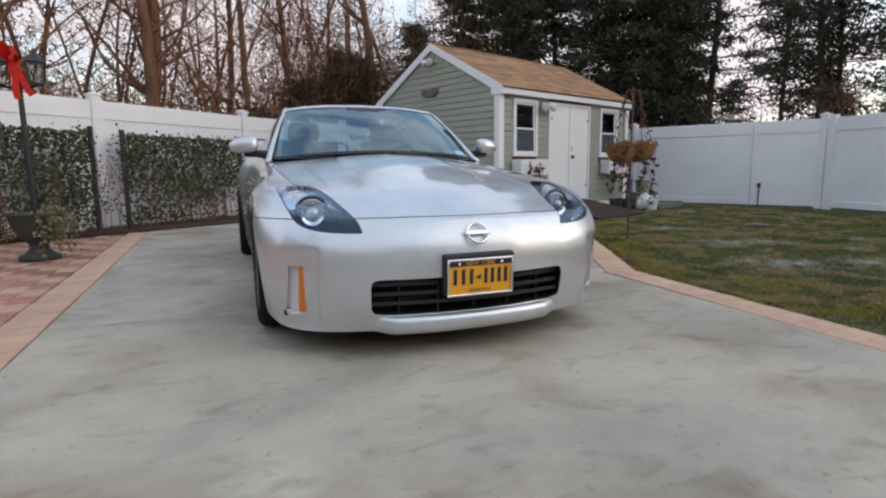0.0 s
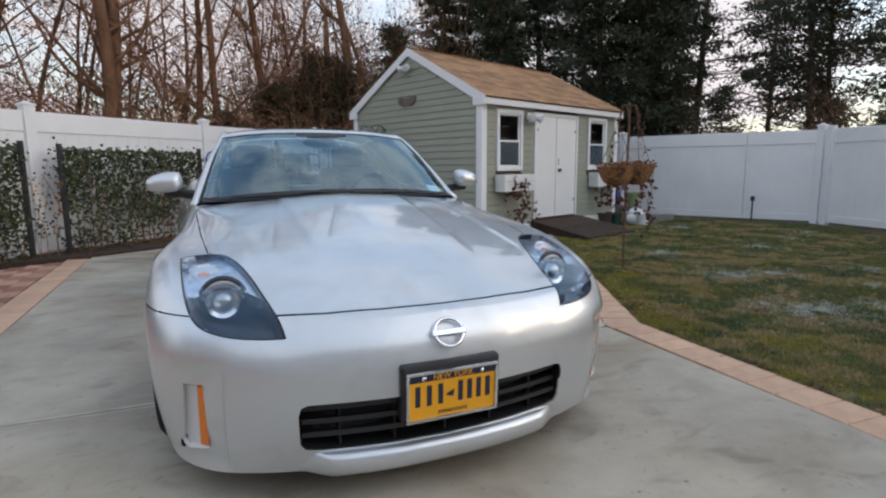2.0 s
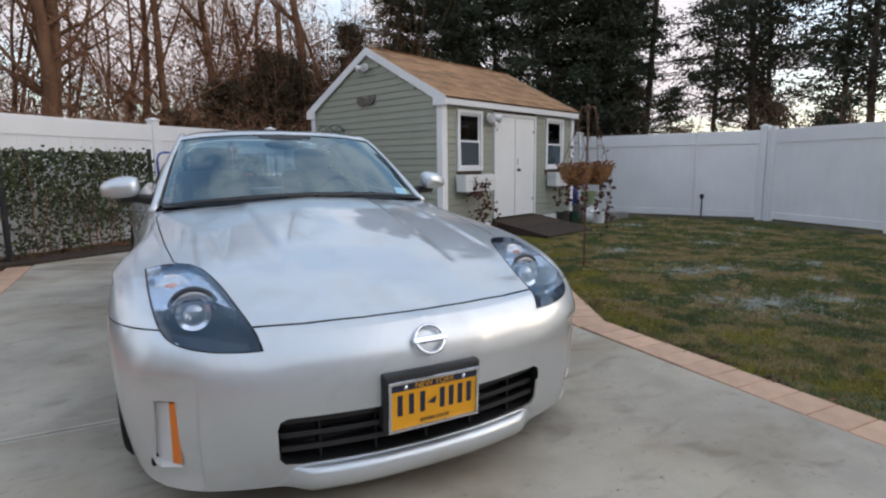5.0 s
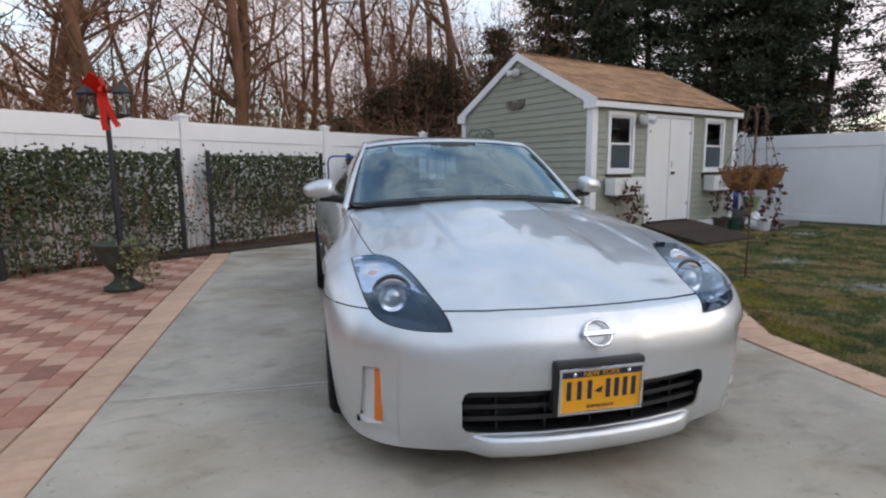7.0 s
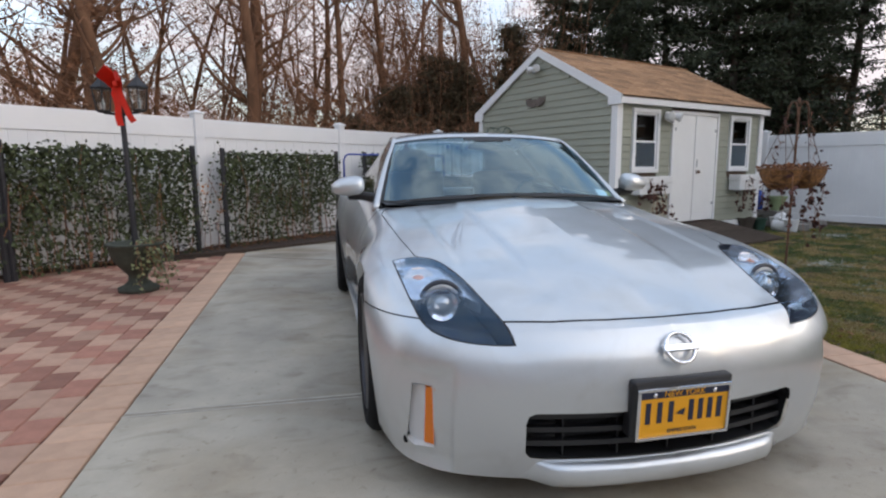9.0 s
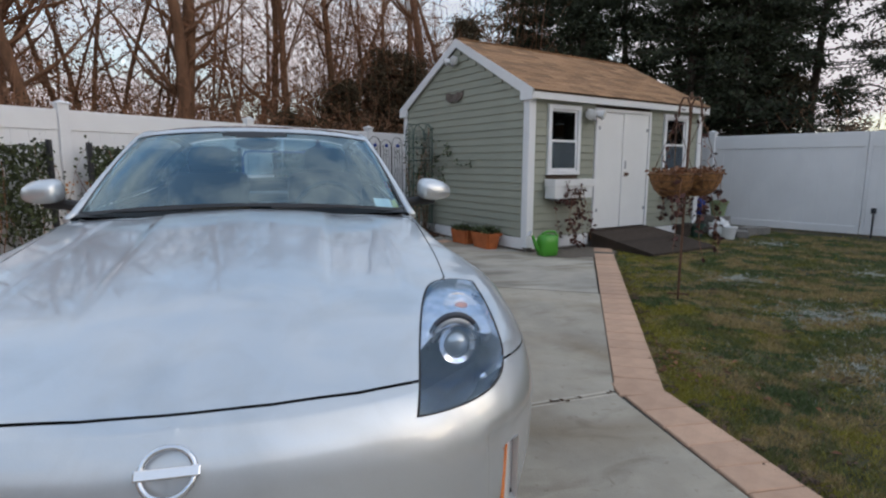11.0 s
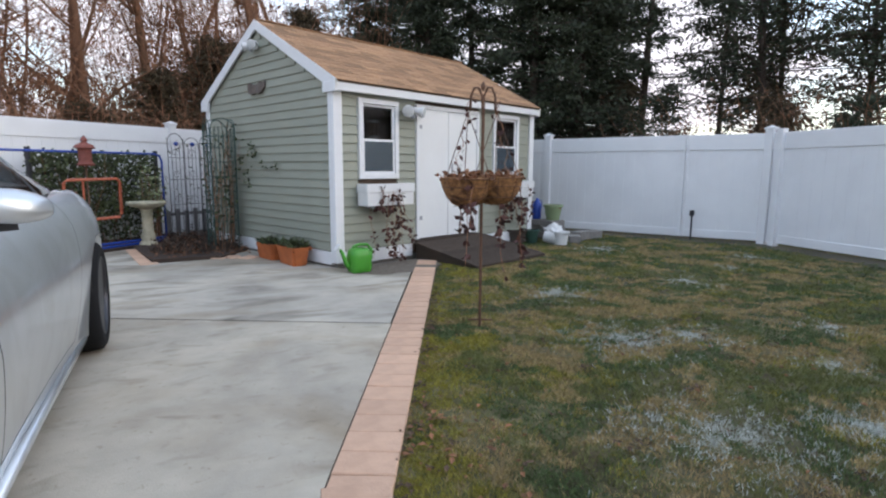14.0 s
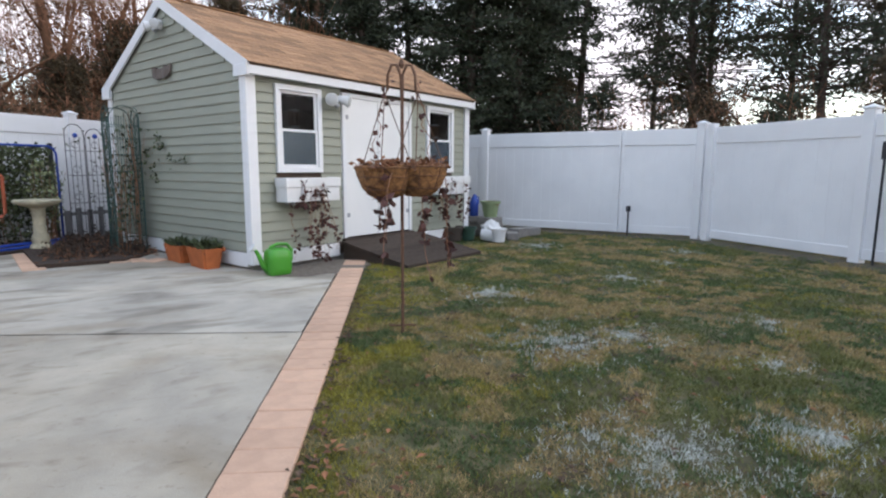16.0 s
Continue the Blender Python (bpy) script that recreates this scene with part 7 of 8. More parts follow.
def basket(m, seed, label):
    t = thing("hanging_basket", m, label, "hanging basket", "hanging baskets")
    r = random.Random(seed)
    bm = bmesh.new()
    prof = [(0.02, -0.215), (0.07, -0.208), (0.11, -0.18), (0.142, -0.12), (0.162, -0.05), (0.172, 0.0), (0.178, 0.014), (0.165, 0.016), (0.15, -0.02), (0.03, -0.035)]
    lathe(bm, prof, 36)
    for v in bm.verts:
        k = 1 + 0.10 * noise.noise(v.co * 14 + Vector((seed, 0, 0)))
        v.co = Vector((v.co.x * k, v.co.y * k, v.co.z + 0.012 * noise.noise(v.co * 22)))
    part("coir_liner", bm, M["coir"], t, smooth=True)
    bm = bmesh.new()
    for z, rad in ((0.005, 0.180), (-0.06, 0.163), (-0.15, 0.132)):
        tube(bm, [(rad * math.cos(k * math.pi / 16), rad * math.sin(k * math.pi / 16), z) for k in range(33)], 0.003, 5, cap=False)
    for k in range(8):
        a = k * math.pi / 4
        tube(bm, [(0.178 * math.cos(a), 0.178 * math.sin(a), 0.005), (0.163 * math.cos(a), 0.163 * math.sin(a), -0.06), (0.132 * math.cos(a), 0.132 * math.sin(a), -0.15), (0.03 * math.cos(a), 0.03 * math.sin(a), -0.218)], 0.0025, 5)
    part("wire_frame", bm, M["rust_metal"], t)
    for k in range(3):
        bm = bmesh.new()
        a = k * 2.094 + 0.4
        tube(bm, [(0.176 * math.cos(a), 0.176 * math.sin(a), 0.005), (0.0, 0, 0.53)], 0.003, 5)
        part("chain", bm, M["rust_metal"], t)
    lines, lv = [], []
    for k in range(120):
        a, rad = r.uniform(0, 6.28), r.uniform(0.02, 0.17)
        st = wander(r, (rad * math.cos(a), rad * math.sin(a), -0.02), (math.cos(a) * 0.5, math.sin(a) * 0.5, 0.8), r.uniform(0.03, 0.10), 4, 0.35)
        lines.append((st, 0.003, 0.0015))
        for q in st[1:]:
            if r.random() < 0.7:
                lv.append((q, r.uniform(0.02, 0.045), 0.03, rand_dir(r), rand_dir(r)))
    strands("dry_stems", lines, M["twig"], t, 4)
    leaf_mesh("dry_leaves", lv, M["dead_leaf"], t)
    return t


HOOK = pose(6.41, 6.035, -0.02, 0, 0, -24)
SQUAT = Matrix.Diagonal((1.08, 1.08, 0.88, 1))
basket(HOOK @ pose(-0.105, -0.01, 1.085) @ SQUAT, 1, "coir-lined wire hanging basket with dead plants")
basket(HOOK @ pose(0.105, 0.05, 1.095) @ SQUAT, 2, "coir-lined wire hanging basket with withered trailing vines")
vines(HOOK @ pose(0.10, -0.05, 1.08), [(0.12 * math.cos(i), 0.12 * math.sin(i), 0) for i in range(4)], 8, 0.85, "withered reddish vine trailing from the basket", side=(0.2, 0))
vines(HOOK @ pose(-0.10, -0.02, 1.08), [(0.13 * math.cos(i * 1.3), 0.13 * math.sin(i * 1.3), 0) for i in range(4)], 9, 0.5, "withered vine trailing from the basket")
r = random.Random(19)
climb = thing("climbing_vine", HOOK, "dry vine climbing the crook and basket chains", "plant", "withered vines")
lines, lv = [], []
for s in (-1, 1, -1):
    pts = [Vector((s * 0.11 * (1 - k / 14) + s * 0.09 + 0.02 * math.sin(k * 1.4 + s), 0.02 * math.cos(k * 1.7), 1.08 + 0.55 * k / 14)) for k in range(15)]
    lines.append((pts, 0.003, 0.002))
    for q in pts:
        if r.random() < 0.75:
            lv.append((q + rand_dir(r) * 0.02, r.uniform(0.03, 0.055), 0.035, rand_dir(r), rand_dir(r)))
strands("stem", lines, M["twig"], climb, 4)
leaf_mesh("withered_leaves", lv, M["vine_leaf"], climb)


def pot(m, r0, r1, h, material, label, name="flower_pot", soil=True, group="pots by the fence"):
    t = thing(name, m, label, "pot", group)
    bm = bmesh.new()
    lathe(bm, [(r0, 0), (r0 + (r1 - r0) * 0.8, h * 0.85), (r1 + 0.008, h * 0.86), (r1 + 0.01, h), (r1 - 0.008, h), (r1 - 0.015, h * 0.8), (r0 - 0.005, h * 0.78)], 24)
    part("pot", bm, material, t, smooth=False)
    if soil:
        bm = bmesh.new()
        lathe(bm, [(r1 - 0.014, h * 0.86), (r1 * 0.5, h * 0.9)], 20)
        part("soil", bm, M["mulch"], t)
    return t


M["sage_pot"] = mat("sage_plastic", (0.24, 0.30, 0.16), 0.5, var=0.12, scale=8)
M["dark_green_pot"] = mat("dark_green_plastic", (0.03, 0.07, 0.05), 0.5, var=0.2)
M["brown_pot"] = mat("brown_plastic", (0.07, 0.055, 0.045), 0.6, var=0.2)
stool = thing("block_stack", pose(9.98, 10.32, 0, 0, 0, 20), "stack of old grey paving blocks beside the shed", "blocks")
for k, (x, y, z, a) in enumerate(((0, 0, 0.0, 0), (0.02, 0.01, 0.10, 8), (-0.01, 0.02, 0.20, -6))):
    part("block", box(bmesh.new(), -0.16, 0.16, -0.16, 0.16, z, z + 0.096, 0.008, pose(x, y, 0, 0, 0, a)), M["block"], stool)
p = pot(pose(9.98, 10.32, 0.296), 0.105, 0.16, 0.26, M["sage_pot"], "sage-green plastic flower pot on a stack of blocks")
r = random.Random(4)
leaf_mesh("dry_plant", [(Vector((r.uniform(-.1, .1), r.uniform(-.1, .1), 0.2)), r.uniform(0.04, 0.10), 0.03, (rand_dir(r, 0.5) + Vector((0, 0, 0.5))).normalized(), rand_dir(r)) for _ in range(60)], M["dead_leaf"], p)
pot(pose(9.60, 9.52, 0), 0.085, 0.115, 0.20, M["white_plastic"], "small white plastic bucket on the grass", "bucket", False)
b2 = pot(pose(9.52, 9.86, 0.085, 96, 18, 40), 0.085, 0.12, 0.22, M["white_plastic"], "white plastic bucket lying on its side", "bucket", False)
b3 = pot(pose(9.74, 10.02, 0.0, 0, 0, 0), 0.08, 0.11, 0.2, M["white_plastic"], "white plastic bucket with a torn bag", "bucket", True)
pot(pose(9.08, 9.98, 0), 0.115, 0.165, 0.21, M["brown_pot"], "low brown plastic flower pot beside the ramp")
pot(pose(9.30, 9.90, 0), 0.085, 0.12, 0.2, M["dark_green_pot"], "dark green plastic flower pot beside the ramp")
for k, (x, y, a) in enumerate(((10.28, 9.95, 25), (10.62, 10.08, 10), (10.05, 9.80, 60))):
    blk = tagged(link_mesh("paving_block", box(bmesh.new(), -0.17, 0.17, -0.09, 0.09, 0, 0.15 - 0.02 * k, 0.012), M["block"]), "old grey concrete block on the grass by the fence", "block", "loose blocks")
    blk.matrix_world = pose(x, y, -0.015, 0, 0, a)
# rumpled white sacking by the buckets
bm = bmesh.new()
bmesh.ops.create_icosphere(bm, subdivisions=4, radius=1)
for v in bm.verts:
    k = 1 + 0.35 * noise.noise(v.co * 2.3) + 0.22 * abs(noise.noise(v.co * 6))
    v.co = Vector((v.co.x * 0.13 * k, v.co.y * 0.12 * k, max(-0.0, 0.13 + v.co.z * 0.15 * k)))
bag = tagged(link_mesh("plastic_bag", bm, M["white_plastic"], smooth=True), "crumpled white plastic bag by the buckets", "bag")
bag.matrix_world = pose(9.66, 9.80, 0)
copy_thing(stool, pose(9.84, 10.62, 0, 0, 0, 40))
jug = thing("blue_jug", pose(9.84, 10.60, 0.297), "blue plastic jug behind the pots", "jug")
bm = bmesh.new()
lathe(bm, [(0.07, 0), (0.075, 0.02), (0.075, 0.24), (0.04, 0.31), (0.025, 0.33), (0.025, 0.36)], 20)
part("bottle", bm, M["blue_paint"], jug, smooth=True)
bm = bmesh.new()
tube(bm, [(0.03, 0, 0.33), (0.09, 0, 0.31), (0.085, 0, 0.18), (0.07, 0, 0.16)], 0.010, 8)
part("handle", bm, M["blue_paint"], jug)

# gable ornament and clinging vine
orn = thing("wall_plaque", SHED @ pose(-0.022, 1.66, 2.17, 0, 0, -90) @ Matrix.Scale(1.35, 4), "weathered bronze winged plaque under the gable", "ornament")
bm = bmesh.new()
for s in (-1, 1):
    o = [(0, -0.05), (0.06 * s, -0.06), (0.12 * s, -0.045), (0.165 * s, 0.0), (0.17 * s, 0.055), (0.13 * s, 0.03), (0.09 * s, 0.05), (0.05 * s, 0.025), (0, 0.035)]
    a = [bm.verts.new((x, -0.012 - 0.02 * math.sin(abs(x) * 18), z)) for x, z in o]
    b = [bm.verts.new((x, 0.0, z)) for x, z in o]
    bm.faces.new(a), bm.faces.new(b[::-1])
    for i in range(len(o)):
        bm.faces.new((a[i], b[i], b[(i + 1) % len(o)], a[(i + 1) % len(o)]))
bmesh.ops.recalc_face_normals(bm, faces=bm.faces)
part("relief", bm, M["plaque"], orn)
r = random.Random(31)
vine = thing("wall_vine", SHED @ pose(-0.03, 2.2, 0.9, 0, 0, -90), "green vine sprigs climbing the shed's gable wall", "plant")
lines, lv = [], []
for tx, tz in ((0.38, 0.47), (0.66, 0.28), (0.96, 0.27), (0.42, 0.40), (0.22, 0.10), (0.10, 0.36)):
    st = [Vector((-0.72 + (tx + 0.72) * k / 8, -0.012 - 0.012 * math.sin(k), 0.05 + (tz - 0.05) * (k / 8) ** 0.7 + 0.03 * math.sin(k * 1.3 + tx * 9))) for k in range(9)]
    lines.append((st, 0.003, 0.002))
    for _ in range(13):
        q = st[8] + Vector((r.gauss(0, 0.05), -0.01, r.gauss(0, 0.05)))
        lv.append((q, r.uniform(0.03, 0.06), 0.045, rand_dir(r), Vector((0, -1, 0.2))))
    for q in st[3:8]:
        if r.random() < 0.5:
            lv.append((q, r.uniform(0.03, 0.05), 0.035, rand_dir(r), Vector((0, -1, 0.2))))
strands("stem", lines, M["twig"], vine, 4)
leaf_mesh("leaves", lv, M["ivy"], vine)

# ---- trellises ----
def arch(bm, w, h, m, rad=0.006):
    pts = [(-w, 0, 0), (-w, 0, h - w)] + [(-w * math.cos(a), 0, h - w + w * math.sin(a)) for a in (0.4, 0.8, 1.2, 1.57, 1.95, 2.35, 2.75)] + [(w, 0, h - w), (w, 0, 0)]
    tube(bm, [m @ Vector(q) for q in pts], rad, 6)


t1 = thing("scroll_trellis", pose(4.42, 12.62, 0.0, 0, 0, 39), "dark wire trellis with scrolls and blue glass drops", "trellis")
for k in range(3):
    bm = bmesh.new()
    m = pose(-0.30 + 0.30 * k, 0, 0)
    arch(bm, 0.14, 1.68 - 0.05 * (k % 2), m)
    for x in (-0.07, 0.0, 0.07):
        tube(bm, [m @ Vector((x, 0, 0)), m @ Vector((x, 0, 1.5))], 0.004, 5)
    for z in (0.55, 0.95, 1.3):
        tube(bm, [m @ Vector((-0.14, 0, z)), m @ Vector((0.14, 0, z))], 0.004, 5)
        tube(bm, [m @ Vector((0.05 * math.cos(a), 0, z + 0.09 + 0.05 * math.sin(a))) for a in (k2 * 0.6 for k2 in range(10))], 0.004, 5)
    part("arch_panel", bm, M["black_metal"], t1)
    bm = bmesh.new()
    bmesh.ops.create_uvsphere(bm, u_segments=10, v_segments=8, radius=0.035, matrix=m @ pose(0, -0.02, 1.52))
    part("glass_drop", bm, M["blue_paint"], t1)
t2 = thing("wire_obelisk", pose(4.80, 10.76, 0.02, 0, 0, 15), "green wire obelisk trellis by the shed wall", "trellis")
for k in range(4):
    bm = bmesh.new()
    a = k * math.pi / 2
    m = pose(0.165 * math.cos(a), 0.165 * math.sin(a), 0, 0, 0, 90 + 90 * k)
    arch(bm, 0.16, 1.78, m, 0.006)
    for x in (-0.11, -0.055, 0, 0.055, 0.11):
        tube(bm, [m @ Vector((x, 0, 0)), m @ Vector((x, 0, 1.70 - abs(x) * 0.5))], 0.004, 5)
    for z in (0.2, 0.4, 0.6, 0.8, 1.0, 1.2, 1.4, 1.55):
        tube(bm, [m @ Vector((-0.16, 0, z)), m @ Vector((0.16, 0, z))], 0.004, 5)
    part("wire_side", bm, M["wire_green"], t2)
r = random.Random(8)
lines, lv = [], []
for k in range(34):
    a = r.uniform(0, 6.28)
    st = wander(r, (0.13 * math.cos(a), 0.13 * math.sin(a), 0), (0, 0, 1), r.uniform(0.9, 1.75), 8, 0.09)
    lines.append((st, 0.004, 0.002))
    for q in st[2:]:
        for _ in range(r.randint(0, 3)):
            lv.append((q + rand_dir(r) * 0.05, r.uniform(0.03, 0.06), 0.04, rand_dir(r), rand_dir(r)))
strands("dry_vine", lines, M["twig"], t2, 4)
leaf_mesh("vine_leaves", lv, M["ivy"], t2)
r = random.Random(88)
lv2 = [(Vector((r.uniform(-0.45, 0.45), r.uniform(-0.03, 0.03), r.uniform(0.4, 1.6))), r.uniform(0.03, 0.05), 0.035, rand_dir(r), rand_dir(r)) for _ in range(70)]
leaf_mesh("vine_leaves", lv2, M["ivy"], t1)
M["picket_grey"] = mat("grey_weathered_wood", (0.20, 0.19, 0.19), 0.9, var=0.3, scale=10, stretch=(6, 6, 1))
slats = thing("low_pickets", pose(4.42, 12.78, 0, 0, 0, 39), "low grey weathered picket screen behind the trellis", "picket")
for k in range(7):
    part("picket", box(bmesh.new(), -0.55 + 0.17 * k, -0.47 + 0.17 * k, -0.01, 0.01, 0, 0.44 + 0.03 * (k % 2), 0.003), M["picket_grey"], slats)
part("rail", boxed(-0.56, 0.60, 0.011, 0.03, 0.36, 0.41, 0.002), M["picket_grey"], slats)

# blue pipe frame, orange frame, lantern, bird bath
bf = thing("pipe_frame", pose(2.95, 10.98, 0, 0, 0, 38.5), "blue painted pipe frame standing before the hedge", "frame")
bm = bmesh.new()
W, H = 1.36, 1.34
tube(bm, [(-1.03, 0, 0.05), (-1.03, 0, H - 0.10), (-1.0, 0, H - 0.03), (-0.93, 0, H), (W - 0.1, 0, H), (W - 0.03, 0, H - 0.03), (W, 0, H - 0.10), (W, 0, 0.05)], 0.015, 10)
part("hoop", bm, M["blue_paint"], bf, smooth=True)
for y0, z0 in ((0.0, 0.07), (-0.12, 0.03)):
    bm = bmesh.new()
    tube(bm, [(-1.03, y0, z0), (W, y0 * 0.2, z0 + 0.03)], 0.018, 8)
    part("rail", bm, M["blue_paint"], bf)
of = thing("square_frame", pose(3.26, 10.84, 0, 0, 0, 38.5), "rusty orange square frame on a post", "frame")
bm = bmesh.new()
tube(bm, [(-0.34, 0, 0.50), (-0.34, 0, 0.94), (-0.30, 0, 0.98), (0.32, 0, 0.99), (0.36, 0, 0.95), (0.36, 0, 0.52), (0.32, 0, 0.48), (-0.30, 0, 0.46), (-0.34, 0, 0.50)], 0.020, 8)
part("square", bm, M["orange_paint"], of, smooth=True)
bm = bmesh.new()
tube(bm, [(-0.10, 0.02, 0), (-0.10, 0.02, 1.0)], 0.014, 8)
part("post", bm, M["orange_paint"], of)
ln = thing("garden_lantern", pose(3.20, 10.90, 0, 0, 0, 38.5), "rusty red metal lantern on a pole", "lantern")
bm = bmesh.new()
tube(bm, [(0, 0, 0), (0, 0, 1.16)], 0.012, 8)
part("pole", bm, M["rust_metal"], ln)
bm = bmesh.new()
lathe(bm, [(0.10, 1.16), (0.11, 1.18), (0.085, 1.19), (0.075, 1.22), (0.075, 1.34), (0.085, 1.37), (0.125, 1.385), (0.10, 1.42), (0.04, 1.45), (0.03, 1.47), (0.045, 1.48), (0.008, 1.54)], 16)
part("lantern_body", bm, M["lantern_red"], ln)
bath = thing("bird_bath", pose(3.80, 11.52, 0), "weathered cast-stone bird bath on a turned pedestal", "bird bath")
bm = bmesh.new()
lathe(bm, [(0.13, 0), (0.13, 0.05), (0.11, 0.07), (0.09, 0.10), (0.105, 0.14), (0.095, 0.18), (0.075, 0.22), (0.07, 0.40), (0.08, 0.52), (0.10, 0.56)], 28)
part("pedestal", bm, M["stone"], bath, smooth=True)
bm = bmesh.new()
lathe(bm, [(0.09, 0.555), (0.18, 0.58), (0.25, 0.61), (0.262, 0.645), (0.25, 0.655), (0.22, 0.645), (0.13, 0.62), (0.03, 0.61)], 32)
part("bowl", bm, M["stone"], bath, smooth=True)

r = random.Random(93)
sprig = thing("climbing_shrub", pose(3.86, 11.86, 0), "pale green climbing shrub by the blue pipe frame", "plant")
lines, lv = [], []
for k in range(12):
    st = wander(r, (r.uniform(-0.08, 0.08), 0, 0), (r.uniform(-0.1, 0.15), 0, 1), r.uniform(0.8, 1.25), 8, 0.12)
    lines.append((st, 0.004, 0.002))
    for q in st[4:]:
        for _ in range(7):
            lv.append((q + rand_dir(r) * 0.07, r.uniform(0.03, 0.06), 0.04, rand_dir(r), rand_dir(r)))
strands("stem_mass", lines, M["twig"], sprig, 4)
leaf_mesh("leaf_mass", lv, M["pale_ivy"], sprig)

# ---- lamp post, urn, solar lamp ----
lamp = thing("lamp_post", pose(0.26, 6.78, 0, 0.3, -0.6, -12), "dark iron lamp post with two lanterns and a red bow", "lamp post")
bm = bmesh.new()
tube(bm, [(0, 0, 0), (0, 0, 0.5), (0.0, 0, 1.66), (0, 0, 1.92)], [0.034, 0.028, 0.021, 0.018], 12)
part("post", bm, M["black_metal"], lamp, smooth=True)
bm = bmesh.new()
tube(bm, [(-0.16, 0, 1.62), (0, 0, 1.60), (0.16, 0, 1.62)], 0.012, 8)
part("cross_arm", bm, M["black_metal"], lamp)
M["lamp_glass"] = glass("lantern_glass", (0.80, 0.82, 0.80), 0.06, 0.08)
for s in (-1, 1):
    lt = part("lantern", bmesh.new(), M["black_metal"], lamp)
    m = pose(s * 0.165, 0, 1.62)
    bm = bmesh.new()
    lathe(bm, [(0.035, 0), (0.062, 0.012), (0.062, 0.02)], 6, m)
    lathe(bm, [(0.092, 0.205), (0.096, 0.215), (0.06, 0.25), (0.028, 0.285), (0.016, 0.30), (0.012, 0.33)], 6, m)
    for k in range(6):
        a = k * math.pi / 3
        tube(bm, [m @ Vector((0.06 * math.cos(a), 0.06 * math.sin(a), 0.02)), m @ Vector((0.084 * math.cos(a), 0.084 * math.sin(a), 0.205))], 0.005, 5)
    part("lantern_frame", bm, M["black_metal"], lt)
    bm = bmesh.new()
    ra = [bm.verts.new(m @ Vector((0.057 * math.cos(k * math.pi / 3), 0.057 * math.sin(k * math.pi / 3), 0.02))) for k in range(6)]
    rb = [bm.verts.new(m @ Vector((0.080 * math.cos(k * math.pi / 3), 0.080 * math.sin(k * math.pi / 3), 0.205))) for k in range(6)]
    for k in range(6):
        bm.faces.new((ra[k], ra[(k + 1) % 6], rb[(k + 1) % 6], rb[k]))
    g = part("lantern_panes", bm, M["lamp_glass"], lt)
    g.visible_shadow = False
    bm = bmesh.new()
    lathe(bm, [(0.012, 0.02), (0.012, 0.10), (0.004, 0.13)], 10, m)
    part("candle_bulb", bm, M["bulb"], lt)
bow = thing("red_bow", pose(0.26, 6.78, 0, 0.3, -0.6, -12), "bright red ribbon bow tied to the lamp post", "bow")


def ribbon(pts, width, wdir):
    bm = bmesh.new()
    wd = Vector(wdir).normalized() * width / 2
    t_ = Vector((0, 0.002, 0))
    a = [bm.verts.new(Vector(q) + wd) for q in pts]
    b = [bm.verts.new(Vector(q) - wd) for q in pts]
    for i in range(len(pts) - 1):
        bm.faces.new((a[i], a[i + 1], b[i + 1], b[i]))
    bmesh.ops.solidify(bm, geom=bm.faces[:], thickness=0.003)
    return bm


part("loop", ribbon([(0, -0.03, 1.86), (-0.05, -0.07, 1.92), (-0.105, -0.08, 1.96), (-0.12, -0.06, 1.98), (-0.10, -0.03, 1.96), (-0.04, -0.03, 1.89), (0, -0.03, 1.86)], 0.115, (0.55, 0.3, 0.8)), M["red_cloth"], bow, smooth=True)
part("loop", ribbon([(0, -0.03, 1.86), (0.02, -0.09, 1.91), (0.05, -0.09, 1.93), (0.055, -0.06, 1.90), (0.03, -0.03, 1.87), (0, -0.03, 1.85)], 0.10, (-0.4, 0.3, 0.8)), M["red_cloth"], bow, smooth=True)
part("tail", ribbon([(0, -0.035, 1.86), (-0.01, -0.06, 1.78), (0.005, -0.05, 1.68), (0.0, -0.055, 1.58), (0.01, -0.05, 1.50)], 0.06, (1, 0.1, 0.1)), M["red_cloth"], bow, smooth=True)
part("tail", ribbon([(0.01, -0.035, 1.86), (0.04, -0.06, 1.76), (0.07, -0.05, 1.66), (0.10, -0.05, 1.58), (0.135, -0.055, 1.53)], 0.055, (1, 0, 0.5)), M["red_cloth"], bow, smooth=True)
part("knot", box(bmesh.new(), -0.028, 0.028, -0.06, -0.01, 1.835, 1.885, 0.014), M["red_cloth"], bow)
urn = thing("urn_planter", pose(0.25, 6.79, 0), "dark cast urn planter round the lamp post", "urn")
bm = bmesh.new()
lathe(bm, [(0.17, 0), (0.175, 0.04), (0.13, 0.06), (0.085, 0.10), (0.08, 0.15), (0.12, 0.20), (0.19, 0.29), (0.215, 0.37), (0.225, 0.42), (0.245, 0.44), (0.245, 0.455), (0.21, 0.455), (0.19, 0.40), (0.05, 0.385)], 28)
part("urn", bm, M["urn_dark"] if "urn_dark" in M else M["black_metal"], urn, smooth=True)
r = random.Random(55)
trail = thing("urn_ivy", pose(0.25, 6.79, 0), "variegated ivy trailing over the urn", "plant")
lines, lv = [], []
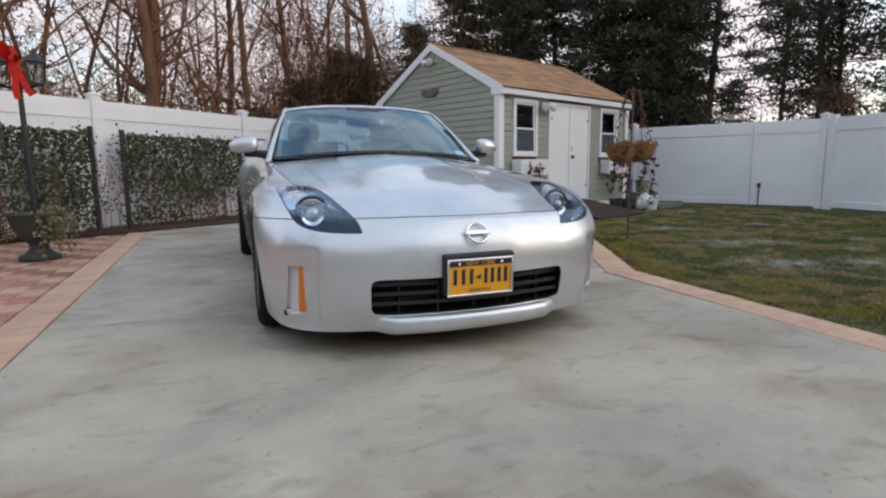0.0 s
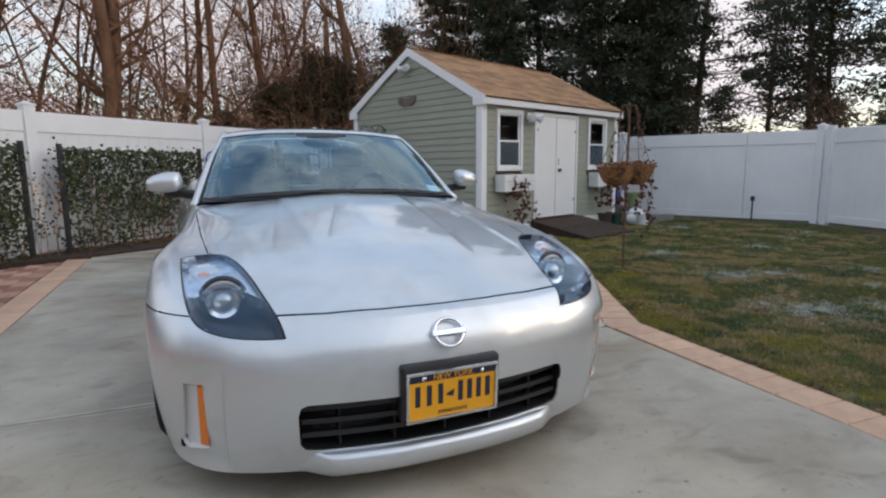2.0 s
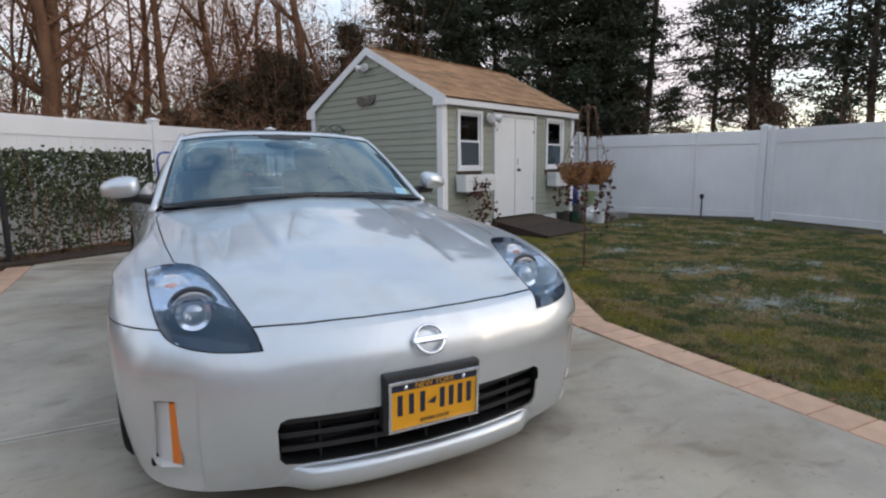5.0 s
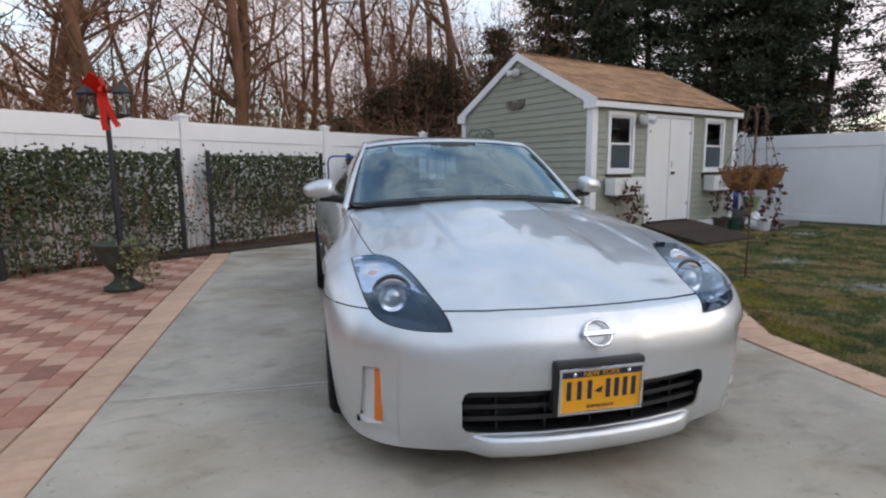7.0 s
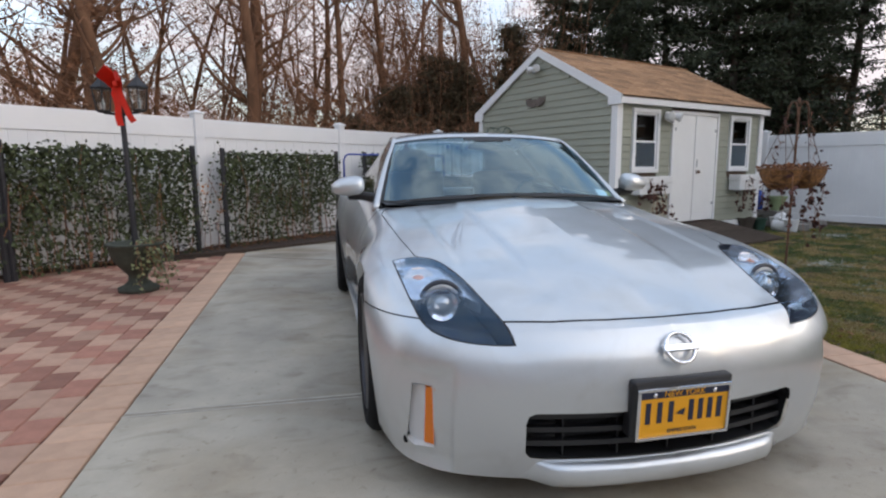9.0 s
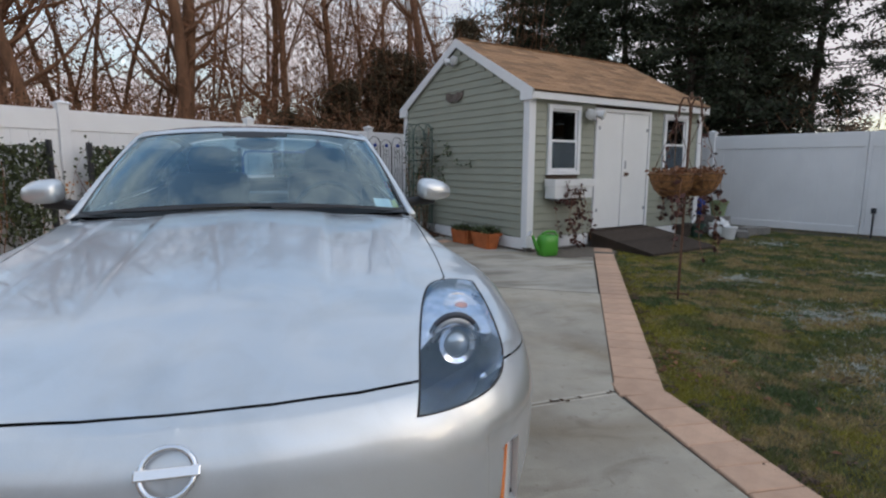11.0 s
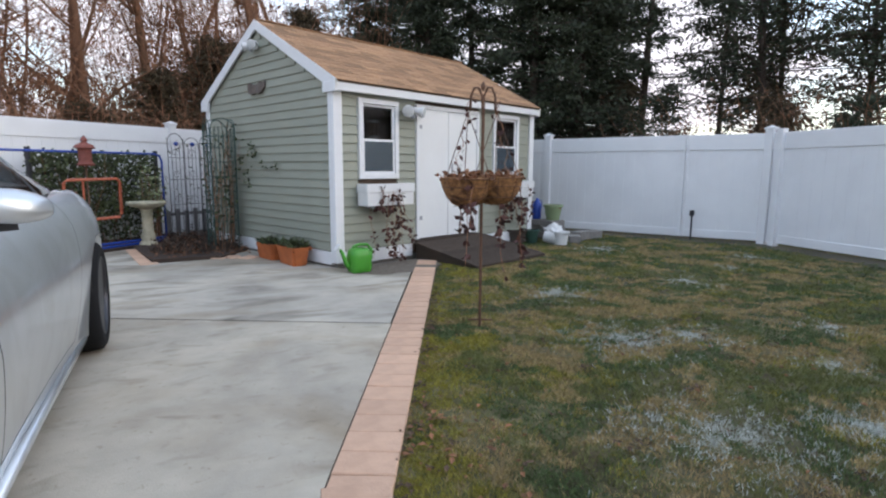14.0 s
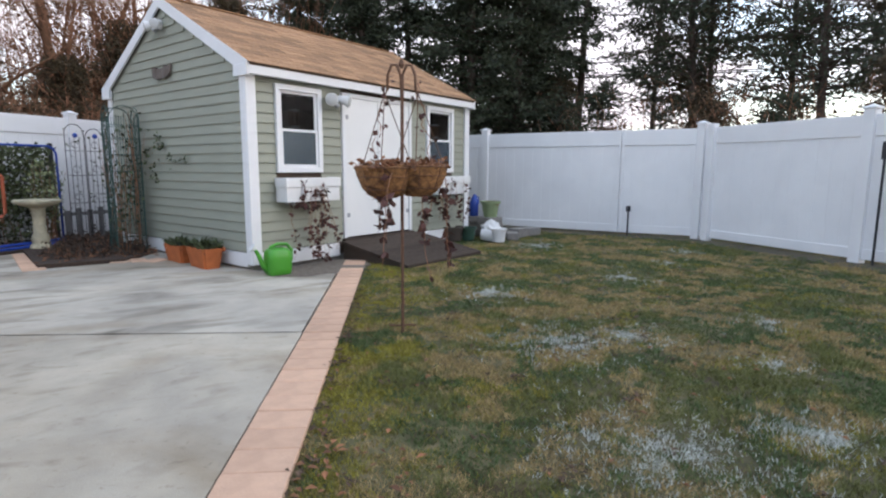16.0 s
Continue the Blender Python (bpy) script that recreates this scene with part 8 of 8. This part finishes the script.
for k in range(15):
    a = r.gauss(-0.75, 0.55)
    st = [Vector((0.12 * math.cos(a), 0.12 * math.sin(a), 0.42)), Vector((0.20 * math.cos(a), 0.20 * math.sin(a), 0.48))]
    ln_ = r.uniform(0.1, 0.46)
    for q in range(6):
        st.append(Vector((0.26 * math.cos(a + 0.06 * q * r.uniform(-1, 1)) + 0.01 * q * math.cos(a), 0.26 * math.sin(a + 0.05 * q) + 0.01 * q * math.sin(a), 0.45 - ln_ * (q + 1) / 6)))
    lines.append((st, 0.003, 0.002))
    for q in st:
        for _ in range(3):
            lv.append((q + rand_dir(r) * 0.03, r.uniform(0.025, 0.045), 0.03, (rand_dir(r) + Vector((0, 0, -0.4))).normalized(), rand_dir(r)))
strands("stem", lines, M["twig"], trail, 4)
leaf_mesh("ivy_leaves", lv, M["pale_ivy"] if "pale_ivy" in M else M["ivy"], trail)
sol = thing("solar_lamp", pose(0.44, 9.20, 0.03), "small steel solar stake lamp in the bed", "lamp")
bm = bmesh.new()
tube(bm, [(0, 0, -0.1), (0, 0, 0.27)], 0.010, 8)
part("stake", bm, M["grey_metal"], sol)
bm = bmesh.new()
lathe(bm, [(0.03, 0.27), (0.036, 0.28), (0.036, 0.35), (0.055, 0.355), (0.06, 0.37), (0.02, 0.385)], 16)
part("lamp_head", bm, M["chrome"], sol)
# gap vine with red and yellow leaves between the hedge panels
r = random.Random(61)
gv = thing("autumn_vine", pose(0.34, 9.16, 0), "thin vine with orange and green leaves on the fence", "plant")
lines, lv, lo = [], [], []
for k in range(4):
    st = wander(r, (r.uniform(-0.12, 0.12), r.uniform(-0.1, 0.1), 0.03), (0, 0, 1), 1.45, 10, 0.16)
    lines.append((st, 0.004, 0.002))
    for q in st[2:]:
        for _ in range(5):
            (lo if 0.6 < q.z < 0.95 and r.random() < 0.6 else lv).append((q + rand_dir(r) * 0.06, r.uniform(0.03, 0.055), 0.04, rand_dir(r), rand_dir(r)))
strands("stem", lines, M["twig"], gv, 4)
leaf_mesh("green_leaves", lv, M["ivy"], gv)
leaf_mesh("orange_leaves", lo, M["orange_leaf"] if "orange_leaf" in M else M["orange_paint"], gv)

# ---- stakes at the right fence, utility pole and wires ----
def stake(x, y, h, label, head):
    t = thing("garden_stake", pose(x, y, -0.02), label, "stake", "stakes at the fence")
    bm = bmesh.new()
    tube(bm, [(0, 0, 0), (0.004, 0, h)], 0.014, 6)
    part("rod", bm, M["black_metal"], t)
    part("head", boxed(-0.03, 0.03, -0.025, 0.025, h - head, h, 0.006), M["black_metal"], t)


stake(12.02, 9.28, 0.50, "short dark stake by the gate post", 0.09)
stake(12.30, 5.88, 1.42, "tall thin stake with a dark rain gauge", 0.20)
pole = thing("utility_pole", pose(7.16, 30.74, -0.05), "wooden utility pole with a grey transformer", "utility pole")
bm = bmesh.new()
tube(bm, [(0, 0, 0), (0, 0, 12.5)], [0.17, 0.12], 12)
part("pole", bm, M["bark"], pole)
bm = bmesh.new()
lathe(bm, [(0.22, 0), (0.25, 0.05), (0.25, 1.0), (0.2, 1.1), (0.05, 1.15)], 20, pose(-0.05, -0.42, 8.75))
part("transformer", bm, M["white_plastic"], pole)
part("cross_arm", boxed(-1.2, 1.2, -0.06, 0.06, 11.4, 11.55, 0.01), M["bark"], pole)
for k, (z, off) in enumerate(((6.62, 0), (6.0, 0.1), (5.86, -0.2))):
    bm = bmesh.new()
    pts = []
    for i in range(25):
        u = i / 24
        pts.append((8 + 36 * u, 44.0 - 36.6 * u + off, z + 0.5 * (2 * u - 1) ** 2 + 0.3 - 0.5 * u))
    tube(bm, pts, 0.03, 5)
    tagged(link_mesh("overhead_wire", bm, M["black_metal"]), "dark overhead cable against the sky", "cable", "overhead cables")

# dead garden plants in the corner bed
r = random.Random(71)
lines, lv = [], []
for k in range(260):
    x, y = r.uniform(3.95, 4.95), r.uniform(10.25, 12.2)
    if x > 4.62 - (y - 11.6) * 0.41 + 0.1:
        continue
    st = wander(r, (x, y, 0.03), (r.uniform(-0.6, 0.6), r.uniform(-0.6, 0.6), 0.8), r.uniform(0.05, 0.18), 4, 0.3)
    lines.append((st, 0.0035, 0.002))
    for q in st[1:]:
        for _ in range(2):
            lv.append((q + rand_dir(r) * 0.03, r.uniform(0.03, 0.06), 0.03, rand_dir(r), rand_dir(r)))
tagged(strands("dead_stalks", lines, M["twig"]), "dead brown garden stalks in the corner bed", "plant", kind="stuff")
tagged(leaf_mesh("dead_foliage", lv, M["mulch"]), "dark brown dead foliage in the corner bed", "plant", kind="stuff")

# ---- edging bricks, pavers and shingles ----
def piece_mesh(name, x, y, z, material, bevel=0.006):
    me = bpy.data.meshes.new(name)
    bm = boxed(-x / 2, x / 2, -y / 2, y / 2, -z, 0, 0)
    bmesh.ops.bevel(bm, geom=[e for e in bm.edges if all(v.co.z > -0.001 for v in e.verts)], offset=bevel, segments=1, affect='EDGES')
    bm.to_mesh(me)
    bm.free()
    me.materials.append(material)
    return me


def laid(name, me, parent, m):
    ob = new(name, me)
    ob.parent = parent
    ob.matrix_basis = m
    return ob


rng = random.Random(9)
edge_r = thing("edging", Matrix(), "pale pink brick edging between the drive and the lawn", "edging", kind="structure")
edge_l = thing("edging", Matrix(), "pale pink brick edging between the drive and the pavers", "edging", kind="structure")


def edging(parent, a, b, width, pitch, side):
    a, b = Vector(a), Vector(b)
    d = b - a
    n = int(d.length / pitch)
    step = d.length / n
    d.normalize()
    s = Vector((d.y, -d.x)) * side
    me = piece_mesh("brick", step - 0.005, width, 0.07, M["brick_edge"], 0.005)
    for k in range(n):
        c = a + d * step * (k + 0.5) + s * (width / 2 + 0.010)
        laid("brick", me, parent, pose(c.x, c.y, 0.004 + rng.uniform(-0.002, 0.002), rng.uniform(-.6, .6), rng.uniform(-.6, .6), math.degrees(math.atan2(d.y, d.x)) + rng.uniform(-0.5, 0.5)))


edging(edge_r, (5.040, -8.5), (4.900, 4.20), 0.238, 0.165, 1)
edging(edge_r, (4.896, 4.30), (7.0, 8.93), 0.245, 0.165, 1)
laid("brick", piece_mesh("brick", 0.16, 0.25, 0.07, M["brick_edge"], 0.005), edge_r, pose(5.030, 4.275, 0.003, 0, 0, 80))
edging(edge_l, (edge_left(-8.5), -8.5), (edge_left(9.0), 9.0), 0.235, 0.155, -1)
me = piece_mesh("brick", 0.21, 0.16, 0.07, M["brick_edge"], 0.005)
for k in range(9):
    laid("brick", me, edge_r, pose(3.93 - 0.036 * k, 9.86 + 0.165 * k, 0.006, 0, 0, 12))
for x, y, a in ((4.72, 10.03, 70), (4.90, 10.0, 96), (5.06, 9.90, 40)):
    laid("brick", me, edge_r, pose(x, y, 0.012, 3, -2, a))
part("grout", prism(bmesh.new(), [(5.0, -8.5), (5.28, -8.5), (5.14, 4.24), (7.25, 8.84), (7.02, 8.94), (4.87, 4.25)], -0.09, -0.008), M["joint"], edge_r)

patio = thing("patio", Matrix(), "pink and red pavers laid in diagonal stripes", "paving", kind="structure")
PW, PL = 0.157, 0.241
me_p, me_r = piece_mesh("paver", PW - 0.005, PL - 0.005, 0.06, M["paver_pink"], 0.005), piece_mesh("paver", PW - 0.005, PL - 0.005, 0.06, M["paver_red"], 0.005)
bx, by = math.sin(math.radians(3.833)), math.cos(math.radians(3.833))
spots = []
for c in range(37):
    for k in range(-70, 40):
        y = 2.663 + PL * k + 0.1365 * c
        off = 0.014 + 0.235 + 0.008 + PW * (c + 0.5)
        x0 = edge_left(2.6) - off
        t = y - 2.6
        x, yy = x0 - bx * t, 2.6 + by * t + bx * off * 0.0
        if not (-8.4 < yy < 9.2):
            continue
        lim = 7.78 + (x + 1.25) * 0.64 if x > -1.25 else 7.78 + (x + 1.25) * 0.9
        if yy > lim - 0.02 or x < -4.2 - 0.02 * yy:
            continue
        spots.append((math.hypot(x - 1.0, yy - 3.8), x, yy, (k + 60) % 2))
spots.sort()
rest = bmesh.new()
for i, (d, x, y, col) in enumerate(spots):
    mt = pose(x, y, 0.002 + rng.uniform(-0.0015, 0.0015), rng.uniform(-.4, .4), rng.uniform(-.4, .4), 3.833)
    if i < 300:
        laid("paver", me_r if col else me_p, patio, mt)
    else:
        n0 = len(rest.faces)
        box(rest, -PW / 2 + .0025, PW / 2 - .0025, -PL / 2 + .0025, PL / 2 - .0025, -0.05, 0, 0, mt)
        rest.faces.ensure_lookup_table()
        for f in rest.faces[n0:]:
            f.material_index = col
ob = part("paver_field", rest, [M["paver_pink_far"], M["paver_red_far"]], patio)
tagged(ob, "", "", "", "stuff")
part("grout", prism(bmesh.new(), [(2.05, -8.5), (1.05, 3.2), (0.52, 9.0), (0.35, 8.8), (-1.25, 7.78), (-4.3, 5.0), (-4.3, -8.5)], -0.09, -0.012), M["joint"], patio)

# shingles on the front slope and the far slope's edge
me_s = bpy.data.meshes.new("shingle")
bm = bmesh.new()
vs = [bm.verts.new(q) for q in ((-0.15, 0, 0), (0.15, 0, 0), (0.15, 0.16, 0), (-0.15, 0.16, 0), (-0.149, 0, 0.006), (0.149, 0, 0.006), (0.149, 0.16, 0.003), (-0.149, 0.16, 0.003))]
for f in ((4, 5, 6, 7), (0, 1, 5, 4), (1, 2, 6, 5), (3, 0, 4, 7)):
    bm.faces.new([vs[q] for q in f])
bm.to_mesh(me_s)
bm.free()
me_s.materials.append(M["shingle"])
FRONT = pose(0, -OV, EZ, PITCH, 0, 0)
rows_n = int(SL / 0.135)
for j in range(rows_n + 1):
    shift = (0, 0.11, 0.2)[j % 3]
    for i in range(16):
        u = -RK + 0.15 + 0.302 * i - shift
        ua, ub = max(-RK, u - 0.15), min(L + RK, u + 0.15)
        if ub - ua < 0.03:
            continue
        laid("shingle", me_s, roof, FRONT @ pose((ua + ub) / 2, 0.135 * j - 0.015, 0.031 + rng.uniform(0, 0.002)) @ Matrix.Diagonal(((ub - ua) / 0.30, 1 if j < rows_n else 0.6, 1, 1)))
